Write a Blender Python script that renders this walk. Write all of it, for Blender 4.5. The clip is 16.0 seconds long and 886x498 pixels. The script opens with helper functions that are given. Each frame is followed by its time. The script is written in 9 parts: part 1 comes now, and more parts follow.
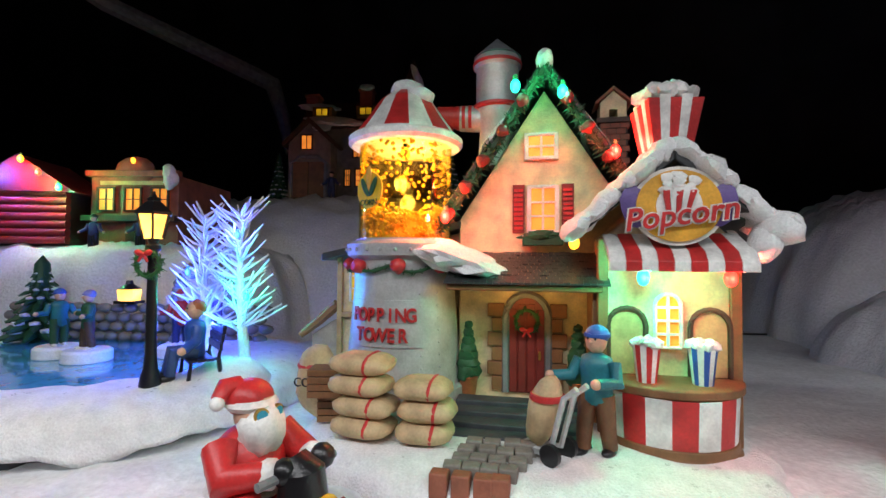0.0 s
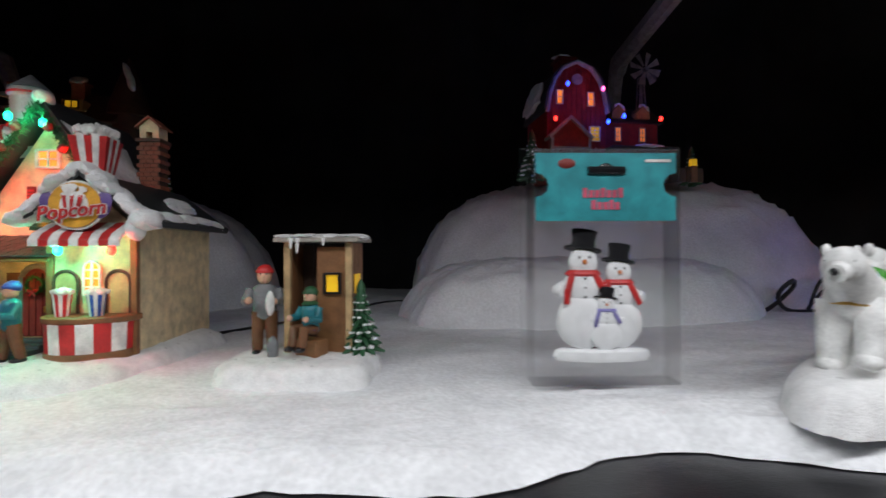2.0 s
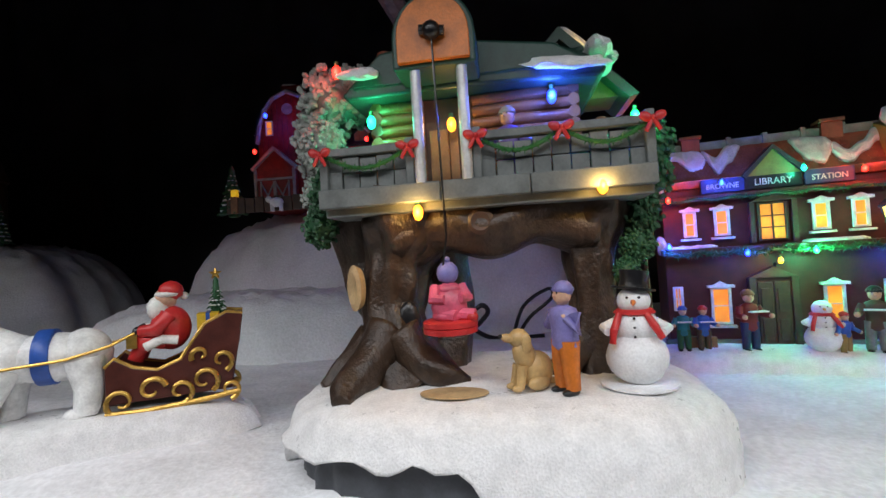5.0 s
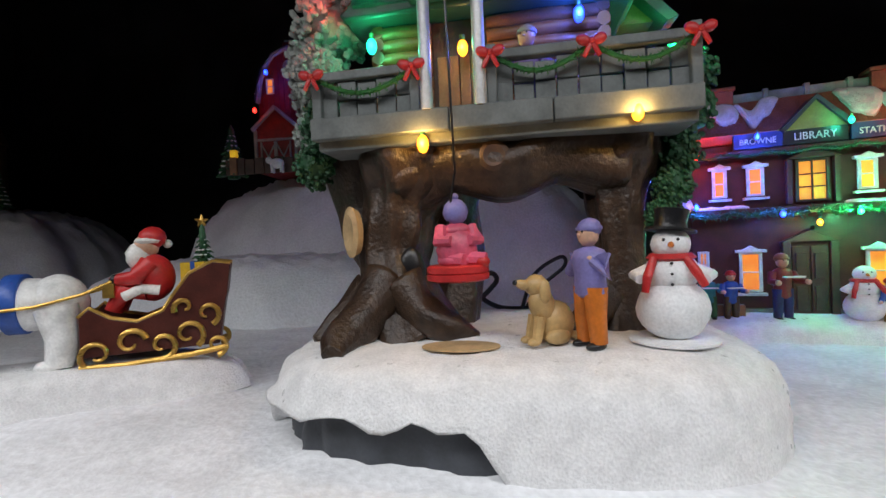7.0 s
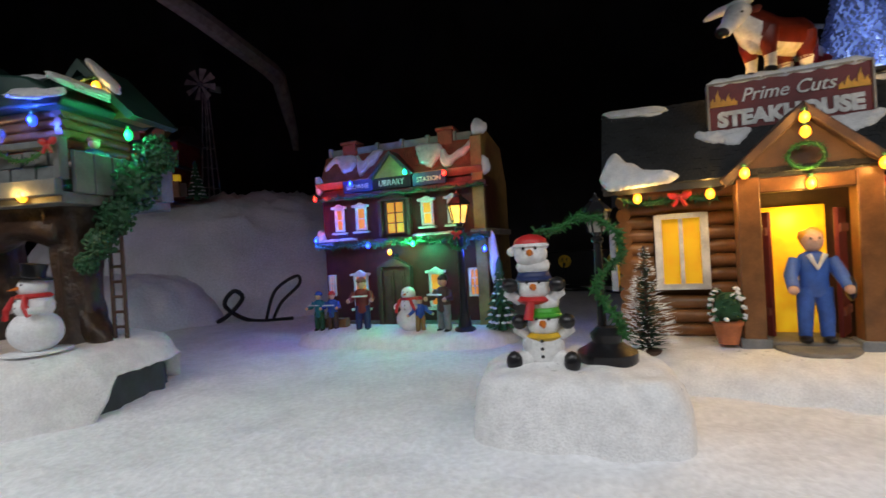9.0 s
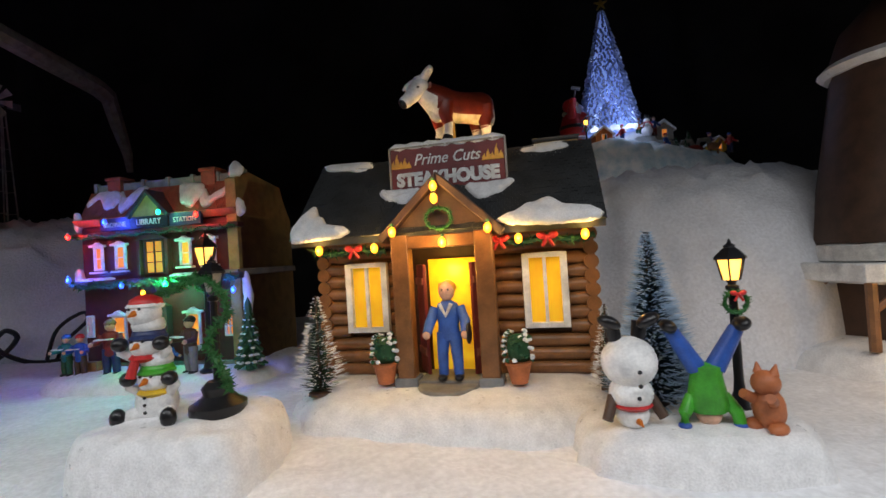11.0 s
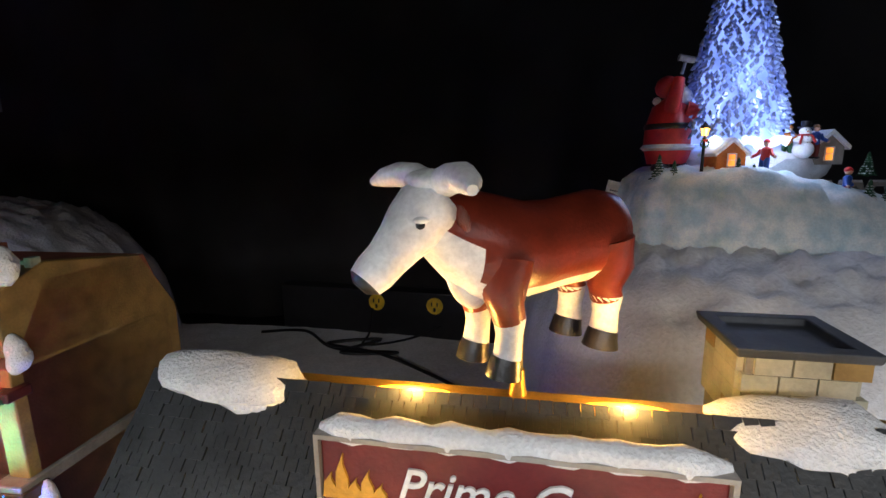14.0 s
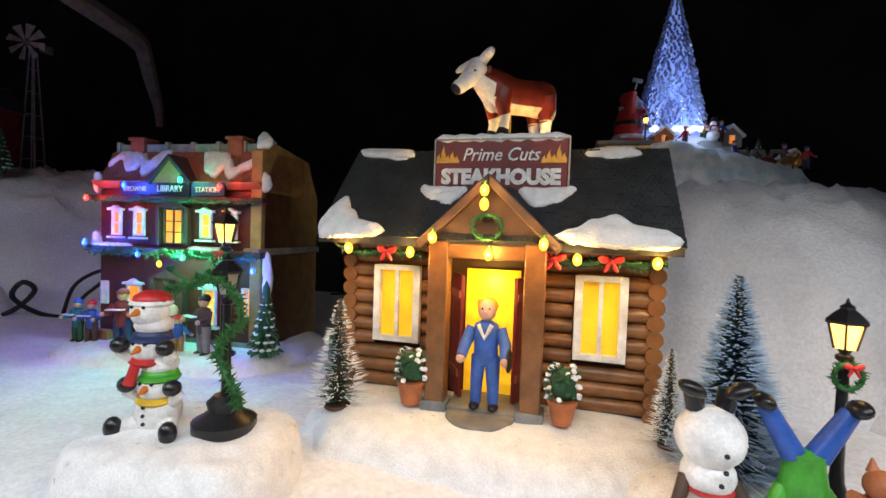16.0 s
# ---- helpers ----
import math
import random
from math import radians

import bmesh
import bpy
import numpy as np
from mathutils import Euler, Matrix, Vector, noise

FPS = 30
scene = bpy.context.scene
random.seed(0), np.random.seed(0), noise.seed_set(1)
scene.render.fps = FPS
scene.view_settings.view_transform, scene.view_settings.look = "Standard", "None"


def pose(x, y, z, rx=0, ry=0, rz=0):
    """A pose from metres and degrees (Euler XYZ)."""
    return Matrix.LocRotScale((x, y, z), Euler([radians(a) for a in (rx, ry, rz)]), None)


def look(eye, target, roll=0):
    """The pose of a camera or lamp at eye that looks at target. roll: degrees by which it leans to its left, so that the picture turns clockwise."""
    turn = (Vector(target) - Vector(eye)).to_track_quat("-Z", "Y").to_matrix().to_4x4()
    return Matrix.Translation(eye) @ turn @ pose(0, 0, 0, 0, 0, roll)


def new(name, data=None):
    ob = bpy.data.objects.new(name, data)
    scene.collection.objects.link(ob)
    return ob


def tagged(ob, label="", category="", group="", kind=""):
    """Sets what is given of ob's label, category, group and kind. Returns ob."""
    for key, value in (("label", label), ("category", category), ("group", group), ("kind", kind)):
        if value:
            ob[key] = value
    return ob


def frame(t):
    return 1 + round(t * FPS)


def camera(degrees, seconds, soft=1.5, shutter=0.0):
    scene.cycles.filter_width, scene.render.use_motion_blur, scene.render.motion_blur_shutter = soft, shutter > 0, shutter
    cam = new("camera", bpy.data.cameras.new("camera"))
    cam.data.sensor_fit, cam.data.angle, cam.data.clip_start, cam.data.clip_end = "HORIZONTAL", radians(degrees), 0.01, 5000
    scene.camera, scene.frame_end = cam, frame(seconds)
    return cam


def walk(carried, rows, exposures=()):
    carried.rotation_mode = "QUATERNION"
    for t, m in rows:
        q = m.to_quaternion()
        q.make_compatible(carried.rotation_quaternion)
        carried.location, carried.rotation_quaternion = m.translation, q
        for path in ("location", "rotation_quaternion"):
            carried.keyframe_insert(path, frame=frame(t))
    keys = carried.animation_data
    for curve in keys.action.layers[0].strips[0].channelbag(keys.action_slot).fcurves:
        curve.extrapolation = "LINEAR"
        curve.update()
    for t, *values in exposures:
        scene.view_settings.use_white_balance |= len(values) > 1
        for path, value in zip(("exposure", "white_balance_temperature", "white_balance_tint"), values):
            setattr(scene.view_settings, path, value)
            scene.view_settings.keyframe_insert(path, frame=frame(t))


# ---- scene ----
cam = camera(88.2, 16.0, shutter=0.15)
PATH = [
    (0, (0.008, 0.003, 1.203), (-0.042, 2.002, 1.258), 0.4),
    (0.5, (0.008, -0.002, 1.201), (0.058, 1.997, 1.251), -0.1),
    (1, (0.011, 0.002, 1.194), (0.276, 1.984, 1.227), -1.2),
    (1.5, (0.112, -0.06, 1.188), (0.613, 1.876, 1.222), -2.1),
    (2, (0.336, -0.209, 1.193), (0.84, 1.726, 1.203), -0.2),
    (2.5, (0.495, -0.28, 1.216), (1.09, 1.629, 1.233), -0.6),
    (3, (0.673, -0.276, 1.231), (1.468, 1.559, 1.258), -3.4),
    (3.5, (0.822, -0.294, 1.223), (1.689, 1.507, 1.295), -5.3),
    (3.7, (0.888, -0.313, 1.218), (1.643, 1.538, 1.291), -5.5),
    (5.8, (1.06, -0.303, 1.215), (1.031, 1.697, 1.245), -2.4),
    (6, (1.06, -0.301, 1.214), (1.019, 1.698, 1.231), -2.5),
    (6.5, (1.059, -0.292, 1.208), (1.064, 1.708, 1.204), -2.9),
    (7, (1.051, -0.273, 1.192), (1.109, 1.725, 1.154), -2.6),
    (7.5, (1.148, -0.316, 1.185), (1.139, 1.684, 1.156), -3.3),
    (8, (1.326, -0.379, 1.197), (1.271, 1.619, 1.134), -1.3),
    (8.5, (1.433, -0.412, 1.198), (1.303, 1.583, 1.146), -2.5),
    (9, (1.474, -0.405, 1.198), (1.573, 1.592, 1.18), -3.5),
    (9.5, (1.524, -0.426, 1.209), (2.011, 1.513, 1.249), -5.8),
    (9.7, (1.523, -0.43, 1.209), (2.119, 1.479, 1.24), -5.7),
    (11.8, (1.74, -0.472, 1.231), (2.118, 1.492, 1.247), -2.6),
    (12, (1.719, -0.45, 1.317), (2.103, 1.513, 1.319), -2.5),
    (12.5, (1.707, -0.25, 1.403), (2.106, 1.709, 1.334), -2.4),
    (13, (1.736, -0.163, 1.403), (2.177, 1.777, 1.202), -2.3),
    (13.5, (1.737, -0.154, 1.401), (2.203, 1.768, 1.102), -1.7),
    (14, (1.729, -0.155, 1.394), (2.218, 1.748, 1.016), -0.7),
    (14.5, (1.719, -0.164, 1.391), (2.194, 1.742, 1.014), 0.1),
    (15, (1.71, -0.22, 1.389), (2.142, 1.706, 1.068), 0.5),
    (15.5, (1.651, -0.351, 1.282), (2.046, 1.601, 1.09), 1.7),
    (16, (1.661, -0.412, 1.241), (2.028, 1.552, 1.168), 2.0),
]
walk(cam, [(t, look(eye, target, roll)) for t, eye, target, roll in PATH],
     exposures=[(0, 0.15), (1.5, 0.15), (2, 0.0), (3.5, 0.05), (7, -0.12), (8.3, -0.48), (9.7, -0.45), (11.8, -0.3), (12.1, -0.1), (12.6, 1.0), (13.5, 1.0), (14.8, 1.0), (15.5, 0.5), (16, 0.25)])


# ---- world and light ----
G = 1.076  # height of the table's snow above the floor
world = bpy.data.worlds.new("night")
scene.world = world
world.use_nodes = True
world.node_tree.nodes["Background"].inputs[0].default_value = (0.30, 0.33, 0.40, 1)
world.node_tree.nodes["Background"].inputs[1].default_value = 0.021


def lamp_area(name, m, sx, sy, watts, col, spread=150):
    d = bpy.data.lights.new(name, "AREA")
    d.shape, d.size, d.size_y, d.energy, d.color, d.spread = "RECTANGLE", sx, sy, watts, col, radians(spread)
    ob = new(name, d)
    ob.matrix_basis = m
    return ob


def lamp_point(name, p, watts, col, r=0.004):
    d = bpy.data.lights.new(name, "POINT")
    d.energy, d.color, d.shadow_soft_size = watts, col, r
    ob = new(name, d)
    ob.location = p
    return ob


# the strip lamp over the front edge of the table
lamp_area("strip_lamp_light", pose(1.0, -0.35, G + 0.43, 9, 0, -12.5), 3.2, 0.06, 8.6, (0.96, 0.97, 1.0), 152)


# ---- materials ----
def nodes_of(name):
    m = bpy.data.materials.new(name)
    m.use_nodes = True
    t = m.node_tree
    return m, t, t.nodes["Principled BSDF"], t.nodes, t.links


def paint(name, col, rough=0.45, var=0.3, bump=0.25, metal=0.0, s1=70, s2=600, dirt=None, coat=0.0, depth=0.0008):
    """A painted or cast surface: blotches, fine grain, and dirt of its own colour."""
    m, t, b, n, k = nodes_of(name)
    co = n.new("ShaderNodeTexCoord")
    a = n.new("ShaderNodeTexNoise")
    a.inputs["Scale"].default_value, a.inputs["Detail"].default_value = s1, 6
    f = n.new("ShaderNodeTexNoise")
    f.inputs["Scale"].default_value, f.inputs["Detail"].default_value = s2, 3
    k.new(co.outputs["Object"], a.inputs["Vector"])
    k.new(co.outputs["Object"], f.inputs["Vector"])
    r = n.new("ShaderNodeValToRGB")
    lo = dirt or tuple(c * (1 - var) for c in col)
    hi = tuple(min(1, c * (1 + var * 0.4)) for c in col)
    r.color_ramp.elements[0].position, r.color_ramp.elements[1].position = 0.32, 0.62
    r.color_ramp.elements[0].color, r.color_ramp.elements[1].color = (*lo, 1), (*hi, 1)
    k.new(a.outputs["Fac"], r.inputs["Fac"])
    x = n.new("ShaderNodeMix")
    x.data_type, x.blend_type = "RGBA", "MULTIPLY"
    x.inputs["Factor"].default_value = 0.35
    k.new(r.outputs["Color"], x.inputs["A"])
    k.new(f.outputs["Color"], x.inputs["B"])
    g = n.new("ShaderNodeMapRange")
    g.inputs["From Min"].default_value, g.inputs["From Max"].default_value = 0.3, 0.7
    g.inputs["To Min"].default_value, g.inputs["To Max"].default_value = 0.75, 1.25
    k.new(f.outputs["Fac"], g.inputs["Value"])
    k.new(g.outputs["Result"], x.inputs["B"])
    k.new(x.outputs["Result"], b.inputs["Base Color"])
    bp = n.new("ShaderNodeBump")
    bp.inputs["Strength"].default_value, bp.inputs["Distance"].default_value = bump, depth
    ad = n.new("ShaderNodeMath")
    k.new(a.outputs["Fac"], ad.inputs[0])
    k.new(f.outputs["Fac"], ad.inputs[1])
    k.new(ad.outputs[0], bp.inputs["Height"])
    k.new(bp.outputs["Normal"], b.inputs["Normal"])
    b.inputs["Roughness"].default_value, b.inputs["Metallic"].default_value = rough, metal
    b.inputs["Coat Weight"].default_value = coat
    return m


def glow(name, col, strength, rough=0.4):
    """What gives off light: bulbs and lit panes, a little uneven."""
    m, t, b, n, k = nodes_of(name)
    co = n.new("ShaderNodeTexCoord")
    a = n.new("ShaderNodeTexNoise")
    a.inputs["Scale"].default_value = 55
    k.new(co.outputs["Object"], a.inputs["Vector"])
    g = n.new("ShaderNodeMapRange")
    g.inputs["From Min"].default_value, g.inputs["From Max"].default_value = 0.35, 0.65
    g.inputs["To Min"].default_value, g.inputs["To Max"].default_value = 0.55 * strength, 1.35 * strength
    k.new(a.outputs["Fac"], g.inputs["Value"])
    k.new(g.outputs["Result"], b.inputs["Emission Strength"])
    b.inputs["Base Color"].default_value = (*col, 1)
    b.inputs["Emission Color"].default_value = (*col, 1)
    b.inputs["Roughness"].default_value = rough
    return m


def sparkle(name, col, rough=0.6, s=900, bump=0.6, depth=0.002, s1=60, glit=0.0):
    """Snow: a lumpy white coat with glitter grains."""
    m = paint(name, col, rough, 0.10, bump, 0, s1, s, depth=depth)
    if glit:
        t = m.node_tree
        n, k, b = t.nodes, t.links, t.nodes["Principled BSDF"]
        co = n.new("ShaderNodeTexCoord")
        v = n.new("ShaderNodeTexVoronoi")
        v.inputs["Scale"].default_value = 420
        k.new(co.outputs["Object"], v.inputs["Vector"])
        sp = n.new("ShaderNodeSeparateColor")
        k.new(v.outputs["Color"], sp.inputs["Color"])
        gt = n.new("ShaderNodeMath")
        gt.operation = "GREATER_THAN"
        gt.inputs[1].default_value = 1 - glit
        k.new(sp.outputs["Red"], gt.inputs[0])
        r = n.new("ShaderNodeMapRange")
        r.inputs["To Min"].default_value, r.inputs["To Max"].default_value = rough, 0.12
        k.new(gt.outputs[0], r.inputs["Value"])
        k.new(r.outputs["Result"], b.inputs["Roughness"])
    return m


def thin_glass(name, tint=(1, 1, 1), gloss=0.08, rough=0.03):
    m, t, b, n, k = nodes_of(name)
    n.remove(b)
    tr, gl, mx = n.new("ShaderNodeBsdfTransparent"), n.new("ShaderNodeBsdfGlossy"), n.new("ShaderNodeMixShader")
    tr.inputs[0].default_value = (*tint, 1)
    gl.inputs["Roughness"].default_value = rough
    fr = n.new("ShaderNodeFresnel")
    ad = n.new("ShaderNodeMath")
    ad.operation = "MULTIPLY_ADD"
    ad.inputs[1].default_value, ad.inputs[2].default_value = 0.4, gloss
    k.new(fr.outputs[0], ad.inputs[0])
    k.new(ad.outputs[0], mx.inputs[0])
    k.new(tr.outputs[0], mx.inputs[1])
    k.new(gl.outputs[0], mx.inputs[2])
    k.new(mx.outputs[0], n["Material Output"].inputs[0])
    return m


M = {}
M["batting"] = sparkle("snow_batting", (0.82, 0.83, 0.85), 0.95, 230, 0.35, 0.003, 30, 0.0)
M["hillbatting"] = sparkle("hill_batting", (0.72, 0.73, 0.76), 0.95, 300, 0.45, 0.003, 18)
M["snow"] = sparkle("glitter_snow", (0.86, 0.86, 0.86), 0.7, 800, 0.8, 0.0012, 90, 0.012)
M["snowplain"] = sparkle("painted_snow", (0.84, 0.85, 0.86), 0.55, 700, 0.5, 0.0008, 90)
M["icesnow"] = paint("icy_snow", (0.80, 0.85, 0.88), 0.45, 0.35, 0.6, dirt=(0.50, 0.69, 0.78), s1=60)
for key, col, rough in (
        ("white", (0.80, 0.79, 0.76), 0.4), ("cream", (0.76, 0.62, 0.38), 0.55), ("red", (0.55, 0.03, 0.03), 0.4), ("darkred", (0.20, 0.025, 0.02), 0.5),
        ("brick", (0.28, 0.09, 0.05), 0.6), ("brown", (0.24, 0.11, 0.045), 0.5), ("darkbrown", (0.075, 0.04, 0.025), 0.55), ("log", (0.23, 0.10, 0.035), 0.32),
        ("tan", (0.50, 0.34, 0.17), 0.6), ("sack", (0.55, 0.40, 0.22), 0.65), ("black", (0.012, 0.012, 0.014), 0.3), ("grey", (0.20, 0.21, 0.22), 0.55),
        ("rock", (0.055, 0.06, 0.07), 0.6), ("stone", (0.22, 0.20, 0.17), 0.65), ("slate", (0.035, 0.038, 0.04), 0.42), ("green", (0.02, 0.09, 0.035), 0.55),
        ("wreath", (0.025, 0.13, 0.03), 0.5), ("brightgreen", (0.06, 0.35, 0.03), 0.4), ("blue", (0.03, 0.10, 0.42), 0.4), ("teal", (0.02, 0.18, 0.22), 0.45),
        ("purple", (0.13, 0.08, 0.28), 0.45), ("lilac", (0.22, 0.20, 0.48), 0.45), ("pink", (0.72, 0.12, 0.20), 0.4), ("orange", (0.62, 0.17, 0.02), 0.42),
        ("yellow", (0.75, 0.48, 0.03), 0.45), ("skin", (0.68, 0.40, 0.27), 0.45), ("navy", (0.02, 0.035, 0.12), 0.45), ("bark", (0.042, 0.025, 0.016), 0.42),
        ("deck", (0.15, 0.165, 0.16), 0.55), ("roofgreen", (0.022, 0.065, 0.05), 0.45), ("terracotta", (0.45, 0.14, 0.05), 0.55), ("dogtan", (0.55, 0.36, 0.15), 0.4),
        ("barnred", (0.30, 0.02, 0.015), 0.45), ("libred", (0.085, 0.016, 0.014), 0.45), ("ochre", (0.30, 0.19, 0.06), 0.5), ("cowred", (0.19, 0.026, 0.012), 0.3),
        ("wine", (0.085, 0.022, 0.016), 0.35), ("denim", (0.04, 0.08, 0.20), 0.55), ("flame", (0.75, 0.38, 0.04), 0.45), ("signred", (0.16, 0.02, 0.02), 0.45),
        ("pipegrey", (0.36, 0.33, 0.28), 0.5), ("plankgrey", (0.36, 0.33, 0.29), 0.6), ("polar", (0.84, 0.84, 0.83), 0.6), ("tealcard", (0.03, 0.32, 0.36), 0.45),
        ("frost", (0.34, 0.36, 0.33), 0.6), ("parapet", (0.27, 0.33, 0.29), 0.55), ("paleblock", (0.42, 0.40, 0.30), 0.55), ("shirt", (0.05, 0.13, 0.45), 0.45), ("trouser", (0.16, 0.07, 0.03), 0.5)):
    M[key] = paint(key, col, rough)
M["bark"] = paint("tree_bark", (0.045, 0.027, 0.017), 0.38, 0.55, 0.5, 0, 110, 420, depth=0.002)
M["gold"] = paint("gold_paint", (0.62, 0.38, 0.09), 0.32, 0.3, 0.3, 0.8)
M["silver"] = paint("brushed_silver", (0.55, 0.56, 0.56), 0.42, 0.2, 0.25, 0.35)
M["curtain"] = paint("black_cloth", (0.052, 0.050, 0.052), 0.85, 0.4, 0.4, 0, 6, 900)
M["cloth"] = paint("white_table_skirt", (0.62, 0.60, 0.55), 0.8, 0.15, 0.3, 0, 8, 700)
M["floorgrey"] = paint("concrete", (0.10, 0.10, 0.10), 0.8, 0.3, 0.3, 0, 3, 90, depth=0.003)
M["water"] = paint("pond_plastic", (0.06, 0.34, 0.55), 0.12, 0.25, 0.05, 0, 40, 200, coat=0.5)
M["bristle"] = paint("bristle_green", (0.018, 0.055, 0.03), 0.6)
M["bristleblue"] = paint("bristle_blue", (0.03, 0.075, 0.10), 0.6)
M["frostblue"] = paint("frosted_blue_tips", (0.36, 0.48, 0.62), 0.6)
# clear drum plastic; the yellow tint stands in for the lamp glow inside
M["drumglass"] = thin_glass("glow_tinted_plastic", (1.0, 0.93, 0.62), 0.03, 0.08)
M["blister"] = thin_glass("blister_plastic", (0.99, 0.99, 0.99), 0.004, 0.12)
M["winorange"] = glow("lit_orange_pane", (1.0, 0.30, 0.04), 0.62)
M["winyellow"] = glow("lit_yellow_pane", (0.95, 0.55, 0.02), 0.32)
M["dooryellow"] = glow("lit_doorway", (0.98, 0.56, 0.02), 0.5)
M["winhot"] = glow("lit_hot_pane", (1.0, 0.55, 0.10), 3.0)
M["ledwarm"] = glow("led_warm", (1.0, 0.36, 0.02), 4.0)
M["ledgreen"] = glow("led_green", (0.02, 1.0, 0.22), 2.6)
M["ledred"] = glow("led_red", (1.0, 0.03, 0.02), 3.4)
M["ledblue"] = glow("led_blue", (0.02, 0.06, 1.0), 4.0)
M["ledcyan"] = glow("led_cyan", (0.02, 0.95, 0.55), 2.6)
M["ledpink"] = glow("led_pink", (1.0, 0.12, 0.40), 2.0)
M["fibre"] = glow("fibre_tree", (0.30, 0.36, 0.95), 0.10)
LED = {"warm": (1.0, 0.55, 0.13), "green": (0.05, 1.0, 0.35), "red": (1.0, 0.05, 0.03), "blue": (0.04, 0.10, 1.0), "cyan": (0.03, 0.95, 0.50), "pink": (1, 0.2, 0.5)}


# ---- mesh helpers ----
def box(bm, x, y, z, sx, sy, sz, rz=0.0, taper=1.0, mi=0, m=None):
    """A box centred on x, y with its foot at z."""
    c, s = math.cos(radians(rz)), math.sin(radians(rz))
    v = []
    for h, f in ((0, 1.0), (sz, taper)):
        for dx, dy in ((-1, -1), (1, -1), (1, 1), (-1, 1)):
            px, py = dx * sx / 2 * f, dy * sy / 2 * f
            p = Vector((x + c * px - s * py, y + s * px + c * py, z + h))
            v.append(bm.verts.new(m @ p if m else p))
    for f in ((3, 2, 1, 0), (4, 5, 6, 7), (0, 1, 5, 4), (1, 2, 6, 5), (2, 3, 7, 6), (3, 0, 4, 7)):
        bm.faces.new([v[i] for i in f]).material_index = mi
    return bm


def poly(bm, pts, y0, y1, mi=0, m=None):
    """A prism: a polygon in x and z, from y0 to y1."""
    a = [bm.verts.new(m @ Vector((x, y0, z)) if m else (x, y0, z)) for x, z in pts]
    b = [bm.verts.new(m @ Vector((x, y1, z)) if m else (x, y1, z)) for x, z in pts]
    n = len(pts)
    fs = [bm.faces.new(a), bm.faces.new(b[::-1])]
    fs += [bm.faces.new((a[i], b[i], b[(i + 1) % n], a[(i + 1) % n])) for i in range(n)]
    for f in fs:
        f.material_index = mi
    bmesh.ops.recalc_face_normals(bm, faces=fs)
    return bm


def rev(bm, prof, x=0.0, y=0.0, seg=28, mi=0, m=None, a0=0.0, a1=360.0):
    """A turned shape from radii and heights."""
    full = a1 - a0 >= 359.9
    n = seg if full else seg + 1
    rings = []
    for r, z in prof:
        ring = []
        for i in range(n):
            a = radians(a0 + (a1 - a0) * i / seg)
            p = Vector((x + r * math.cos(a), y + r * math.sin(a), z))
            ring.append(bm.verts.new(m @ p if m else p))
        rings.append(ring)
    fs = []
    for p, q in zip(rings, rings[1:]):
        for i in range(n if full else n - 1):
            j = (i + 1) % n
            fs.append(bm.faces.new((p[i], p[j], q[j], q[i])))
    if n > 2:
        fs += [bm.faces.new(rings[0][::-1]), bm.faces.new(rings[-1])]
    for f in fs:
        f.material_index = mi
    return bm


def tube(bm, pts, r, seg=8, mi=0):
    """A round rod along points, with one radius or one for each point."""
    pts = [Vector(p) for p in pts]
    rr = r if isinstance(r, (list, tuple)) else [r] * len(pts)
    rings, up = [], Vector((0.31, 0.17, 0.93))
    for i, p in enumerate(pts):
        d = (pts[min(i + 1, len(pts) - 1)] - pts[max(i - 1, 0)]).normalized()
        u = d.cross(up)
        u = (u if u.length > 0.05 else d.cross(Vector((1, 0, 0)))).normalized()
        w = d.cross(u)
        rings.append([bm.verts.new(p + rr[i] * (math.cos(a) * u + math.sin(a) * w)) for a in [2 * math.pi * j / seg for j in range(seg)]])
    fs = []
    for p, q in zip(rings, rings[1:]):
        for i in range(seg):
            fs.append(bm.faces.new((p[i], p[(i + 1) % seg], q[(i + 1) % seg], q[i])))
    fs += [bm.faces.new(rings[0][::-1]), bm.faces.new(rings[-1])]
    bmesh.ops.recalc_face_normals(bm, faces=fs)
    for f in fs:
        f.material_index = mi
    return bm


ICO = {}


def ball(bm, x, y, z, rx, ry=None, rz=None, mi=0, n=2, lump=0.0, freq=60.0, rot=None):
    """An egg, evenly or lumpily shaped, about its centre."""
    ry, rz = ry or rx, rz or rx
    if n not in ICO:
        tmp = bmesh.new()
        bmesh.ops.create_icosphere(tmp, subdivisions=n, radius=1.0)
        ICO[n] = ([v.co.copy() for v in tmp.verts], [[v.index for v in f.verts] for f in tmp.faces])
        tmp.free()
    vs = []
    for p in ICO[n][0]:
        k = 1 + lump * (noise.noise(Vector((x + p.x * rx, y + p.y * ry, z + p.z * rz)) * freq) + 0.5 * noise.noise(Vector((x + p.x * rx, y, z + p.z * rz)) * freq * 2.7)) if lump else 1
        q = Vector((p.x * rx * k, p.y * ry * k, p.z * rz * k))
        if rot:
            q = Euler([radians(a) for a in rot]).to_matrix() @ q
        vs.append(bm.verts.new(q + Vector((x, y, z))))
    for f in ICO[n][1]:
        bm.faces.new([vs[i] for i in f]).material_index = mi
    return bm


def mesh_of(name, bm, mats, sharp=38):
    me = bpy.data.meshes.new(name)
    bm.to_mesh(me)
    bm.free()
    for m in (mats if isinstance(mats, (list, tuple)) else [mats]):
        me.materials.append(M[m] if isinstance(m, str) else m)
    me.shade_smooth()
    me.set_sharp_from_angle(angle=radians(sharp))
    return me


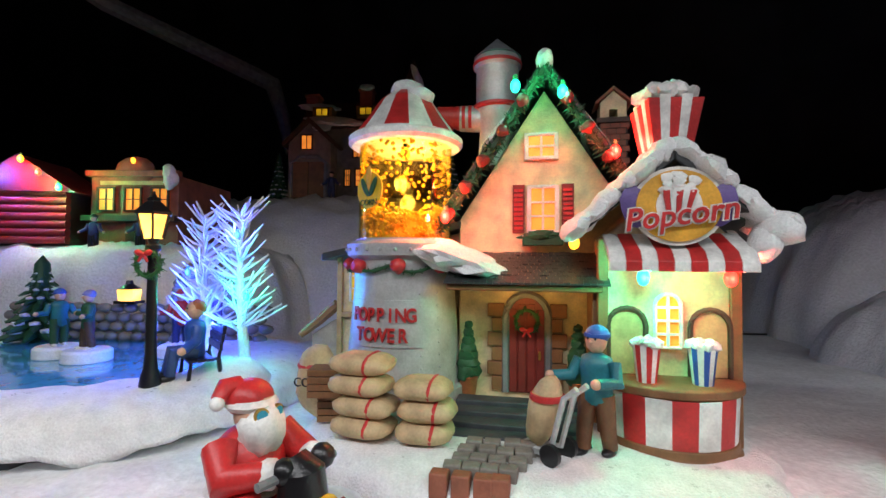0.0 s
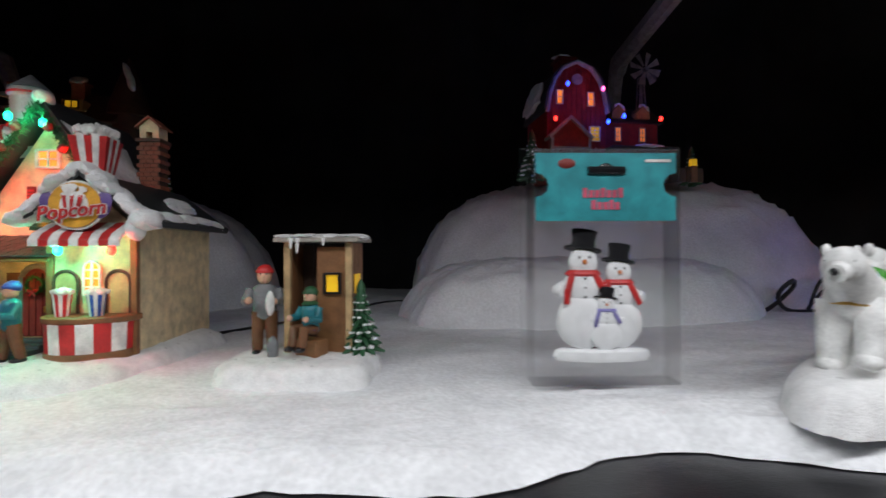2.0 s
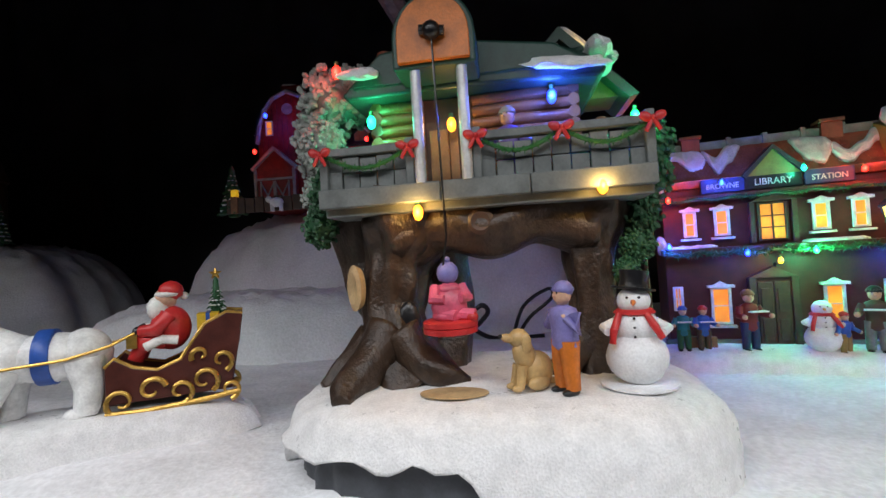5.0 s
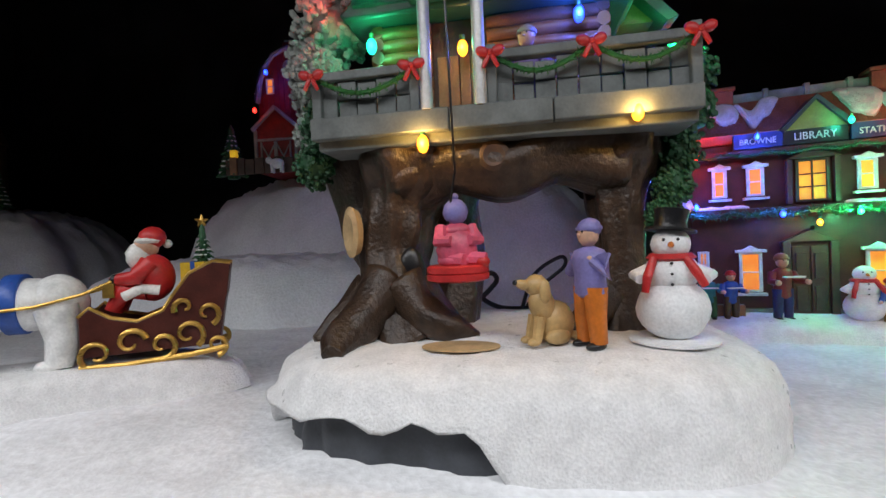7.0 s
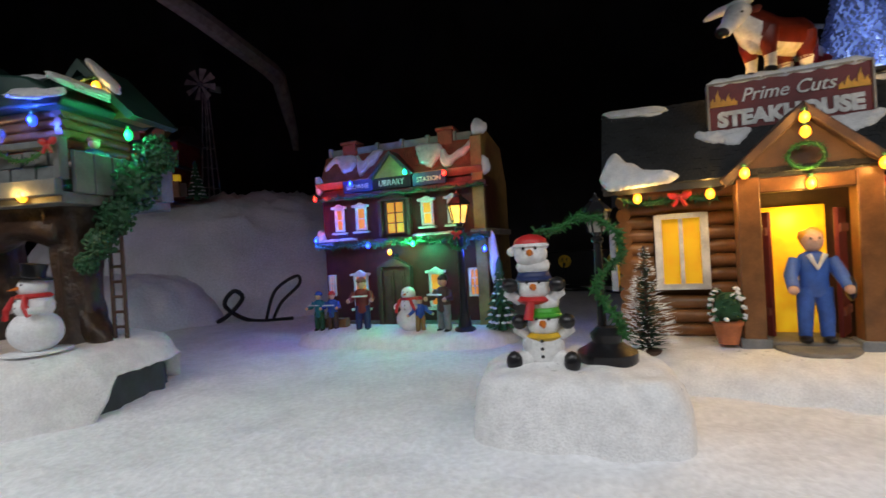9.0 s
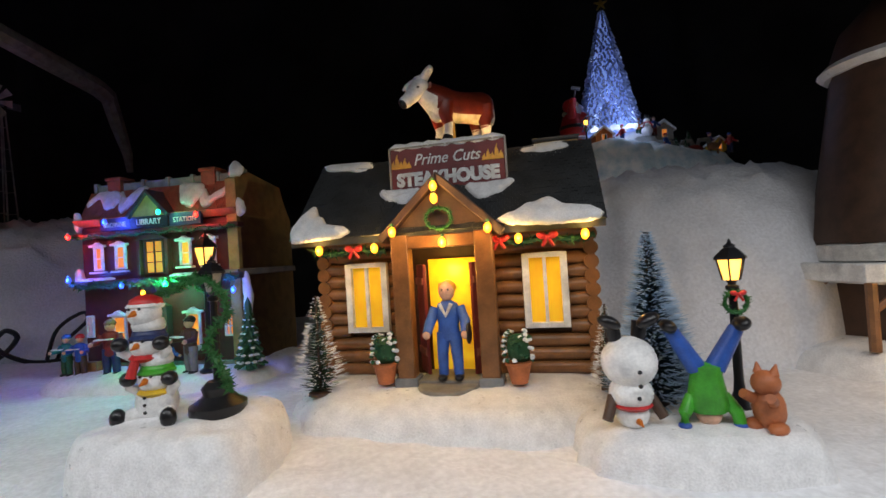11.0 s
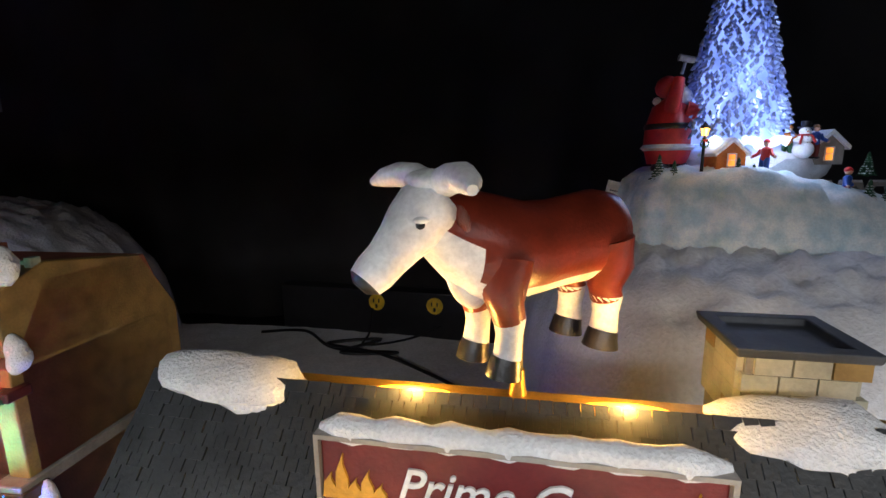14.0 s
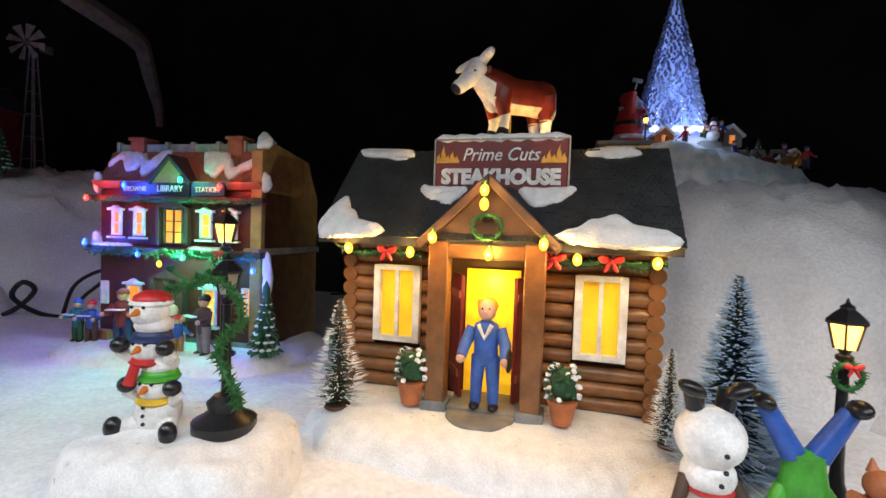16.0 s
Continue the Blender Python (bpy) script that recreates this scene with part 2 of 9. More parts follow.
def part(name, bm, mats, parent, label="", bevel=0.0, sharp=38):
    """One mesh under a thing or a part."""
    ob = new(name, mesh_of(name, bm, mats, sharp))
    ob.parent = parent
    if bevel:
        md = ob.modifiers.new("worn_edge", "BEVEL")
        md.width, md.segments, md.limit_method = bevel, 2, "ANGLE"
    return tagged(ob, label)


def solid(name, bm, mats, m, label, category, group="", kind="", sharp=38, bevel=0.0):
    """A thing that is one mesh."""
    ob = part(name, bm, mats, None, "", bevel, sharp)
    ob.matrix_basis = m
    return tagged(ob, label, category, group, kind)


def thing(name, m, label, category, group=""):
    ob = new(name)
    ob.empty_display_size = 0.01
    ob.matrix_basis = m
    return tagged(ob, label, category, group)


def at(x, y, yaw=0, z=0.0):
    return pose(x, y, G + z, 0, 0, yaw)


def letters(name, text, size, x, y, z, mat, parent, depth=0.0006, shear=0.0, squeeze=1.0, bold=0.0):
    """Raised words that face -y, centred on x with their foot at z."""
    cu = bpy.data.curves.new(name, "FONT")
    cu.body, cu.size, cu.extrude, cu.align_x, cu.shear, cu.offset, cu.resolution_u = text, size, depth, "CENTER", shear, bold, 3
    tmp = bpy.data.objects.new(name, cu)
    scene.collection.objects.link(tmp)
    bpy.context.view_layer.update()
    me = bpy.data.meshes.new_from_object(tmp.evaluated_get(bpy.context.evaluated_depsgraph_get()))
    bpy.data.objects.remove(tmp)
    me.materials.clear()
    me.materials.append(M[mat])
    ob = new(name, me)
    ob.parent = parent
    ob.matrix_basis = pose(x, y, z, 90, 0, 0) @ Matrix.Diagonal((squeeze, 1, 1, 1))
    return ob


def led(parent, x, y, z, colour, watts=0.0, r=0.0048):
    """A small lamp bulb of a light string; watts adds the light that it throws."""
    bm = bmesh.new()
    rev(bm, [(r * 0.34, r * 0.9), (r * 0.36, r * 1.5), (r * 0.2, r * 1.55)], seg=10, mi=1)
    ball(bm, 0, 0, 0, r * 0.72, r * 0.72, r * 1.0, n=2)
    ob = part("light_bulb", bm, ["led" + colour, "green"], parent, "glowing %s bulb" % colour)
    ob.location = (x, y, z)
    if watts:
        p = parent.matrix_basis @ Vector((x, y - 0.006, z))
        lamp_point(colour + "_bulb_light", p, watts * (3.2 if colour == "warm" else 14.0 if colour == "blue" else 9.0), LED[colour], 0.003)
    return ob


def lattice(name, parent, x0, x1, z0, z1, y, cols, rows, pane="winorange", frame_mat="white", w=0.0022, depth=0.003, arch=False, head=0.0, sill=0.0):
    """A window that faces -y: a lit pane, its frame and bars, with a head and a sill if asked."""
    win = new("window")
    win.parent = parent
    bm = bmesh.new()
    if arch:
        cx, rx = (x0 + x1) / 2, (x1 - x0) / 2
        pts = [(x0, z0), (x1, z0)] + [(cx + rx * math.cos(a), z1 - rx + rx * math.sin(a)) for a in [math.pi * i / 12 for i in range(13)]]
        poly(bm, pts, y - 0.0005, y + 0.001)
    else:
        box(bm, (x0 + x1) / 2, y, z0, x1 - x0, 0.0012, z1 - z0)
    part("pane", bm, pane, win)
    bm = bmesh.new()
    yf = y - depth / 2
    if arch:
        tube(bm, [(px, yf, pz) for px, pz in pts[1:] + pts[:1]] + [(x1, yf, z0)], w * 0.6, 6)
    else:
        for xx in (x0, x1):
            box(bm, xx, yf, z0 - w, w * 1.4, depth, z1 - z0 + 2 * w)
        for zz in (z0 - w, z1):
            box(bm, (x0 + x1) / 2, yf, zz, x1 - x0, depth * 0.94, w * 1.1)
    part("window_frame", bm, frame_mat, win, bevel=0.0004)
    bm = bmesh.new()
    for i in range(1, cols):
        box(bm, x0 + (x1 - x0) * i / cols, yf + 0.0002, z0, w * 0.7, depth * 0.7, z1 - z0 - (0.001 if arch else 0))
    for i in range(1, rows):
        box(bm, (x0 + x1) / 2, yf + 0.0001, z0 + (z1 - z0) * i / rows - w * 0.3, x1 - x0 - w, depth * 0.62, w * 0.6)
    if cols > 1 or rows > 1:
        part("glazing_bars", bm, frame_mat, win)
    else:
        bm.free()
    if head:
        bm = bmesh.new()
        cx, hw = (x0 + x1) / 2, (x1 - x0) / 2 + 0.005
        poly(bm, [(cx - hw, z1 + 0.002), (cx + hw, z1 + 0.002), (cx + hw, z1 + 0.005), (cx + hw * 0.5, z1 + 0.0055), (cx, z1 + 0.0055 + head), (cx - hw * 0.5, z1 + 0.0055), (cx - hw, z1 + 0.005)], y - 0.006, y)
        part("window_head", bm, frame_mat, win, bevel=0.0004)
    if sill:
        bm = bmesh.new()
        box(bm, (x0 + x1) / 2, y - 0.003, z0 - 0.006, x1 - x0 + 0.010, 0.007, sill)
        part("window_sill", bm, frame_mat, win, bevel=0.0004)
    return win


def garland(parent, pts, r=0.003, mat="wreath", n=60, name="garland", sag=0.0, label=""):
    """A bushy garland along points, made of many short needles round a stem."""
    bm = bmesh.new()
    rnd = random.Random(len(pts) * 7 + n)
    P = [Vector(p) for p in pts]
    tube(bm, P, r * 0.45, 6)
    for i in range(n):
        u = i / n * (len(P) - 1)
        a, f = int(u), u - int(u)
        p = P[a].lerp(P[min(a + 1, len(P) - 1)], f)
        d = Vector((rnd.uniform(-1, 1), rnd.uniform(-1, 1), rnd.uniform(-1, 1))).normalized()
        e = d.orthogonal().normalized() * r * 0.28
        q = p + d * r * rnd.uniform(0.9, 1.7)
        v = [bm.verts.new(w) for w in (p + e, p - e, q, p + d.cross(e))]
        for f3 in ((0, 1, 2), (1, 3, 2), (3, 0, 2)):
            bm.faces.new([v[j] for j in f3])
    return part(name, bm, mat, parent, label)


def bow(parent, x, y, z, s=0.006, mat="red"):
    bm = bmesh.new()
    for sg in (-1, 1):
        ball(bm, x + sg * s * 0.75, y, z + s * 0.15, s * 0.75, s * 0.35, s * 0.5, rot=(0, sg * -20, 0))
        tube(bm, [(x, y, z), (x + sg * s * 0.4, y - s * 0.1, z - s * 0.7), (x + sg * s * 0.75, y - s * 0.1, z - s * 1.3)], [s * 0.22, s * 0.25, s * 0.2], 6)
    ball(bm, x, y - s * 0.2, z, s * 0.3)
    return part("bow", bm, mat, parent)


def figurine(name, m, h, coat, legs, label, hat=None, hair="brown", skin="skin", arms=((-1, -0.4, -0.6), (1, -0.4, -0.6)), stride=0.0, sit=False, boots="black", extra=None, bulk=1.0, coat_len=0.0):
    """A small painted figure in one mesh: h is its height, arms are the ways that the two arms point."""
    bm = bmesh.new()
    s = h
    mats = [coat, legs, skin, hat or hair, boots, hair, "white", "red"]
    hip = 0.12 * s if sit else 0.46 * s
    for sg in (-1, 1):
        o = stride * sg * s
        if sit:
            tube(bm, [(sg * 0.07 * s, 0, hip), (sg * 0.09 * s, -0.2 * s, hip + 0.02 * s), (sg * 0.09 * s, -0.24 * s, hip - 0.2 * s)], [0.075 * s * bulk, 0.065 * s, 0.055 * s], 8, 1)
            ball(bm, sg * 0.09 * s, -0.27 * s, hip - 0.22 * s, 0.05 * s, 0.09 * s, 0.04 * s, 4)
        else:
            tube(bm, [(sg * 0.06 * s, 0, hip + 0.02 * s), (sg * 0.075 * s, o * 0.5 - 0.01 * s, hip * 0.55), (sg * 0.08 * s, o, 0.05 * s)], [0.085 * s * bulk, 0.07 * s * bulk, 0.06 * s * bulk], 8, 1)
            ball(bm, sg * 0.085 * s, o - 0.03 * s, 0.03 * s, 0.05 * s, 0.095 * s, 0.035 * s, 4)
    top = hip + 0.34 * s
    rev(bm, [(0.10 * s * bulk, hip - 0.06 * s - coat_len * s), (0.135 * s * bulk, hip - 0.02 * s - coat_len * s), (0.125 * s * bulk, hip + 0.1 * s), (0.145 * s * bulk, top - 0.1 * s), (0.12 * s * bulk, top - 0.03 * s), (0.05 * s, top)], 0, 0, 14, 0, Matrix.Diagonal((1, 0.72, 1, 1)))
    for (ax, ay, az), sg in zip(arms, (-1, 1)):
        sh = Vector((sg * 0.14 * s * bulk, 0, top - 0.07 * s))
        d1 = Vector((sg * 0.35, ay * 0.3, -0.8)).normalized()
        e = sh + d1 * 0.15 * s
        d2 = Vector((ax, ay, az)).normalized()
        w = e + d2 * 0.16 * s
        tube(bm, [sh, e, w], [0.06 * s, 0.055 * s, 0.045 * s], 8, 0)
        ball(bm, *(w + d2 * 0.02 * s), 0.042 * s, mi=2)
    hz = top + 0.095 * s
    ball(bm, 0, -0.005 * s, hz, 0.085 * s, 0.088 * s, 0.105 * s, 2)
    ball(bm, 0, -0.092 * s, hz - 0.005 * s, 0.014 * s, 0.018 * s, 0.016 * s, 2, 1)
    for sg in (-1, 1):
        ball(bm, sg * 0.032 * s, -0.082 * s, hz + 0.022 * s, 0.010 * s, 0.008 * s, 0.012 * s, 4, 1)
    if hat:
        ball(bm, 0, 0.012 * s, hz + 0.045 * s, 0.095 * s, 0.098 * s, 0.085 * s, 3)
        rev(bm, [(0.098 * s, hz + 0.03 * s), (0.104 * s, hz + 0.045 * s), (0.098 * s, hz + 0.062 * s)], 0, 0.008 * s, 14, 3)
    else:
        ball(bm, 0, 0.02 * s, hz + 0.03 * s, 0.092 * s, 0.09 * s, 0.09 * s, 5, 2, 0.25, 160)
    if extra:
        extra(bm, s, hip, top, hz)
    return solid(name, bm, mats, m, label, "figurine", sharp=50)


def bristle_tree(name, m, h, r, label, mat="bristle", tip="snowplain", dens=1.0):
    """A bottle-brush tree: a wire stem with rings of bristles, their tips flocked."""
    root = thing(name, m, label, "miniature tree")
    bm = bmesh.new()
    rev(bm, [(r * 0.38, 0), (r * 0.36, h * 0.03), (h * 0.02, h * 0.035), (h * 0.012, h * 0.98)], seg=10)
    part("stem", bm, "darkbrown", root)
    rnd = random.Random(int(h * 1e5) + int(r * 1e6))
    a, b = bmesh.new(), bmesh.new()
    rows = int(22 * dens)
    for i in range(rows):
        z = h * (0.05 + 0.93 * i / rows)
        rr = r * (1 - 0.92 * i / rows) + 0.001
        for j in range(int((26 * (1 - 0.75 * i / rows) + 6) * dens)):
            t = rnd.uniform(0, 2 * math.pi)
            l = rr * rnd.uniform(0.8, 1.06)
            d = Vector((math.cos(t), math.sin(t), rnd.uniform(0.05, 0.4)))
            p0 = Vector((0, 0, z + rnd.uniform(-0.02, 0.02) * h))
            p1 = p0 + d * l
            e = Vector((-math.sin(t), math.cos(t), 0)) * h * 0.008
            u = Vector((0, 0, h * 0.008))
            f = p0.lerp(p1, 0.72)
            va = [a.verts.new(w) for w in (p0 + e, p0 - e, p0 + u, f)]
            for k3 in ((0, 1, 3), (1, 2, 3), (2, 0, 3)):
                a.faces.new([va[q] for q in k3])
            e2, u2 = e * 0.9, u * 0.9
            vb = [b.verts.new(w) for w in (f - d * l * 0.1 + e2, f - d * l * 0.1 - e2, f - d * l * 0.1 + u2, p1, f + u2 * 0.2)]
            for k3 in ((0, 1, 3), (1, 2, 3), (2, 0, 3)):
                b.faces.new([vb[q] for q in k3])
    part("bristles", a, mat, root)
    part("flocked_tips", b, tip, root)
    return root


def snow_base(bm, rx, ry, h, seed=0, power=3.0, flat=6.0, lump=0.05, mi=0, skirt=None, rows=12, seg=72):
    """A cast mound with a flat top, a rounded rim and an uneven foot."""
    rings = []
    for i in range(rows + 1):
        f = (i / rows) ** 0.6
        ring = []
        for j in range(seg):
            a = 2 * math.pi * j / seg
            c, s = math.cos(a), math.sin(a)
            k = (abs(c) ** power + abs(s) ** power) ** (-1 / power)
            w = 1 + lump * 1.6 * noise.noise(Vector((c * 1.7 + seed, s * 1.7, seed))) + lump * noise.noise(Vector((c * 5 + seed, s * 5, 3)))
            x, y = rx * k * c * f * (w if f > 0.5 else 1), ry * k * s * f * (w if f > 0.5 else 1)
            z = h * (1 - f ** flat) ** 0.6 if i < rows else 0.0
            z += h * 0.06 * noise.noise(Vector((x * 60 + seed, y * 60, 0))) * (f < 0.98)
            ring.append(bm.verts.new((x, y, max(z, 0))))
        rings.append(ring)
    for p, q in zip(rings, rings[1:]):
        for j in range(seg):
            bm.faces.new((p[j], q[j], q[(j + 1) % seg], p[(j + 1) % seg])).material_index = mi
    bm.faces.new(rings[0])
    bmesh.ops.recalc_face_normals(bm, faces=bm.faces[:])
    return bm


def snow_patch(parent, x, y, z, rx, ry, rz, rot=(0, 0, 0), seed=1, name="snow_patch"):
    bm = bmesh.new()
    ball(bm, 0, 0, 0, rx, ry, rz, 0, 3, 0.4, 45 + seed * 7)
    ob = part(name, bm, "snow", parent, "white glitter snow")
    ob.matrix_basis = pose(x, y, z, *rot)
    return ob


def drift(parent, m, x0, x1, tops, bots, thick=0.0045, seed=0, name="roof_snow"):
    """A sheet of snow on a slope between an upper and a lower wandering edge, thick in the middle, with a rolled lip."""
    def pick(row, u):
        v = u * (len(row) - 1)
        i = min(int(v), len(row) - 2)
        f = v - i
        f = f * f * (3 - 2 * f)
        return row[i] + (row[i + 1] - row[i]) * f
    bm = bmesh.new()
    nu, nv, rows = 36, 12, []
    for i in range(nu + 1):
        u = i / nu
        end = min(1.0, u * 9, (1 - u) * 9) ** 0.5
        hi, lo = pick(tops, u), pick(bots, u)
        mid = (hi + lo) / 2
        hi, lo = mid + (hi - mid) * end, mid + (lo - mid) * end
        lo += 0.0015 * noise.noise(Vector((i * 0.6, seed, 0)))
        col = []
        for j in range(nv + 1):
            v = j / nv
            h = thick * max(0.0, 4 * v * (1 - v)) ** 0.4 * (0.25 + 0.75 * end) * (1 + 0.35 * noise.noise(Vector((u * 7, v * 4, seed))))
            col.append(bm.verts.new((x0 + (x1 - x0) * u, lo + (hi - lo) * v, h)))
        rows.append(col)
    for p, q in zip(rows, rows[1:]):
        for j in range(nv):
            bm.faces.new((p[j], q[j], q[j + 1], p[j + 1]))
    rim = [r[0] for r in rows] + [v for v in rows[-1][1:]] + [r[-1] for r in rows[-2::-1]] + [v for v in rows[0][-2:0:-1]]
    bm.faces.new(rim[::-1])
    bmesh.ops.recalc_face_normals(bm, faces=bm.faces[:])
    ob = part(name, bm, "snow", parent, "white glitter snow", sharp=180)
    ob.matrix_basis = m
    return ob


def shingles(name, parent, m, w, l, cols, rows, mat, thick=0.0012, seed=3, keep=None):
    """Overlapping roof shingles on a slope: x along the eaves, y up the slope."""
    bm = bmesh.new()
    rnd = random.Random(seed)
    for j in range(rows):
        for i in range(cols + 1):
            x0 = (i - (0.5 if j % 2 else 0)) * w / cols
            x1 = min(w, x0 + w / cols * 0.95)
            x0 = max(0, x0)
            if x1 - x0 < w / cols * 0.2:
                continue
            if keep and not keep((x0 + x1) / 2 - w / 2, l * j / rows):
                continue
            box(bm, (x0 + x1) / 2 - w / 2, l * (j + 0.5) / rows, rnd.uniform(0, 0.0004), x1 - x0, l / rows * 1.02, thick * rnd.uniform(0.8, 1.25), rnd.uniform(-2, 2), 1, 0, pose(0, 0, 0, 3, 0, 0))
    ob = part(name, bm, mat, parent)
    ob.matrix_basis = m
    return tagged(ob, kind="stuff")


# ---- setting: room, table, snow, hills, curtain ----
def edge(x):
    """The front edge of the table."""
    return 0.013 - 0.222 * (x - 0.328) - 0.12 * max(0.0, x - 0.9)


def ground_z(x, y):
    """The height of the snow cloth above its lowest level."""
    z = 0.006 * math.exp(-((x - 0.03) / 0.28) ** 2 - ((y - 0.28) / 0.2) ** 2)
    z += 0.006 * math.exp(-((x - 1.09) / 0.17) ** 2 - ((y + 0.02) / 0.15) ** 2)
    z += 0.010 * math.exp(-((x - 0.78) / 0.15) ** 2 - ((y - 0.05) / 0.10) ** 2)
    z += 0.004 * math.exp(-((x - 1.75) / 0.35) ** 2 - ((y + 0.09) / 0.17) ** 2)
    z += 0.004 * noise.noise(Vector((x * 9, y * 9, 0))) + 0.0018 * noise.noise(Vector((x * 45, y * 45, 2)))
    return z


def setting():
    bm = bmesh.new()
    box(bm, 0.8, 0, -0.1, 9, 8, 0.1)
    tagged(part("floor", bm, "floorgrey", None), "dark grey concrete floor under the table", "floor", kind="structure")
    for nm, x, y, sx, sy in (("wall_north", 0.8, 4.05, 9, 0.1), ("wall_south", 0.8, -4.05, 9, 0.1), ("wall_west", -3.75, 0, 0.1, 8), ("wall_east", 5.35, 0, 0.1, 8)):
        bm = bmesh.new()
        box(bm, x, y, 0, sx, sy, 3.0)
        tagged(part(nm, bm, "curtain", None), "wall hung with black cloth", "wall", kind="structure")
    bm = bmesh.new()
    box(bm, 0.8, 0, 3.0, 9.2, 8.2, 0.1)
    tagged(part("ceiling", bm, "curtain", None), "black cloth ceiling", "ceiling", kind="structure")
    # back curtain with soft folds
    bm = bmesh.new()
    line = [(-3.0, 2.1), (-1.2, 1.75), (-0.2, 1.47), (0.6, 1.25), (1.49, 0.90), (1.86, 0.73), (2.3, 0.62), (2.9, 0.30), (3.6, -0.3)]
    top = []
    n = 420
    for i in range(n + 1):
        u = i / n * (len(line) - 1)
        a = min(int(u), len(line) - 2)
        p = Vector(line[a]).lerp(Vector(line[a + 1]), u - a)
        col = []
        for j in range(26):
            z = 0.86 + 1.7 * j / 25
            w = 0.018 * noise.noise(Vector((p.x * 9, z * 0.8, 0))) + 0.012 * math.sin(p.x * 34 + 2.2 * noise.noise(Vector((p.x * 3, z * 1.5, 5))) + z)
            w += 0.02 * noise.noise(Vector((p.x * 4 + z * 3, z * 5, 9)))
            col.append(bm.verts.new((p.x, p.y + w, z)))
        top.append(col)
    for p, q in zip(top, top[1:]):
        for j in range(25):
            bm.faces.new((p[j], q[j], q[j + 1], p[j + 1]))
    bmesh.ops.solidify(bm, geom=bm.faces[:], thickness=0.003)
    tagged(part("backdrop", bm, "curtain", None, sharp=80), "black cloth curtain hung in soft folds behind the display", "curtain", kind="structure")
    # table: black cloth top, pale front ledge and skirt
    tab = thing("display_table", pose(0.9, 0.3, 0, 0, 0, 0), "long display table with a black cover and pale skirt", "table")
    bm = bmesh.new()
    rim = ((-1.6, edge(-1.6)), (0.9, edge(0.9)), (3.2, edge(3.2)), (3.2, 0.55), (2.3, 0.9), (-1.6, 2.0))
    v = [bm.verts.new((x - 0.9, y - 0.298, z)) for z in (G - 0.03, G - 0.008) for x, y in rim]
    bm.faces.new(v[5::-1]), bm.faces.new(v[6:])
    for i in range(6):
        bm.faces.new((v[i], v[(i + 1) % 6], v[6 + (i + 1) % 6], v[6 + i]))
    part("table_cover", bm, "black", tab, "black glossy cover")
    for x0, x1 in ((-1.6, 0.9), (0.9, 3.2)):
        a, b = Vector((x0, edge(x0))), Vector((x1, edge(x1)))
        yaw, c, l = math.degrees(math.atan2(b.y - a.y, b.x - a.x)), (a + b) / 2, (b - a).length
        bm = bmesh.new()
        box(bm, c.x - 0.9, c.y - 0.327, G - 0.05, l, 0.05, 0.034, yaw)
        part("front_ledge", bm, "plankgrey", tab, "pale ledge along the front", 0.002)
        bm = bmesh.new()
        box(bm, c.x - 0.9, c.y - 0.325, 0.002, l, 0.03, G - 0.055, yaw)
        part("table_skirt", bm, "cloth", tab, "pale hanging cloth")
    # strip lamp housing above the front edge
    lamp = thing("strip_lamp", pose(1.0, -0.355, G + 0.445, 0, 0, -12.5), "long white strip lamp over the table's front", "lamp")
    bm = bmesh.new()
    box(bm, 0, 0, 0, 3.3, 0.09, 0.03)
    part("housing", bm, "white", lamp, bevel=0.003)
    for xx in (-1.4, 1.4):
        bm = bmesh.new()
        tube(bm, [(xx, 0, 0.02), (xx, 0, 3.0 - G - 0.45)], 0.004)
        part("hanger", bm, "grey", lamp)
    # snow cloth
    bm = bmesh.new()
    nx, ny, rows = 300, 120, []
    for i in range(nx + 1):
        x = -1.3 + 4.3 * i / nx
        y0 = edge(x) + 0.018 + 0.045 * math.exp(-((x - 0.545) / 0.085) ** 2) + 0.014 * noise.noise(Vector((x * 11, 0, 0))) + 0.006 * noise.noise(Vector((x * 60, 1, 0)))
        yb = 1.86 - 0.379 * (x + 1.3) if x < 1.5 else max(0.80 - 0.4 * (x - 1.5), -0.1)
        col = []
        for j in range(ny + 1):
            f = (j / ny) ** 1.9
            y = y0 + (yb - y0) * f
            fr = min(1.0, (y - y0) / 0.035)
            z = (ground_z(x, y) + 0.012) * (1 - (1 - fr) ** 2) - 0.008 + 0.001
            z += (0.0016 * noise.noise(Vector((x * 160, y * 160, 0))) + 0.001 * noise.noise(Vector((x * 420, y * 420, 4)))) * min(1, fr + 0.4)
            col.append(bm.verts.new((x, y, G + z)))
        rows.append(col)
    for p, q in zip(rows, rows[1:]):
        for j in range(ny):
            bm.faces.new((p[j], q[j], q[j + 1], p[j + 1]))
    tagged(part("ground", bm, "batting", None, sharp=180), "fluffy white snow batting spread over the table", "snow", kind="structure")


def hill(name, x, y, yaw, rx, ry, h, seed, label, power=2.6, flat=5.0):
    bm = bmesh.new()
    snow_base(bm, rx, ry, h, seed, power, flat, 0.05, rows=30, seg=140)
    for v in bm.verts:
        v.co += v.co.normalized() * 0.006 * noise.noise(v.co * 14 + Vector((seed, 0, 0)))
        if v.co.z > 0.002:
            v.co += Vector((0, 0, 0.0014)) * noise.noise(v.co * 110)
    return solid(name, bm, "hillbatting", at(x, y, yaw, -0.012), label, "snow hill", sharp=180)


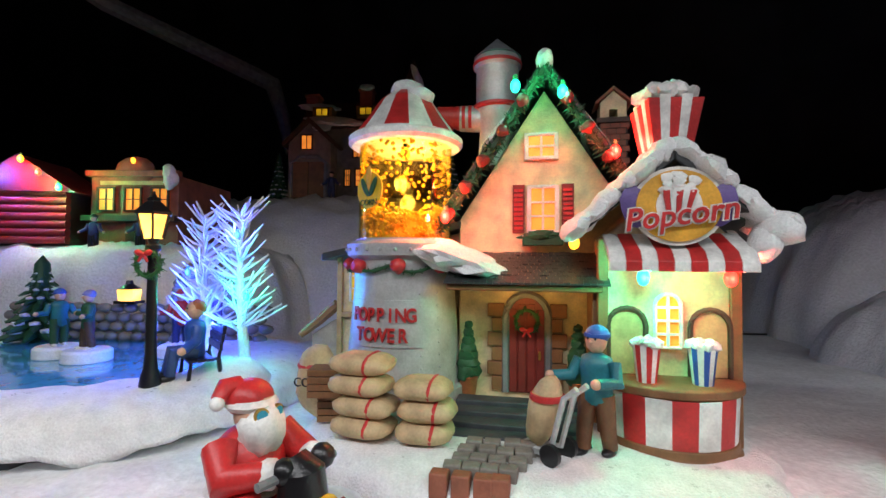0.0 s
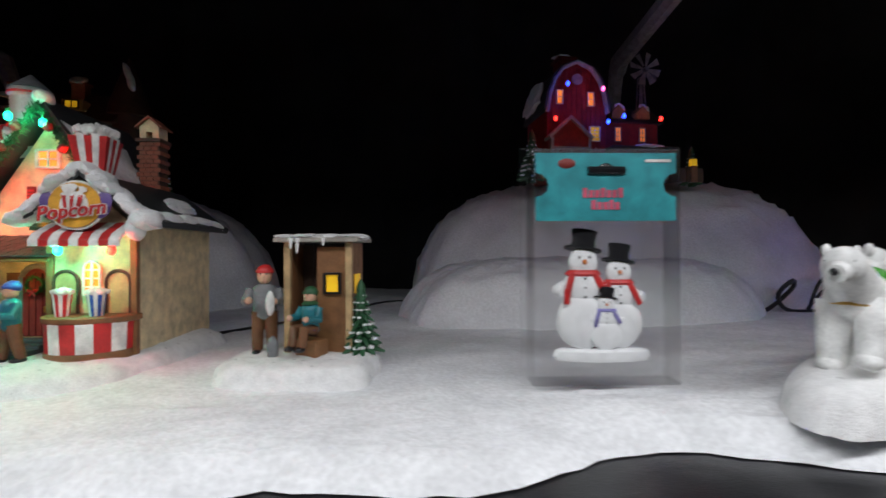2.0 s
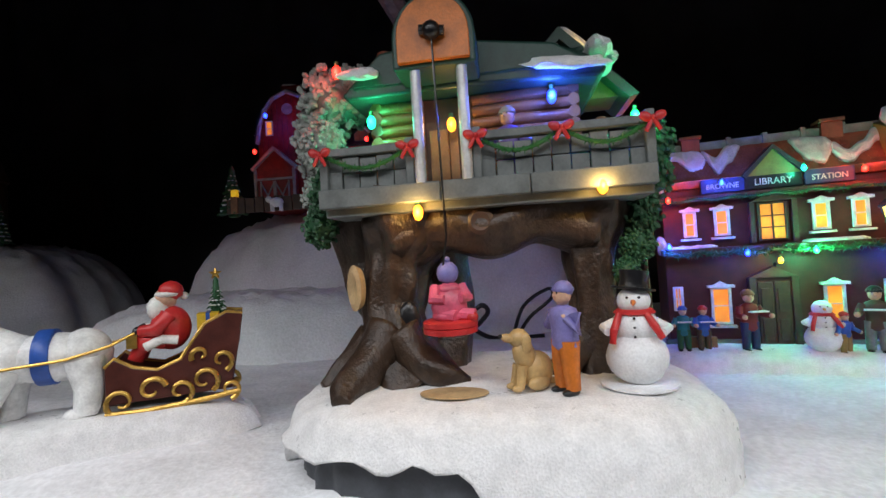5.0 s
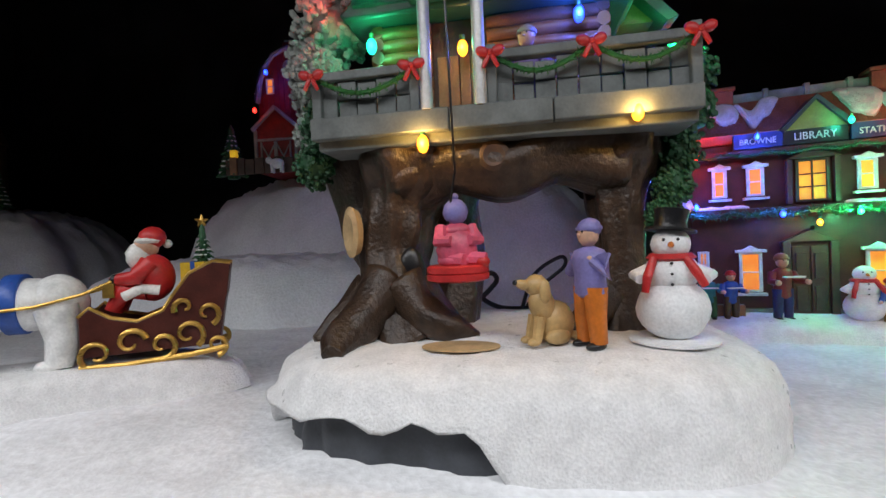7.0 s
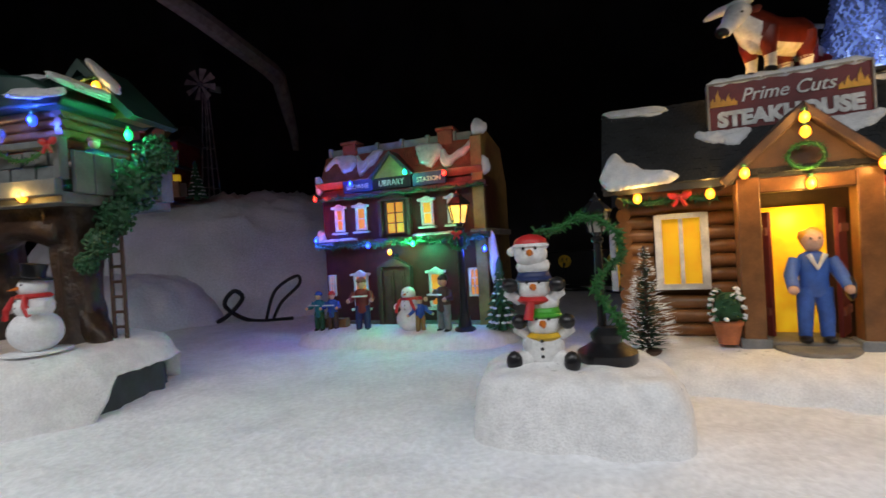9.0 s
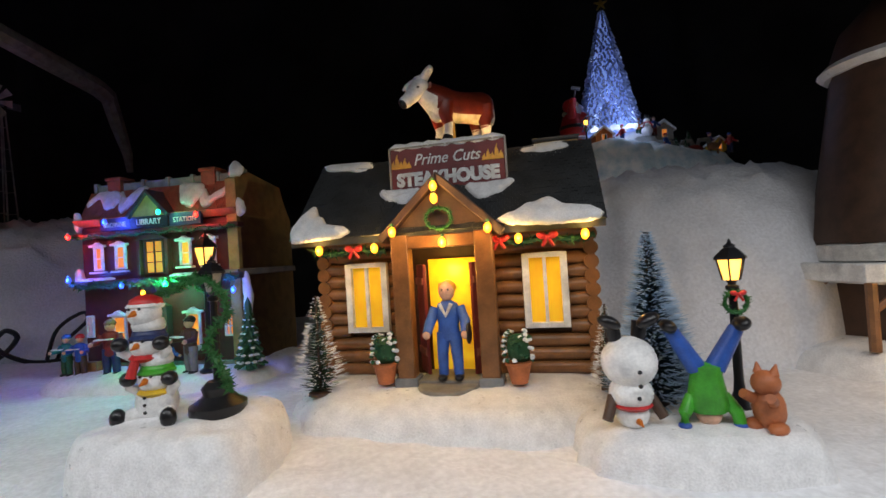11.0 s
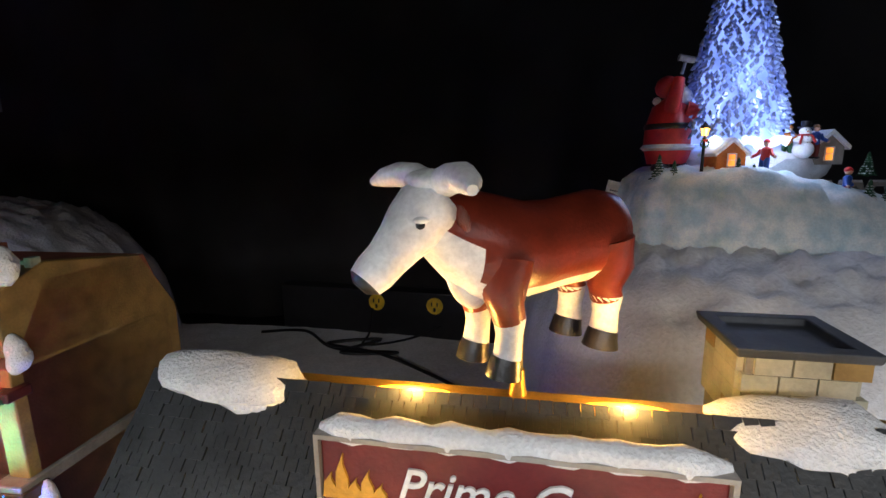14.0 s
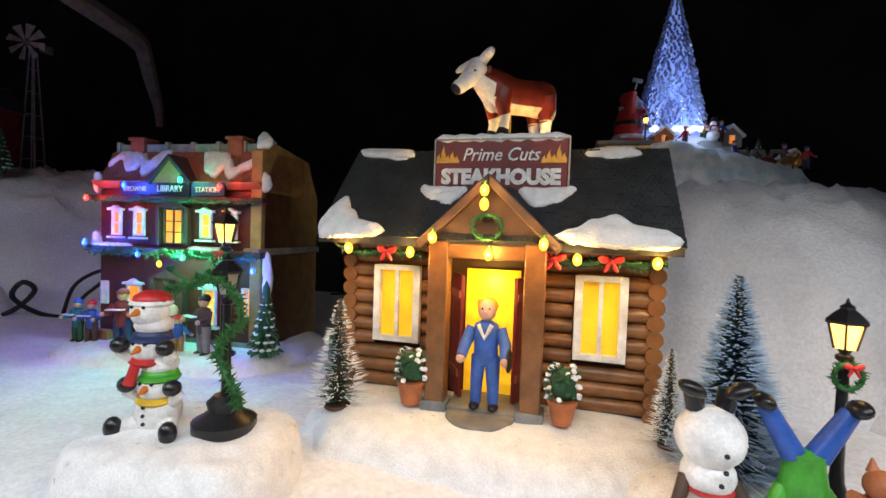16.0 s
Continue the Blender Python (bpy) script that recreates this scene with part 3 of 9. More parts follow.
setting()
hill("snow_hill", -0.33, 1.05, -8, 0.57, 0.33, 0.262, 1.0, "tall rounded hill of white batting carrying a stone inn")
hill("snow_hill", 0.99, 0.77, -10, 0.47, 0.285, 0.274, 4.2, "wide rounded hill of white batting carrying a red barn")
hill("snow_mound", 0.78, 0.52, -6, 0.33, 0.16, 0.115, 7.7, "low drift of white batting before a higher hill")
hill("snow_hill", 2.205, 0.26, -25, 0.27, 0.36, 0.247, 2.3, "high hill of white batting carrying a glowing tree scene", 3.2, 7.0)


# ---- popcorn house ----
def stripes_rev(name, parent, prof, x, y, n, mats, a0=0.0, a1=360.0, seg=3):
    """Painted stripes round a turned shape, each a part."""
    for i in range(n):
        bm = bmesh.new()
        rev(bm, prof, x, y, seg, 0, None, a0 + (a1 - a0) * i / n, a0 + (a1 - a0) * (i + 1) / n)
        part(name, bm, mats[i % 2], parent)


def popcorn_clump(bm, x, y, z, r, n, seed, mi=0, kernel=0.004):
    rnd = random.Random(seed)
    for i in range(n):
        a, q = rnd.uniform(0, 6.28), r * math.sqrt(rnd.random())
        ball(bm, x + q * math.cos(a), y + q * math.sin(a), z + (r - q) * 0.45 * rnd.random(), kernel * rnd.uniform(0.7, 1.2), mi=mi, n=1, lump=0.3, freq=400)


def sack_mesh(w, d, h, seed):
    bm = bmesh.new()
    got = bmesh.ops.create_icosphere(bm, subdivisions=3, radius=1)
    for v in got["verts"]:
        p = v.co
        q = Vector((math.copysign(abs(p.x) ** 0.55, p.x), math.copysign(abs(p.y) ** 0.6, p.y), math.copysign(abs(p.z) ** 0.8, p.z)))
        k = 1 + 0.07 * noise.noise(q * 2.3 + Vector((seed, 0, 0)))
        v.co = Vector((q.x * w / 2 * k, q.y * d / 2 * k, h / 2 + q.z * h / 2 * (1 - 0.35 * max(abs(q.x), abs(q.y)) ** 4) * k))
    return bm


def sack(m, w, d, h, seed, label, stack):
    root = thing("grain_sack", m, label, "sack", stack)
    part("bag", sack_mesh(w, d, h, seed), "sack", root, sharp=70)
    bm = sack_mesh(0.0032, d * 1.02, h * 1.03, seed)
    for v in bm.verts:
        v.co.x += w * 0.14 + v.co.z * 0.12
    part("stripe", bm, "red", root, "painted red band", sharp=70)
    return root


def popcorn_house():
    m = at(0.063, 0.335, -10)
    h = thing("popcorn_house", m, "lit miniature popcorn shop with a silver popping tower and striped booth", "miniature house")
    bm = bmesh.new()
    snow_base(bm, 0.152, 0.140, 0.0262, 3.0, 3.6, 12.0, 0.05)
    bm.transform(Matrix.Translation((-0.005, 0.006, 0)))
    part("snow_base", bm, "snow", h, "white glittering snow base")
    # main gabled body
    bm = bmesh.new()
    poly(bm, [(-0.052, 0.018), (0.07, 0.018), (0.07, 0.158), (0.0095, 0.252), (-0.052, 0.158)], 0, 0.12)
    part("wall", bm, "cream", h, "cream plaster gable", 0.001)
    for sg, x0 in ((-1, -0.064), (1, 0.083)):
        bm = bmesh.new()
        ap = (0.0095, 0.262)
        lo = (x0, 0.150)
        poly(bm, [lo, ap, (ap[0], ap[1] + 0.008), (lo[0] + sg * 0.005, lo[1] + 0.004)], -0.016, 0.128)
        part("roof", bm, "slate", h, "dark slate roof slope", 0.001)
        garland(h, [(lo[0] + (ap[0] - lo[0]) * f, -0.019, lo[1] + (ap[1] - lo[1]) * f - 0.002) for f in (0, 0.2, 0.4, 0.6, 0.8, 1.0)], 0.0056, "green", 420, label="thick green garland under the gable")
        for f in (0.12, 0.28, 0.44, 0.62, 0.80):
            bm = bmesh.new()
            ball(bm, lo[0] + (ap[0] - lo[0]) * f, -0.026, lo[1] + (ap[1] - lo[1]) * f - 0.003, 0.0045, n=2, lump=0.35, freq=300)
            part("garland_flower", bm, "darkred", h)
        snow_patch(h, (lo[0] * 0.45 + ap[0] * 0.55), 0.03, lo[1] * 0.45 + ap[1] * 0.55 + 0.007, 0.04, 0.05, 0.004, (0, sg * 57, 0), 3 + sg)
    bm = bmesh.new()
    ball(bm, 0.0095, -0.01, 0.268, 0.006, 0.014, 0.009, 0, 2, 0.2)
    part("ridge_snow", bm, "snow", h)
    snow_patch(h, -0.047, -0.032, 0.128, 0.032, 0.026, 0.010, (0, 18, 0), 9)
    lattice("w", h, -0.003, 0.018, 0.203, 0.218, -0.001, 2, 2)
    lattice("w", h, -0.001, 0.0185, 0.150, 0.180, -0.001, 2, 3, sill=0.002)
    for x in (-0.0085, 0.026):
        sh = new("shutter")
        sh.parent = h
        bm = bmesh.new()
        box(bm, x, -0.0015, 0.148, 0.0085, 0.002, 0.035)
        part("panel", bm, "darkred", sh, bevel=0.0003)
        for i in range(9):
            bm = bmesh.new()
            box(bm, x, -0.003, 0.1505 + i * 0.0034, 0.006, 0.0016, 0.002)
            part("slat", bm, "red", sh)
    bm = bmesh.new()
    box(bm, 0.0085, -0.005, 0.139, 0.028, 0.008, 0.006)
    ball(bm, 0.0085, -0.006, 0.146, 0.014, 0.005, 0.004, 0, 3, 0.5, 300)
    part("flower_box", bm, "green", h, bevel=0.0005)
    # door, surround, plants
    door = new("door")
    door.parent = h
    cx = -0.0025
    arch = [(cx - 0.013, 0.034), (cx + 0.013, 0.034)] + [(cx + 0.013 * math.cos(a), 0.088 + 0.014 * math.sin(a)) for a in [math.pi * i / 10 for i in range(11)]]
    bm = bmesh.new()
    poly(bm, arch, -0.003, 0.001)
    part("door_panel", bm, "darkred", door, "dark red plank door")
    for i in range(4):
        bm = bmesh.new()
        box(bm, cx - 0.0095 + i * 0.0063, -0.0035, 0.035, 0.0052, 0.002, 0.058 + (0.004 if i in (1, 2) else 0))
        part("plank", bm, "darkred", door, bevel=0.0003)
    bm = bmesh.new()
    tube(bm, [(cx - 0.015, -0.003, 0.034)] + [(cx + 0.015 * math.cos(a), -0.003, 0.088 + 0.016 * math.sin(a)) for a in [math.pi * (10 - i) / 10 for i in range(11)]] + [(cx + 0.015, -0.003, 0.034)], 0.0028, 6)
    part("door_frame", bm, "grey", door, "grey stone arch")
    for i in range(6):
        for sg in (-1, 1):
            bm = bmesh.new()
            box(bm, cx + sg * (0.0205 + 0.0015 * (i % 2)), -0.0015, 0.035 + i * 0.0105, 0.009 + 0.003 * (i % 2), 0.004, 0.0098)
            part("quoin", bm, "brown", door, bevel=0.0006)
    bm = bmesh.new()
    box(bm, cx + 0.009, -0.005, 0.058, 0.0016, 0.0015, 0.006)
    part("handle", bm, "gold", door)
    garland(door, [(cx + 0.008 * math.cos(a), -0.006, 0.085 + 0.008 * math.sin(a)) for a in [2 * math.pi * i / 12 for i in range(13)]], 0.0028, "wreath", 120, "wreath")
    bow(door, cx, -0.009, 0.079, 0.0035)
    for x in (-0.043, 0.032):
        sp = new("potted_shrub")
        sp.parent = h
        bm = bmesh.new()
        rev(bm, [(0.005, 0.033), (0.0068, 0.045), (0.0075, 0.046), (0.006, 0.0465)], x, -0.012, 14)
        part("pot", bm, "terracotta", sp)
        bm = bmesh.new()
        for i in range(7):
            ball(bm, x, -0.012, 0.049 + i * 0.0055, 0.0085 - i * 0.0009, n=2, lump=0.35, freq=500)
        part("shrub", bm, "green", sp)
    # porch roof and steps
    bm = bmesh.new()
    poly(bm, [(-0.052, 0.109), (0.043, 0.109), (0.043, 0.113), (-0.052, 0.113)], -0.052, -0.001)
    part("porch_beam", bm, "brown", h, bevel=0.001)
    shingles("porch_roof", h, pose(-0.003, -0.055, 0.113, 18, 0, 0), 0.100, 0.055, 26, 9, "slate")
    bm = bmesh.new()
    box(bm, 0.041, -0.03, 0.03, 0.007, 0.03, 0.082)
    part("porch_post", bm, "brown", h, bevel=0.0006)
    for i in range(4):
        bm = bmesh.new()
        box(bm, -0.007, -0.030 - i * 0.0125, 0.014, 0.082, 0.014, 0.0225 - i * 0.0030)
        part("step", bm, "rock", h, bevel=0.0008)
    rnd = random.Random(4)
    for i in range(5):
        for j in range(4):
            bm = bmesh.new()
            box(bm, -0.028 + j * 0.0095 - i * 0.003 + rnd.uniform(-0.001, 0.001), -0.088 - i * 0.0085, 0.016, 0.0088, 0.0078, 0.0155 - i * 0.001 + rnd.uniform(0, 0.001), rnd.uniform(-6, 6))
            part("paving_stone", bm, "brick" if i == 4 else "stone", h, bevel=0.0008)
    # popping tower
    tw = new("popping_tower")
    tw.parent = h
    tx, ty = -0.092, -0.007
    bm = bmesh.new()
    rev(bm, [(0.046, 0.028), (0.046, 0.040), (0.0425, 0.042), (0.037, 0.108), (0.037, 0.128), (0.042, 0.131), (0.0425, 0.139), (0.036, 0.142), (0.036, 0.143)], tx, ty, 48)
    part("tower_body", bm, "silver", tw, "riveted dull silver drum")
    bm = bmesh.new()
    for i in range(26):
        a = 2 * math.pi * i / 26
        ball(bm, tx + 0.0428 * math.cos(a), ty + 0.0428 * math.sin(a), 0.135, 0.0014, n=1)
    for k in range(8):
        z = 0.048 + k * 0.0082
        r = 0.0425 - (z - 0.042) / 0.066 * 0.0055
        for a in (-58, -38):
            ball(bm, tx + r * math.cos(radians(a)), ty + r * math.sin(radians(a)), z, 0.0011, n=1)
    part("rivets", bm, "silver", tw)
    bm = bmesh.new()
    rev(bm, [(0.0412, 0.070), (0.0382, 0.101)], tx, ty, 16, 0, None, -136, -56)
    part("sign_plate", bm, "silver", tw, "plate with red words")
    for words, z, r in (("POPPING", 0.087, 0.0412), ("TOWER", 0.074, 0.0424)):
        n = len(words)
        for i, ch in enumerate(words):
            a = radians(-97 + (i - (n - 1) / 2) * (9.8 if n == 7 else 10.8))
            lt = letters("letter", ch, 0.0128, 0, 0, 0, "red", tw, 0.0005, 0, 0.82, 0.0003)
            lt.matrix_basis = pose(tx + r * math.cos(a), ty + r * math.sin(a), z, 0, 0, math.degrees(a) + 90) @ pose(0, 0, 0, 87, 0, 0) @ Matrix.Diagonal((0.82, 1, 1, 1))
    garland(tw, [(tx + 0.0395 * math.cos(radians(a)), ty + 0.0395 * math.sin(radians(a)), 0.124 - 0.004 * abs(math.sin(radians((a + 180) * 4)))) for a in range(-180, 1, 6)], 0.0026, "green", 220)
    for a in (-170, -125, -80, -38):
        bm = bmesh.new()
        ball(bm, tx + 0.041 * math.cos(radians(a)), ty + 0.041 * math.sin(radians(a)), 0.124, 0.0052, n=2, lump=0.3, freq=300)
        part("garland_flower", bm, "red", tw)
    bm = bmesh.new()
    rev(bm, [(0.0345, 0.143), (0.0345, 0.214), (0.0337, 0.214), (0.0337, 0.143)], tx, ty, 40)
    dome = part("glass_drum", bm, "drumglass", tw, "clear plastic drum")
    dome.visible_shadow = False
    rnd = random.Random(8)
    bm = bmesh.new()
    for i in range(950):
        a = rnd.uniform(0, 6.283)
        q = 0.0325 * math.sqrt(rnd.uniform(0.35, 1))
        ball(bm, tx + q * math.cos(a), ty + q * math.sin(a), 0.144 + rnd.random() ** 1.2 * 0.022 * (1 + 0.25 * math.sin(a * 2)), 0.0014, n=1)
    for i in range(260):
        a = rnd.uniform(0, 6.283)
        ball(bm, tx + 0.0328 * math.cos(a), ty + 0.0328 * math.sin(a), 0.166 + rnd.random() ** 0.5 * 0.046, 0.0015, n=1)
    part("popcorn_beads", bm, "yellow", tw, "tossed yellow beads")
    bm = bmesh.new()
    rev(bm, [(0.026, 0.1435), (0.024, 0.16), (0.012, 0.163)], tx, ty, 20)
    part("bead_heap", bm, "yellow", tw)
    # corn badge
    bd = part("corn_badge", rev(bmesh.new(), [(0.0125, -0.0004), (0.0125, 0.0004)], seg=24), "yellow", tw, "round badge with an ear of corn")
    bd.matrix_basis = pose(tx - 0.0165, ty - 0.0315, 0.176, 90, 0, -27)
    bm = bmesh.new()
    ball(bm, 0, 0, 0.006, 0.0028, 0.001, 0.009)
    for sg in (-1, 1):
        ball(bm, sg * 0.004, -0.0002, 0.0, 0.0024, 0.001, 0.0075, 1, rot=(0, sg * 28, 0))
    cob = part("corn_ear", bm, ["flame", "green"], tw)
    cob.matrix_basis = pose(tx - 0.0168, ty - 0.0325, 0.178, 0, 0, -27)
    w = letters("badge_word", "CORN", 0.0058, 0, 0, 0, "green", tw, 0.0003)
    w.matrix_basis = pose(tx - 0.017, ty - 0.0328, 0.1655, 90, 0, -27)
    bm = bmesh.new()
    rev(bm, [(0.040, 0.211), (0.0425, 0.213), (0.0425, 0.217), (0.040, 0.219)], tx, ty, 40)
    part("cap_rim", bm, "white", tw)
    stripes_rev("cap_stripe", tw, [(0.0395, 0.218), (0.030, 0.231), (0.020, 0.246), (0.011, 0.253), (0.0005, 0.256)], tx, ty, 14, ("red", "white"), 6, 366)
    bm = bmesh.new()
    ball(bm, tx, ty, 0.255, 0.013, 0.013, 0.008, 0, 3, 0.25)
    ball(bm, tx + 0.012, ty - 0.006, 0.247, 0.012, 0.010, 0.008, 0, 3, 0.25)
    part("cap_snow", bm, "snow", tw)
    led(tw, tx + 0.004, ty - 0.016, 0.204, "warm", 0, 0.005)
    lamp_point("popping_tower_light", h.matrix_basis @ Vector((tx + 0.004, ty, 0.196)), 0.09, (1.0, 0.72, 0.22), 0.006)
    lamp_point("popping_tower_light", h.matrix_basis @ Vector((tx, ty - 0.008, 0.180)), 0.10, (1.0, 0.72, 0.22), 0.008)
    # pipe and silo
    sl = new("silo")
    sl.parent = h
    bm = bmesh.new()
    tube(bm, [(tx + 0.02, 0.012, 0.240), (-0.052, 0.018, 0.240)], 0.0085, 14)
    for i in range(5):
        tube(bm, [(-0.068 + i * 0.005, 0.0165, 0.240), (-0.0655 + i * 0.005, 0.0167, 0.240)], 0.0095, 14)
    part("red_pipe", bm, "red", sl)
    bm = bmesh.new()
    tube(bm, [(-0.055, 0.018, 0.240), (-0.036, 0.02, 0.239), (-0.028, 0.021, 0.232), (-0.028, 0.021, 0.20)], [0.010, 0.0105, 0.012, 0.013], 14)
    rev(bm, [(0.011, 0.225), (0.0155, 0.235), (0.0165, 0.245), (0.0165, 0.277), (0.0185, 0.279), (0.0185, 0.284), (0.017, 0.286)], -0.026, 0.02, 28)
    part("silo_drum", bm, "silver", sl)
    bm = bmesh.new()
    for z in (0.245, 0.2785):
        rev(bm, [(0.0172, z), (0.0192, z + 0.001), (0.0192, z + 0.003), (0.0172, z + 0.004)], -0.026, 0.02, 28)
    part("silo_band", bm, "red", sl)
    bm = bmesh.new()
    rev(bm, [(0.0185, 0.286), (0.001, 0.302)], -0.026, 0.02, 28)
    part("silo_cap", bm, "grey", sl)
    # left lean-to
    bm = bmesh.new()
    poly(bm, [(-0.15, 0.018), (-0.05, 0.018), (-0.05, 0.15), (-0.15, 0.128)], 0.012, 0.10)
    part("side_wing", bm, "cream", h, "cream side wing", 0.001)
    bm = bmesh.new()
    poly(bm, [(-0.163, 0.127), (-0.05, 0.152), (-0.05, 0.158), (-0.163, 0.133)], 0.0, 0.11)
    part("wing_roof", bm, "slate", h, bevel=0.001)
    lattice("w", h, -0.142, -0.133, 0.095, 0.125, 0.011, 2, 3, "winyellow", arch=True)
    bm = bmesh.new()
    for x in (-0.151, -0.127):
        box(bm, x, 0.010, 0.03, 0.004, 0.004, 0.10)
    box(bm, -0.139, 0.0102, 0.082, 0.026, 0.004, 0.004)
    part("timber_frame", bm, "tan", h, bevel=0.0004)
    bm = bmesh.new()
    poly(bm, [(-0.178, 0.02), (-0.152, 0.02), (-0.152, 0.082), (-0.163, 0.076), (-0.178, 0.066)], 0.015, 0.02)
    part("side_gate", bm, "plankgrey", h, bevel=0.0005)
    bm = bmesh.new()
    tube(bm, [(-0.186, 0.012, 0.066), (-0.17, 0.012, 0.078), (-0.154, 0.012, 0.092)], [0.003, 0.004, 0.0045], 8)
    part("gate_rail", bm, "brown", h)
    # chimney with a birdhouse top
    ch = new("chimney")
    ch.parent = h
    for k in range(12):
        for i in range(3):
            bm = bmesh.new()
            box(bm, 0.059 + i * 0.0078 + (0.002 if k % 2 else -0.001), 0.075, 0.185 + k * 0.005, 0.0072, 0.022, 0.0043)
            part("brick", bm, "brick", ch, bevel=0)
    bm = bmesh.new()
    box(bm, 0.0675, 0.075, 0.15, 0.022, 0.020, 0.094)
    box(bm, 0.0675, 0.075, 0.2445, 0.027, 0.026, 0.004)
    part("chimney_core", bm, "darkbrown", ch)
    bm = bmesh.new()
    poly(bm, [(0.057, 0.2485), (0.064, 0.2485), (0.064, 0.256), (0.071, 0.256), (0.071, 0.2485), (0.078, 0.2485), (0.078, 0.262), (0.0675, 0.272), (0.057, 0.262)], 0.065, 0.085)
    part("chimney_house", bm, "cream", ch)
    bm = bmesh.new()
    for sg in (-1, 1):
        poly(bm, [(0.0675, 0.272), (0.0675, 0.275), (0.0675 + sg * 0.0145, 0.2625), (0.0675 + sg * 0.0145, 0.26)], 0.062, 0.088)
    part("chimney_roof", bm, "brick", ch)
    # booth
    b = new("popcorn_booth")
    b.parent = h
    bm = bmesh.new()
    poly(bm, [(0.044, 0.02), (0.114, 0.02), (0.114, 0.142), (0.079, 0.175), (0.044, 0.142)], -0.047, 0.115)
    part("booth_wall", bm, "cream", b, "cream plaster walls", 0.0012)
    for x in (0.043, 0.115):
        bm = bmesh.new()
        box(bm, x, -0.047, 0.02, 0.006, 0.006, 0.122)
        part("corner_post", bm, "brown", b, bevel=0.0006)
    for sg in (-1, 1):
        bm = bmesh.new()
        ex = 0.079 + sg * 0.054
        poly(bm, [(ex, 0.140), (0.079, 0.184), (0.079, 0.190), (ex + sg * 0.003, 0.1455)], -0.066, 0.122)
        part("booth_roof", bm, "slate", b, "snow-laden slate roof", 0.001)
        bm = bmesh.new()
        for i in range(9):
            f = i / 8
            ball(bm, 0.079 + sg * (0.006 + 0.047 * f), -0.058 + 0.004 * math.sin(i * 2), 0.1895 - 0.043 * f, 0.0105, 0.014 + 0.004 * math.sin(i), 0.0062, 0, 2, 0.3, 120, rot=(0, sg * 38, 0))
        for i in range(5):
            ball(bm, 0.079 + sg * 0.049, -0.045 + i * 0.035, 0.150 + 0.002 * math.sin(i * 3), 0.008, 0.022, 0.006, 0, 2, 0.4, 100, rot=(0, sg * 38, 0))
        ball(bm, 0.079 + sg * 0.030, 0.05, 0.168, 0.014, 0.03, 0.005, 0, 3, 0.5, 70, rot=(0, sg * 38, 0))
        part("roof_snow", bm, "snow", b)
    bm = bmesh.new()
    ball(bm, 0.132, -0.060, 0.146, 0.012, 0.014, 0.010, 0, 3, 0.25)
    ball(bm, 0.124, -0.062, 0.137, 0.008, 0.010, 0.010, 0, 3, 0.25)
    part("eave_snow", bm, "snow", b)
    for i in range(9):
        x0, x1 = 0.043 + i * 0.0081, 0.043 + (i + 1) * 0.0081
        bm = bmesh.new()
        prof = [(-0.048, 0.1445), (-0.070, 0.1335), (-0.0745, 0.128), (-0.0745, 0.1225), (-0.0725, 0.1225), (-0.0725, 0.127), (-0.068, 0.1305), (-0.048, 0.1405)]
        a = [bm.verts.new((x0, y, z)) for y, z in prof]
        c = [bm.verts.new((x1 + (0.0012 if y < -0.06 else 0), y, z)) for y, z in prof]
        bm.faces.new(a), bm.faces.new(c[::-1])
        for k in range(8):
            bm.faces.new((a[k], c[k], c[(k + 1) % 8], a[(k + 1) % 8]))
        bmesh.ops.recalc_face_normals(bm, faces=bm.faces[:])
        part("awning_stripe", bm, "white" if i % 2 == 0 else "red", b, bevel=0.0004)
    for cx2 in (0.0565, 0.1015):
        bm = bmesh.new()
        pts = [(cx2 - 0.0095, 0.062), (cx2 + 0.0095, 0.062)] + [(cx2 + 0.0095 * math.cos(a), 0.090 + 0.0095 * math.sin(a)) for a in [math.pi * i / 10 for i in range(11)]]
        poly(bm, pts, -0.0485, -0.047)
        part("arched_niche", bm, "tan", b)
        bm = bmesh.new()
        tube(bm, [(cx2 - 0.0105, -0.049, 0.062)] + [(cx2 + 0.0105 * math.cos(a), -0.049, 0.090 + 0.0105 * math.sin(a)) for a in [math.pi * (10 - i) / 10 for i in range(11)]] + [(cx2 + 0.0105, -0.049, 0.062)], 0.0016, 6)
        part("niche_trim", bm, "darkbrown", b)
    lattice("w", b, 0.072, 0.086, 0.078, 0.109, -0.048, 2, 4, "winorange", arch=True)
    cc = (0.079, -0.043)
    bm = bmesh.new()
    rev(bm, [(0.038, 0.055), (0.0405, 0.056), (0.0405, 0.0605), (0.038, 0.0615)], *cc, 36, 0, Matrix.Translation((0, cc[1] * 0.1, 0)) @ Matrix.Diagonal((1, 0.9, 1, 1)), 180, 360)
    part("counter_top", bm, "brown", b, "brown wooden counter", 0.0005)
    stripes_rev("skirt_stripe", b, [(0.036, 0.030), (0.0372, 0.056)], cc[0], cc[1] - 0.001, 9, ("red", "white"), 180, 360, 4)
    bm = bmesh.new()
    rev(bm, [(0.0385, 0.012), (0.0385, 0.024), (0.037, 0.0255), (0.037, 0.0305)], cc[0], cc[1] - 0.001, 36, 0, None, 180, 360)
    part("booth_plinth", bm, "brown", b, bevel=0.0006)
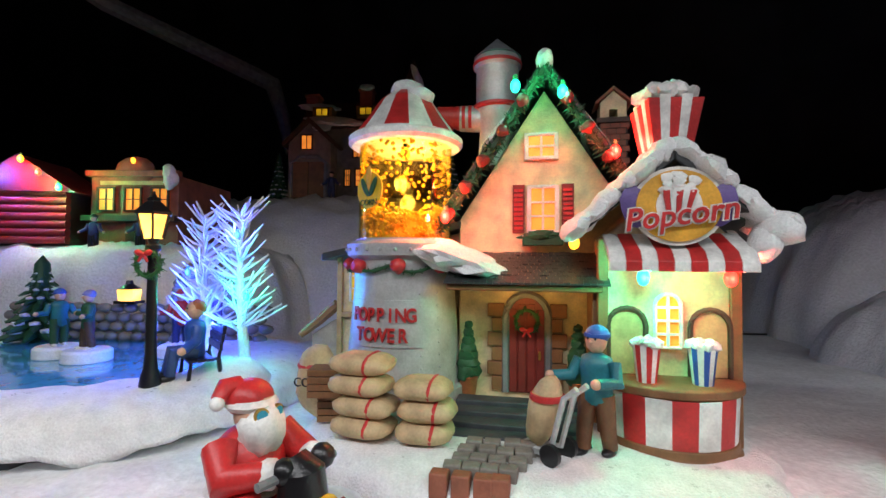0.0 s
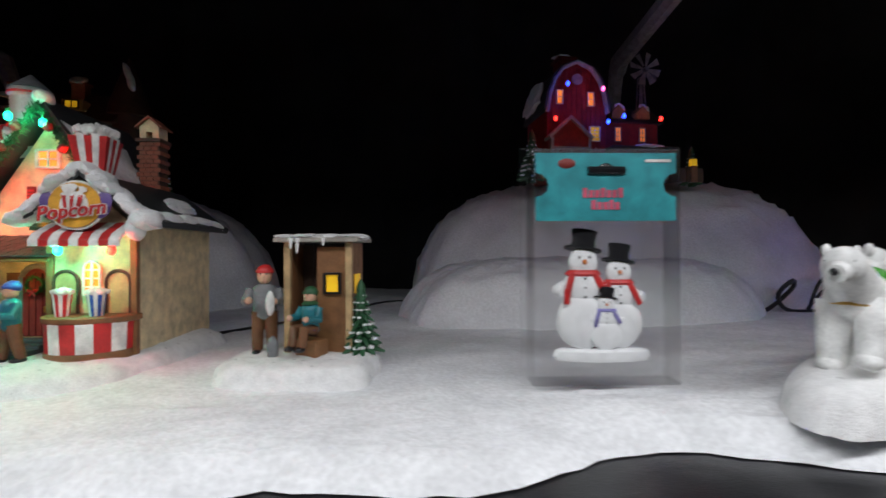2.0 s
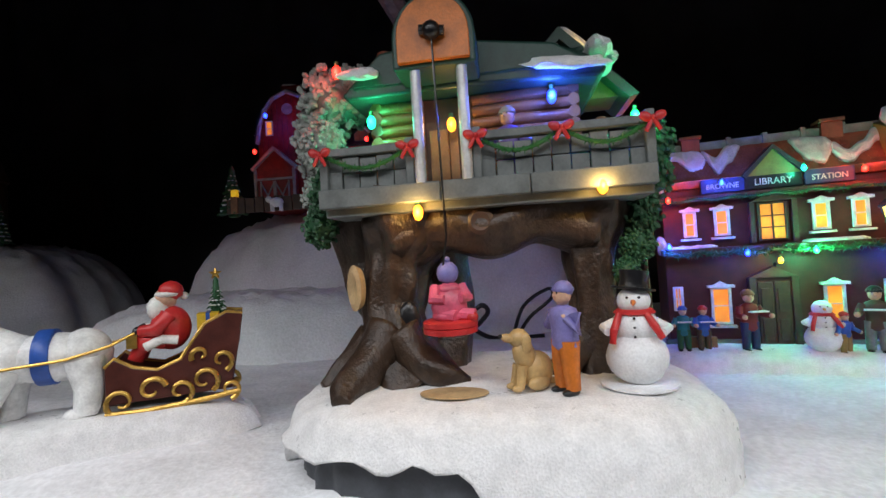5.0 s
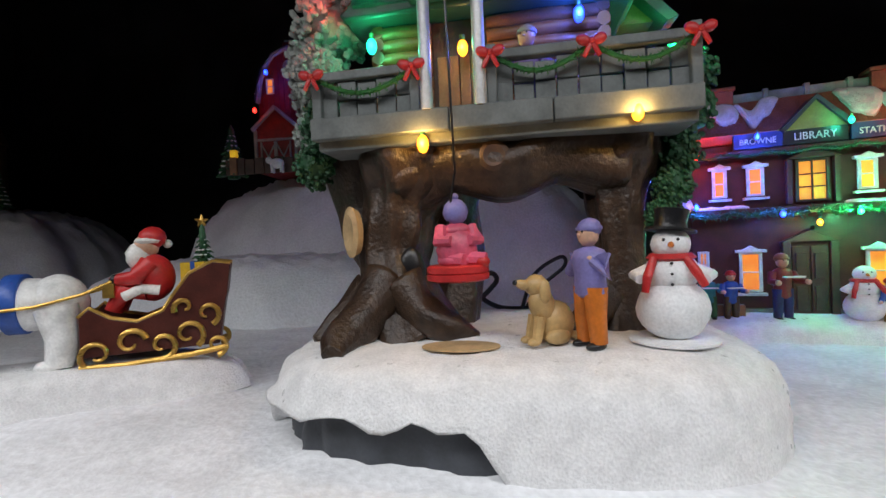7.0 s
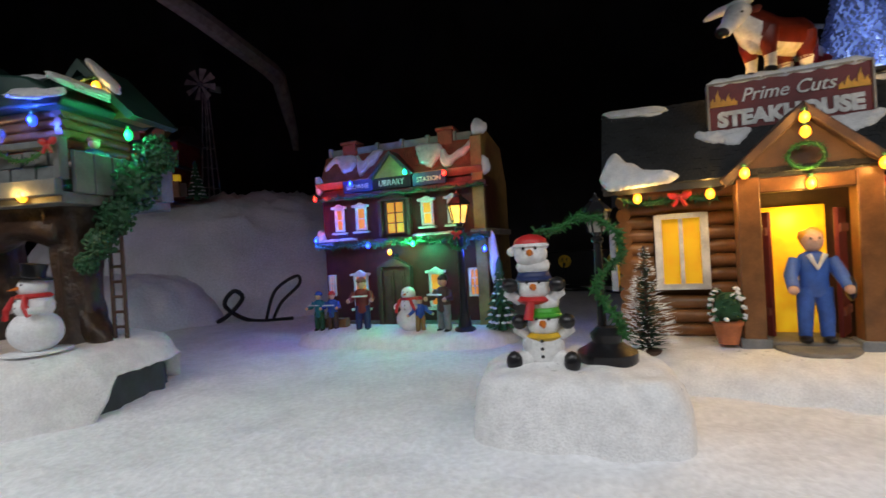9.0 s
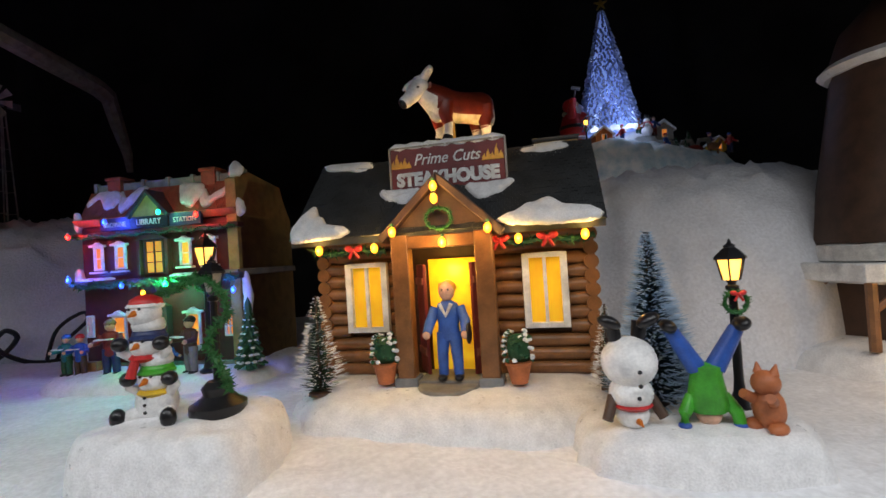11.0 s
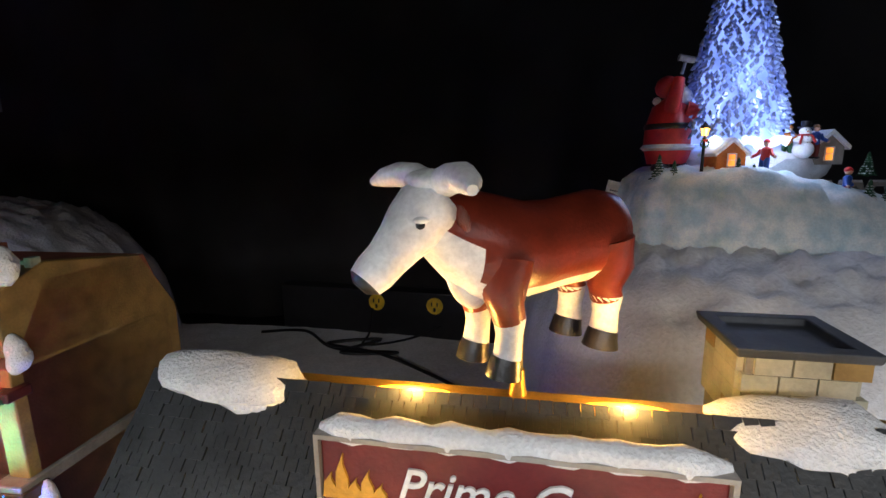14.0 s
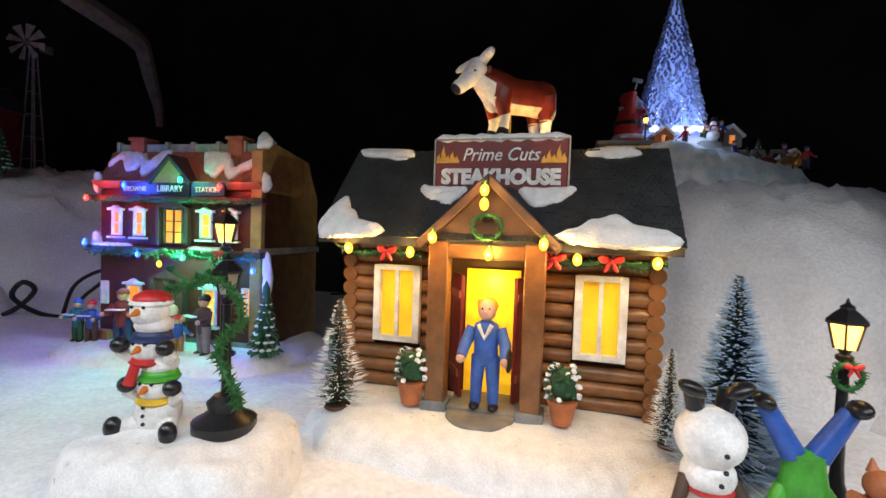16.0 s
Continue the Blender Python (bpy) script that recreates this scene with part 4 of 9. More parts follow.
    for x, mat, sd in ((0.064, "red", 1), (0.0925, "blue", 2)):
        cup = new("popcorn_cup")
        cup.parent = b
        stripes_rev("cup_stripe", cup, [(0.0052, 0.0615), (0.0075, 0.082)], x, -0.064, 14, (mat, "white"), 0, 360, 1)
        bm = bmesh.new()
        popcorn_clump(bm, x, -0.064, 0.0825, 0.0075, 34, sd, 0, 0.0026)
        part("popcorn", bm, "white", cup)
    # the carton and badge on the roof
    ct = new("popcorn_carton")
    ct.parent = b
    for sd in range(4):
        for i in range(5):
            bm = bmesh.new()
            f0, f1 = -1 + 2 * i / 5, -1 + 2 * (i + 1) / 5
            lo, hi, t = 0.0095, 0.0155, 0.002
            pts = [(f0 * lo, -lo, 0.184), (f1 * lo, -lo, 0.184), (f1 * hi, -hi, 0.221 + 0.002 * (i % 2)), (f0 * hi, -hi, 0.221 + 0.002 * (i % 2))]
            a = [bm.verts.new(p) for p in pts]
            c = [bm.verts.new((p[0] * 0.88, p[1] + t, p[2])) for p in pts]
            bm.faces.new(a), bm.faces.new(c[::-1])
            for k in range(4):
                bm.faces.new((a[k], a[(k + 1) % 4], c[(k + 1) % 4], c[k]))
            bmesh.ops.recalc_face_normals(bm, faces=bm.faces[:])
            bm.transform(pose(0.0795, -0.044, 0, 0, 0, 90 * sd + 8))
            part("carton_stripe", bm, "white" if i % 2 else "red", ct)
    bm = bmesh.new()
    popcorn_clump(bm, 0.0795, -0.044, 0.2265, 0.0150, 120, 5, 0, 0.0046)
    ball(bm, 0.0795, -0.044, 0.225, 0.0135, 0.0135, 0.009)
    part("popcorn", bm, "white", ct)
    sg = new("popcorn_badge")
    sg.parent = b
    for nm, mt, sc, y in (("badge_back", "white", (0.0238, 0.0215), -0.0690), ("badge_disc", "flame", (0.0215, 0.0195), -0.0705), ("badge_middle", "white", (0.0115, 0.0115), -0.0715)):
        bm = bmesh.new()
        rev(bm, [(1, -0.0008), (1, 0.0008)], seg=36)
        bm.transform(pose(0.079, y, 0.158, 90, 0, 0) @ Matrix.Diagonal((sc[0], sc[1], 1, 1)))
        part(nm, bm, mt, sg)
    bm = bmesh.new()
    for s2 in (-1, 1):
        ball(bm, 0.079 + s2 * 0.0215, -0.0695, 0.158, 0.008, 0.0012, 0.0125, rot=(0, s2 * 15, 0))
    part("badge_wing", bm, "purple", sg)
    bm = bmesh.new()
    popcorn_clump(bm, 0, 0, 0, 0.008, 26, 3, 0, 0.0030)
    bm.transform(pose(0.079, -0.0725, 0.1695, 90, 0, 0) @ Matrix.Diagonal((1.1, 0.8, 0.5, 1)))
    part("badge_popcorn", bm, "white", sg)
    for i in range(5):
        bm = bmesh.new()
        poly(bm, [(0.0705 + i * 0.0034, 0.166), (0.0739 + i * 0.0034, 0.166), (0.0749 + i * 0.0022 - 0.0005, 0.153), (0.0727 + i * 0.0022, 0.153)], -0.0742, -0.0722)
        part("badge_stripe", bm, "red" if i % 2 == 0 else "white", sg)
    back = letters("badge_word_rim", "Popcorn", 0.0168, 0.079, -0.0742, 0.1475, "white", sg, 0.0006, 0.25, 0.98, 0.0009)
    back.rotation_euler = (radians(90), radians(-7), 0)
    word = letters("badge_word", "Popcorn", 0.0168, 0.079, -0.0752, 0.1475, "red", sg, 0.0006, 0.25, 0.98, 0.0002)
    word.rotation_euler = (radians(90), radians(-7), 0)
    for x, y, z, c, wt in ((-0.010, -0.027, 0.246, "cyan", 0.004), (0.021, -0.027, 0.240, "cyan", 0.009), (0.054, -0.027, 0.199, "red", 0.018), (-0.057, -0.03, 0.158, "red", 0.030),
                           (0.062, -0.066, 0.119, "cyan", 0.020), (0.106, -0.066, 0.119, "red", 0.009), (0.028, -0.03, 0.140, "warm", 0.0)):
        led(h, x, y, z, c, wt)
    # added green lamp between the gable bulbs, with no bulb of its own
    lamp_point("green_bulb_light", h.matrix_basis @ Vector((0.009, -0.03, 0.236)), 0.010, LED["green"], 0.003)
    # added warm lamp under the porch roof; no bulb is built for it
    lamp_point("porch_fill_light", h.matrix_basis @ Vector((-0.003, -0.030, 0.103)), 0.02, LED["warm"], 0.003)
    # loose things on the base
    for i in range(4):
        sack(m @ pose(-0.094 + 0.002 * math.sin(i * 2), -0.083, 0.026 + i * 0.0118, 0, 0, -8 + 5 * math.sin(i * 3)), 0.038, 0.026, 0.0128, i, "plump tan grain sack with a red band, in a stack", "stacked sacks")
    for i in range(3):
        sack(m @ pose(-0.057 + 0.0015 * math.sin(i * 2), -0.084, 0.026 + i * 0.0118, 0, 0, 5 * math.sin(i * 3)), 0.033, 0.026, 0.0128, 7 + i, "plump tan grain sack with a red band, in a stack", "stacked sacks")
    cs = thing("corn_sack", m @ pose(-0.142, -0.045, 0.022, 0, 0, 0), "upright tan sack lettered for corn beside wooden crates", "sack")
    bm = bmesh.new()
    ball(bm, 0, 0, 0.023, 0.0145, 0.012, 0.025, 0, 3, 0.12, 60)
    part("bag", bm, "sack", cs)
    bm = bmesh.new()
    rev(bm, [(0.0135, 0.032), (0.0142, 0.034), (0.0132, 0.036)], seg=20, m=Matrix.Diagonal((1, 0.83, 1, 1)))
    part("band", bm, "red", cs)
    letters("word", "CORN", 0.0085, 0, -0.0125, 0.022, "black", cs, 0.0004, 0, 0.9)
    for i, (x, y, z) in enumerate(((-0.122, -0.058, 0.026), (-0.124, -0.068, 0.044))):
        cr = thing("wooden_crate", m @ pose(x, y, z - 0.0 if i == 0 else 0.0435, 0, 0, 12), "small weathered wooden crate of thin slats", "crate", "stacked crates")
        for k in range(4):
            bm = bmesh.new()
            box(bm, 0, 0, k * 0.0044, 0.021, 0.018, 0.0038)
            part("slat", bm, "brown", cr, bevel=0.0003)
    ct2 = thing("hand_truck", m @ pose(0.0105, -0.090, 0.0255, 0, 0, -35), "grey hand truck leaning under a tied grain sack", "hand truck")
    bm = bmesh.new()
    for sg2 in (-1, 1):
        tube(bm, [(-0.014, sg2 * 0.005, 0.004), (0.004, sg2 * 0.005, 0.006), (0.012, sg2 * 0.005, 0.034), (0.019, sg2 * 0.005, 0.040)], 0.0016, 6)
    box(bm, -0.008, 0, 0.0025, 0.018, 0.012, 0.002)
    part("truck_frame", bm, "silver", ct2)
    for sg2 in (-1, 1):
        bm = bmesh.new()
        rev(bm, [(0.0055, -0.0015), (0.0055, 0.0015)], seg=18)
        bm.transform(pose(0.006, sg2 * 0.008, 0.0052, 90, 0, 0))
        part("wheel", bm, "black", ct2)
    bm = bmesh.new()
    ball(bm, -0.003, 0, 0.0235, 0.0085, 0.0085, 0.020, 0, 3, 0.12, 90, rot=(0, 15, 0))
    rev(bm, [(0.009, 0.030), (0.0094, 0.0315), (0.009, 0.033)], -0.001, 0, 18, 1)
    part("tied_sack", bm, ["sack", "red"], ct2)
    figurine("delivery_man_figurine", m @ pose(0.0355, -0.080, 0.0255, 0, 0, -35), 0.067, "teal", "trouser", "painted delivery man in a teal jacket and cap", hat="blue", stride=0.07,
             arms=((-0.7, -0.9, 0.0), (-0.6, -0.9, 0.0)))
    return h


popcorn_house()


# ---- tree house ----
def limb(bm, pts, rr, seg=26, flutes=5, seed=0.0, deep=0.16):
    """A gnarled limb: a swept shape with twisting ridges, fine between its given points."""
    P, R = [], []
    pts = [Vector(p) for p in pts]
    for i in range(len(pts) - 1):
        a, b, c, d = pts[max(i - 1, 0)], pts[i], pts[i + 1], pts[min(i + 2, len(pts) - 1)]
        for k in range(7):
            t = k / 7
            P.append(0.5 * ((2 * b) + (c - a) * t + (2 * a - 5 * b + 4 * c - d) * t * t + (3 * b - a - 3 * c + d) * t ** 3))
            R.append(rr[i] + (rr[i + 1] - rr[i]) * (3 * t * t - 2 * t ** 3))
    P.append(pts[-1])
    R.append(rr[-1])
    rings, u = [], None
    for i, p in enumerate(P):
        d = (P[min(i + 1, len(P) - 1)] - P[max(i - 1, 0)]).normalized()
        u = (d.cross(Vector((0.2, 1, 0.1))) if u is None else u - d * u.dot(d)).normalized()
        w = d.cross(u)
        ring = []
        for j in range(seg):
            t = 2 * math.pi * j / seg
            q = p + (math.cos(t) * u + math.sin(t) * w) * R[i]
            k = 1 + deep * (abs(math.sin(flutes * t / 2 + i * 0.10 + seed)) - 0.6) + deep * 0.9 * noise.noise(Vector((math.cos(t) * 2.2 + seed, math.sin(t) * 2.2, i * 0.16)))
            ring.append(bm.verts.new(p + (q - p) * k))
        rings.append(ring)
    fs = []
    for a, b in zip(rings, rings[1:]):
        for j in range(seg):
            fs.append(bm.faces.new((a[j], a[(j + 1) % seg], b[(j + 1) % seg], b[j])))
    fs += [bm.faces.new(rings[0][::-1]), bm.faces.new(rings[-1])]
    bmesh.ops.recalc_face_normals(bm, faces=fs)


def rock_base(rx, ry, top, hem, seed=1.0, seg=150):
    """A cast rock and the snow cap that hangs over it down to hem(angle): two meshes."""
    def rim(j):
        t = 2 * math.pi * j / seg
        c, n = math.cos(t), math.sin(t)
        k = (abs(c) ** 2.7 + abs(n) ** 2.7) ** (-1 / 2.7)
        w = k * (1 + 0.035 * noise.noise(Vector((c * 1.9, n * 1.9, seed))) + 0.02 * noise.noise(Vector((c * 6, n * 6, seed))))
        return rx * c * w, ry * n * w, math.degrees(t)
    snow, rock = bmesh.new(), bmesh.new()
    srings, rrings = [], []
    prof = [(0.0, 1.0), (0.2, 1.0), (0.4, 1.0), (0.55, 0.995), (0.7, 0.985), (0.8, 0.965), (0.87, 0.93), (0.93, 0.87), (0.97, 0.78), (0.99, 0.66)]
    for f, g in prof:
        ring = []
        for j in range(seg):
            x, y, _ = rim(j)
            x, y = x * f, y * f
            z = top * g + 0.0022 * noise.noise(Vector((x * 38, y * 38, seed))) + 0.0012 * noise.noise(Vector((x * 110, y * 110, seed)))
            ring.append(snow.verts.new((x, y, z)))
        srings.append(ring)
    for q in (0.75, 0.5, 0.25, 0.0, -1.0):
        ring = []
        for j in range(seg):
            x, y, t = rim(j)
            h = min(hem(t) + 0.0035 * noise.noise(Vector((x * 90, y * 90, 2))), top * 0.62)
            z = h + (top * 0.66 - h) * max(q, 0)
            k = 1.0 + 0.02 * (1 - max(q, 0)) + 0.014 * noise.noise(Vector((x * 60, y * 60, z * 90 + seed)))
            if q < 0:
                k, z = 0.93, h + 0.003
            ring.append(snow.verts.new((x * k, y * k, z)))
        srings.append(ring)
    for i in range(9):
        ring = []
        for j in range(seg):
            x, y, t = rim(j)
            z = top * 0.78 * i / 8 - 0.004
            k = 0.945 - 0.03 * i / 8 + 0.04 * (noise.noise(Vector((x * 75, y * 75, z * 28))) + 0.6 * abs(noise.noise(Vector((x * 150, y * 150, z * 70)))))
            ring.append(rock.verts.new((x * k, y * k, z)))
        rrings.append(ring)
    for bm, rings in ((snow, srings), (rock, rrings)):
        for p, q in zip(rings, rings[1:]):
            for j in range(seg):
                bm.faces.new((p[j], q[j], q[(j + 1) % seg], p[(j + 1) % seg]))
    rock.faces.new(rrings[-1])
    for bm in (snow, rock):
        bmesh.ops.recalc_face_normals(bm, faces=bm.faces[:])
    return snow, rock


def tree_house():
    tall = pose(0, 0, -0.0165) @ Matrix.Diagonal((1, 1, 1.13, 1))
    ground = at(1.0918, -0.0115, -11.5)
    m = ground @ tall
    h = thing("tree_house", m, "miniature log tree house on a hollow brown trunk", "miniature house")

    def hem(t):
        """How low the snow hangs: to the ground before the snowman, short over bare rock."""
        if 196 < t < 273:
            e = min((t - 196) / 14, (273 - t) / 8, 1)
            return 0.034 * e + 0.004 * e * math.sin(t * 0.32) * math.sin(t * 0.11)
        if t > 335 or t < 42:
            u = t - 360 if t > 335 else t
            e = min((u + 25) / 10, (42 - u) / 10, 1)
            return 0.036 * e
        return 0.012 if 42 <= t <= 196 else -0.003

    snow, rock = rock_base(0.143, 0.100, 0.0585, hem, 4.0)
    for bm, nm, mat, lb in ((snow, "snow_base", "snow", "thick white glitter snow"), (rock, "rock", "rock", "dark grey rock under the snow")):
        bm.transform(tall.inverted() @ Matrix.Translation((0.0, 0.028, 0)))
        part(nm, bm, mat, h, lb, sharp=60 if nm == "rock" else 180)
    # trunk: a hollow left leg, a thin right leg, a swollen crown under the deck, roots
    bm = bmesh.new()
    limb(bm, [(-0.060, 0.022, 0.058), (-0.068, 0.026, 0.082), (-0.072, 0.032, 0.108), (-0.068, 0.036, 0.134), (-0.062, 0.040, 0.156), (-0.060, 0.044, 0.177)], [0.033, 0.026, 0.0215, 0.024, 0.034, 0.043], 40, 9, 0.4, 0.20)
    limb(bm, [(0.070, 0.042, 0.058), (0.072, 0.042, 0.084), (0.072, 0.042, 0.112), (0.072, 0.043, 0.138), (0.072, 0.045, 0.158), (0.070, 0.046, 0.177)], [0.028, 0.019, 0.0155, 0.018, 0.027, 0.034], 34, 8, 1.7, 0.20)
    limb(bm, [(-0.062, 0.034, 0.158), (-0.028, 0.028, 0.163), (0.004, 0.026, 0.157), (0.034, 0.030, 0.164), (0.072, 0.040, 0.160)], [0.026, 0.020, 0.0195, 0.018, 0.024], 30, 6, 2.2, 0.16)
    limb(bm, [(-0.040, 0.060, 0.062), (-0.030, 0.066, 0.10), (-0.036, 0.062, 0.14), (-0.03, 0.06, 0.17)], [0.020, 0.014, 0.018, 0.03], 24, 6, 3.1)
    limb(bm, [(-0.090, 0.052, 0.10), (-0.098, 0.060, 0.13), (-0.098, 0.066, 0.172)], [0.012, 0.020, 0.034], 24, 6, 5.1)
    for pts, rr in (([(-0.072, 0.012, 0.096), (-0.082, -0.004, 0.078), (-0.090, -0.020, 0.070), (-0.090, -0.036, 0.064)], [0.015, 0.0125, 0.0105, 0.006]),
                    ([(-0.060, 0.010, 0.092), (-0.046, 0.002, 0.078), (-0.032, 0.000, 0.071), (-0.016, 0.004, 0.065)], [0.014, 0.011, 0.009, 0.004]),
                    ([(-0.086, 0.022, 0.090), (-0.106, 0.020, 0.072), (-0.120, 0.008, 0.063)], [0.013, 0.010, 0.004]),
                    ([(0.066, 0.036, 0.084), (0.050, 0.022, 0.071), (0.034, 0.018, 0.064)], [0.012, 0.009, 0.004]),
                    ([(0.078, 0.042, 0.086), (0.096, 0.034, 0.071), (0.110, 0.030, 0.064)], [0.012, 0.009, 0.004])):
        limb(bm, pts, rr, 16, 5, pts[0][0] * 30, 0.18)
    part("trunk", bm, "bark", h, "gnarled dark brown trunk", sharp=180)
    # no cavity is cut: a black egg gives the shade of the hollow
    bm = bmesh.new()
    ball(bm, -0.056, 0.0125, 0.102, 0.0085, 0.005, 0.013, 0, 3, 0.15, 60)
    part("hollow", bm, "black", h, "black egg standing in for a shaded hollow in the trunk")
    bm = bmesh.new()
    rev(bm, [(0.019, 0), (0.019, 0.0008), (0.016, 0.0012)], seg=30, m=Matrix.Diagonal((1.1, 0.62, 1, 1)))
    part("tan_patch", bm, "tan", h, "tan oval spot under the swing").matrix_basis = tall.inverted() @ pose(-0.022, -0.026, 0.0592)
    for x, y, z, r, tilt in ((-0.094, 0.012, 0.124, 0.0085, -55), (-0.002, 0.0075, 0.160, 0.010, 0)):
        bm = bmesh.new()
        rev(bm, [(r, -0.004), (r * 1.15, 0.001), (r * 0.8, 0.003), (r * 0.3, 0.0015)], seg=20)
        ob = part("branch_stub", bm, "tan" if tilt else "darkbrown", h, "sawn branch end" if tilt else "knot hole")
        ob.matrix_basis = pose(x, y, z, 90, 0, tilt * 0.6) @ Matrix.Diagonal((0.8, 1.5 if tilt else 0.7, 1, 1))
    # deck
    dk = new("deck")
    dk.parent = h
    bm = bmesh.new()
    poly(bm, [(-0.108, 0.168), (0.108, 0.168), (0.108, 0.176), (-0.108, 0.176)], 0.0, 0.115)
    part("deck_floor", bm, "deck", dk, bevel=0.001)
    for i, (x0, x1) in enumerate(((-0.110, -0.026), (-0.0255, 0.032), (0.0325, 0.109))):
        bm = bmesh.new()
        box(bm, (x0 + x1) / 2, -0.003, 0.173, x1 - x0, 0.007, 0.0115)
        part("deck_board", bm, "deck", dk, bevel=0.0008)
    for nm, x0, x1, z in (("l", -0.107, -0.046, 0.209), ("r", -0.001, 0.107, 0.211)):
        n = int((x1 - x0) / 0.0118)
        for i in range(n):
            for k in range(2):
                bm = bmesh.new()
                w = (x1 - x0) / n
                box(bm, x0 + w * (i + 0.5), 0.003 + 0.0012 * ((i + k) % 2), 0.1845 + k * 0.0105, w * 0.94, 0.0035, 0.0098 + (0.0015 if i % 3 == 0 else 0))
                part("rail_board", bm, "deck", dk, bevel=0.0005)
        bm = bmesh.new()
        box(bm, (x0 + x1) / 2, 0.0025, z - 0.004, x1 - x0 + 0.004, 0.0075, 0.005)
        part("hand_rail", bm, "deck", dk, bevel=0.0008)
        for x in (x0, x1):
            bm = bmesh.new()
            box(bm, x, 0.0015, 0.1845, 0.006, 0.008, z - 0.181)
            part("rail_post", bm, "deck", dk, bevel=0.0008)
        seg = 1 if nm == "l" else 2
        for s in range(seg):
            a0, a1 = x0 + (x1 - x0) * s / seg, x0 + (x1 - x0) * (s + 1) / seg
            garland(h, [(a0 + (a1 - a0) * f, -0.0045, z - 0.003 - 0.010 * math.sin(math.pi * f)) for f in [i / 8 for i in range(9)]], 0.0027, "wreath", 150)
            bow(h, a0, -0.008, z - 0.003, 0.0055)
        bow(h, x1, -0.008, z - 0.003, 0.0055)
    # side rails running back
    for x in (-0.109, 0.109):
        for k in range(6):
            bm = bmesh.new()
            box(bm, x, 0.018 + k * 0.018, 0.176, 0.004, 0.0165, 0.030)
            part("rail_board", bm, "deck", dk, bevel=0.0005)
    # cabin of logs, with a hole for the doorway
    cab = new("log_cabin")
    cab.parent = h
    bm = bmesh.new()
    box(bm, -0.005, 0.072, 0.176, 0.145, 0.062, 0.070)
    part("cabin_core", bm, "darkbrown", cab)
    for k in range(9):
        z = 0.180 + k * 0.0078
        for x0, x1 in ((-0.083, -0.042), (-0.005, 0.072)):
            bm = bmesh.new()
            tube(bm, [(x0, 0.040, z), ((x0 + x1) / 2, 0.0395, z + 0.0004), (x1, 0.040, z)], [0.0036, 0.0041, 0.0036], 10)
            part("log", bm, "log", cab)
        for x in (-0.078, 0.068):
            bm = bmesh.new()
            tube(bm, [(x, 0.036, z + 0.001), (x, 0.108, z + 0.001)], 0.0041, 10)
            part("log", bm, "log", cab)
    bm = bmesh.new()
    for k in range(4):
        box(bm, -0.035 + k * 0.0075, 0.040, 0.177, 0.0068, 0.003, 0.048)
    part("cabin_door", bm, "brown", cab, "plank door", 0.0004)
    # roof: long ridge over the cabin and a round porch hood before it
    bm = bmesh.new()
    poly(bm, [(-0.100, 0.250), (-0.096, 0.246), (-0.005, 0.247), (0.085, 0.244), (0.090, 0.249), (0.055, 0.268), (-0.02, 0.279), (-0.07, 0.275)], 0.022, 0.118)
    part("roof", bm, "roofgreen", h, "dark green shingled roof", 0.002)
    shingles("roof_shingles", h, pose(-0.005, 0.022, 0.252, 28, 0, 0), 0.170, 0.055, 30, 7, "roofgreen", 0.0015, 5)
    arch = [(-0.052, 0.250), (0.003, 0.250)] + [(-0.0245 + 0.0275 * math.cos(a), 0.268 + 0.026 * math.sin(a)) for a in [math.pi * i / 14 for i in range(15)]]
    bm = bmesh.new()
    poly(bm, arch, -0.010, 0.06)
    part("porch_hood", bm, "roofgreen", h, "round green porch hood", 0.0015)
    bm = bmesh.new()
    poly(bm, [(x * 0.86 - 0.0034, 0.268 + (z - 0.268) * 0.86 - (0.0002 if z < 0.26 else 0)) for x, z in arch], -0.013, -0.009)
    part("hood_face", bm, "orange", h, "orange wooden gable board", 0.0006)
    bm = bmesh.new()
    ball(bm, -0.024, -0.018, 0.267, 0.006, 0.006, 0.0055)
    tube(bm, [(-0.032, -0.016, 0.269), (-0.016, -0.016, 0.267)], 0.0028, 8)
    part("pulley", bm, "black", h)
    bm = bmesh.new()
    tube(bm, [(-0.024, -0.018, 0.262), (-0.0225, -0.02, 0.18), (-0.0225, -0.016, 0.150)], 0.0007, 5)
    part("swing_rope", bm, "black", h)
    for x in (-0.0385, -0.0075):
        bm = bmesh.new()
        rev(bm, [(0.0038, 0.184), (0.0036, 0.20), (0.0036, 0.251)], x, 0.0 - 0.004, 14)
        part("porch_column", bm, "silver", h, "grey peeled post")
    for x, y, z, rx, ry, rot in ((-0.085, 0.02, 0.262, 0.016, 0.012, (25, 0, 0)), (0.062, 0.022, 0.254, 0.030, 0.010, (25, 4, 0)), (0.03, 0.04, 0.272, 0.03, 0.014, (25, 0, 0)), (0.088, 0.05, 0.262, 0.012, 0.035, (0, 25, 0))):
        snow_patch(h, x, y, z, rx, ry, 0.004, rot, int(x * 1000) % 9)
    bm = bmesh.new()
    rev(bm, [(0.006, 0.26), (0.0055, 0.294), (0.007, 0.296), (0.0065, 0.30)], -0.082, 0.085, 12)
    part("stove_pipe", bm, "brick", h)
    # right gable
    bm = bmesh.new()
    poly(bm, [(0.02, 0.245), (0.108, 0.245), (0.064, 0.289)], 0.075, 0.110)
    part("side_gable", bm, "log", h)
    bm = bmesh.new()
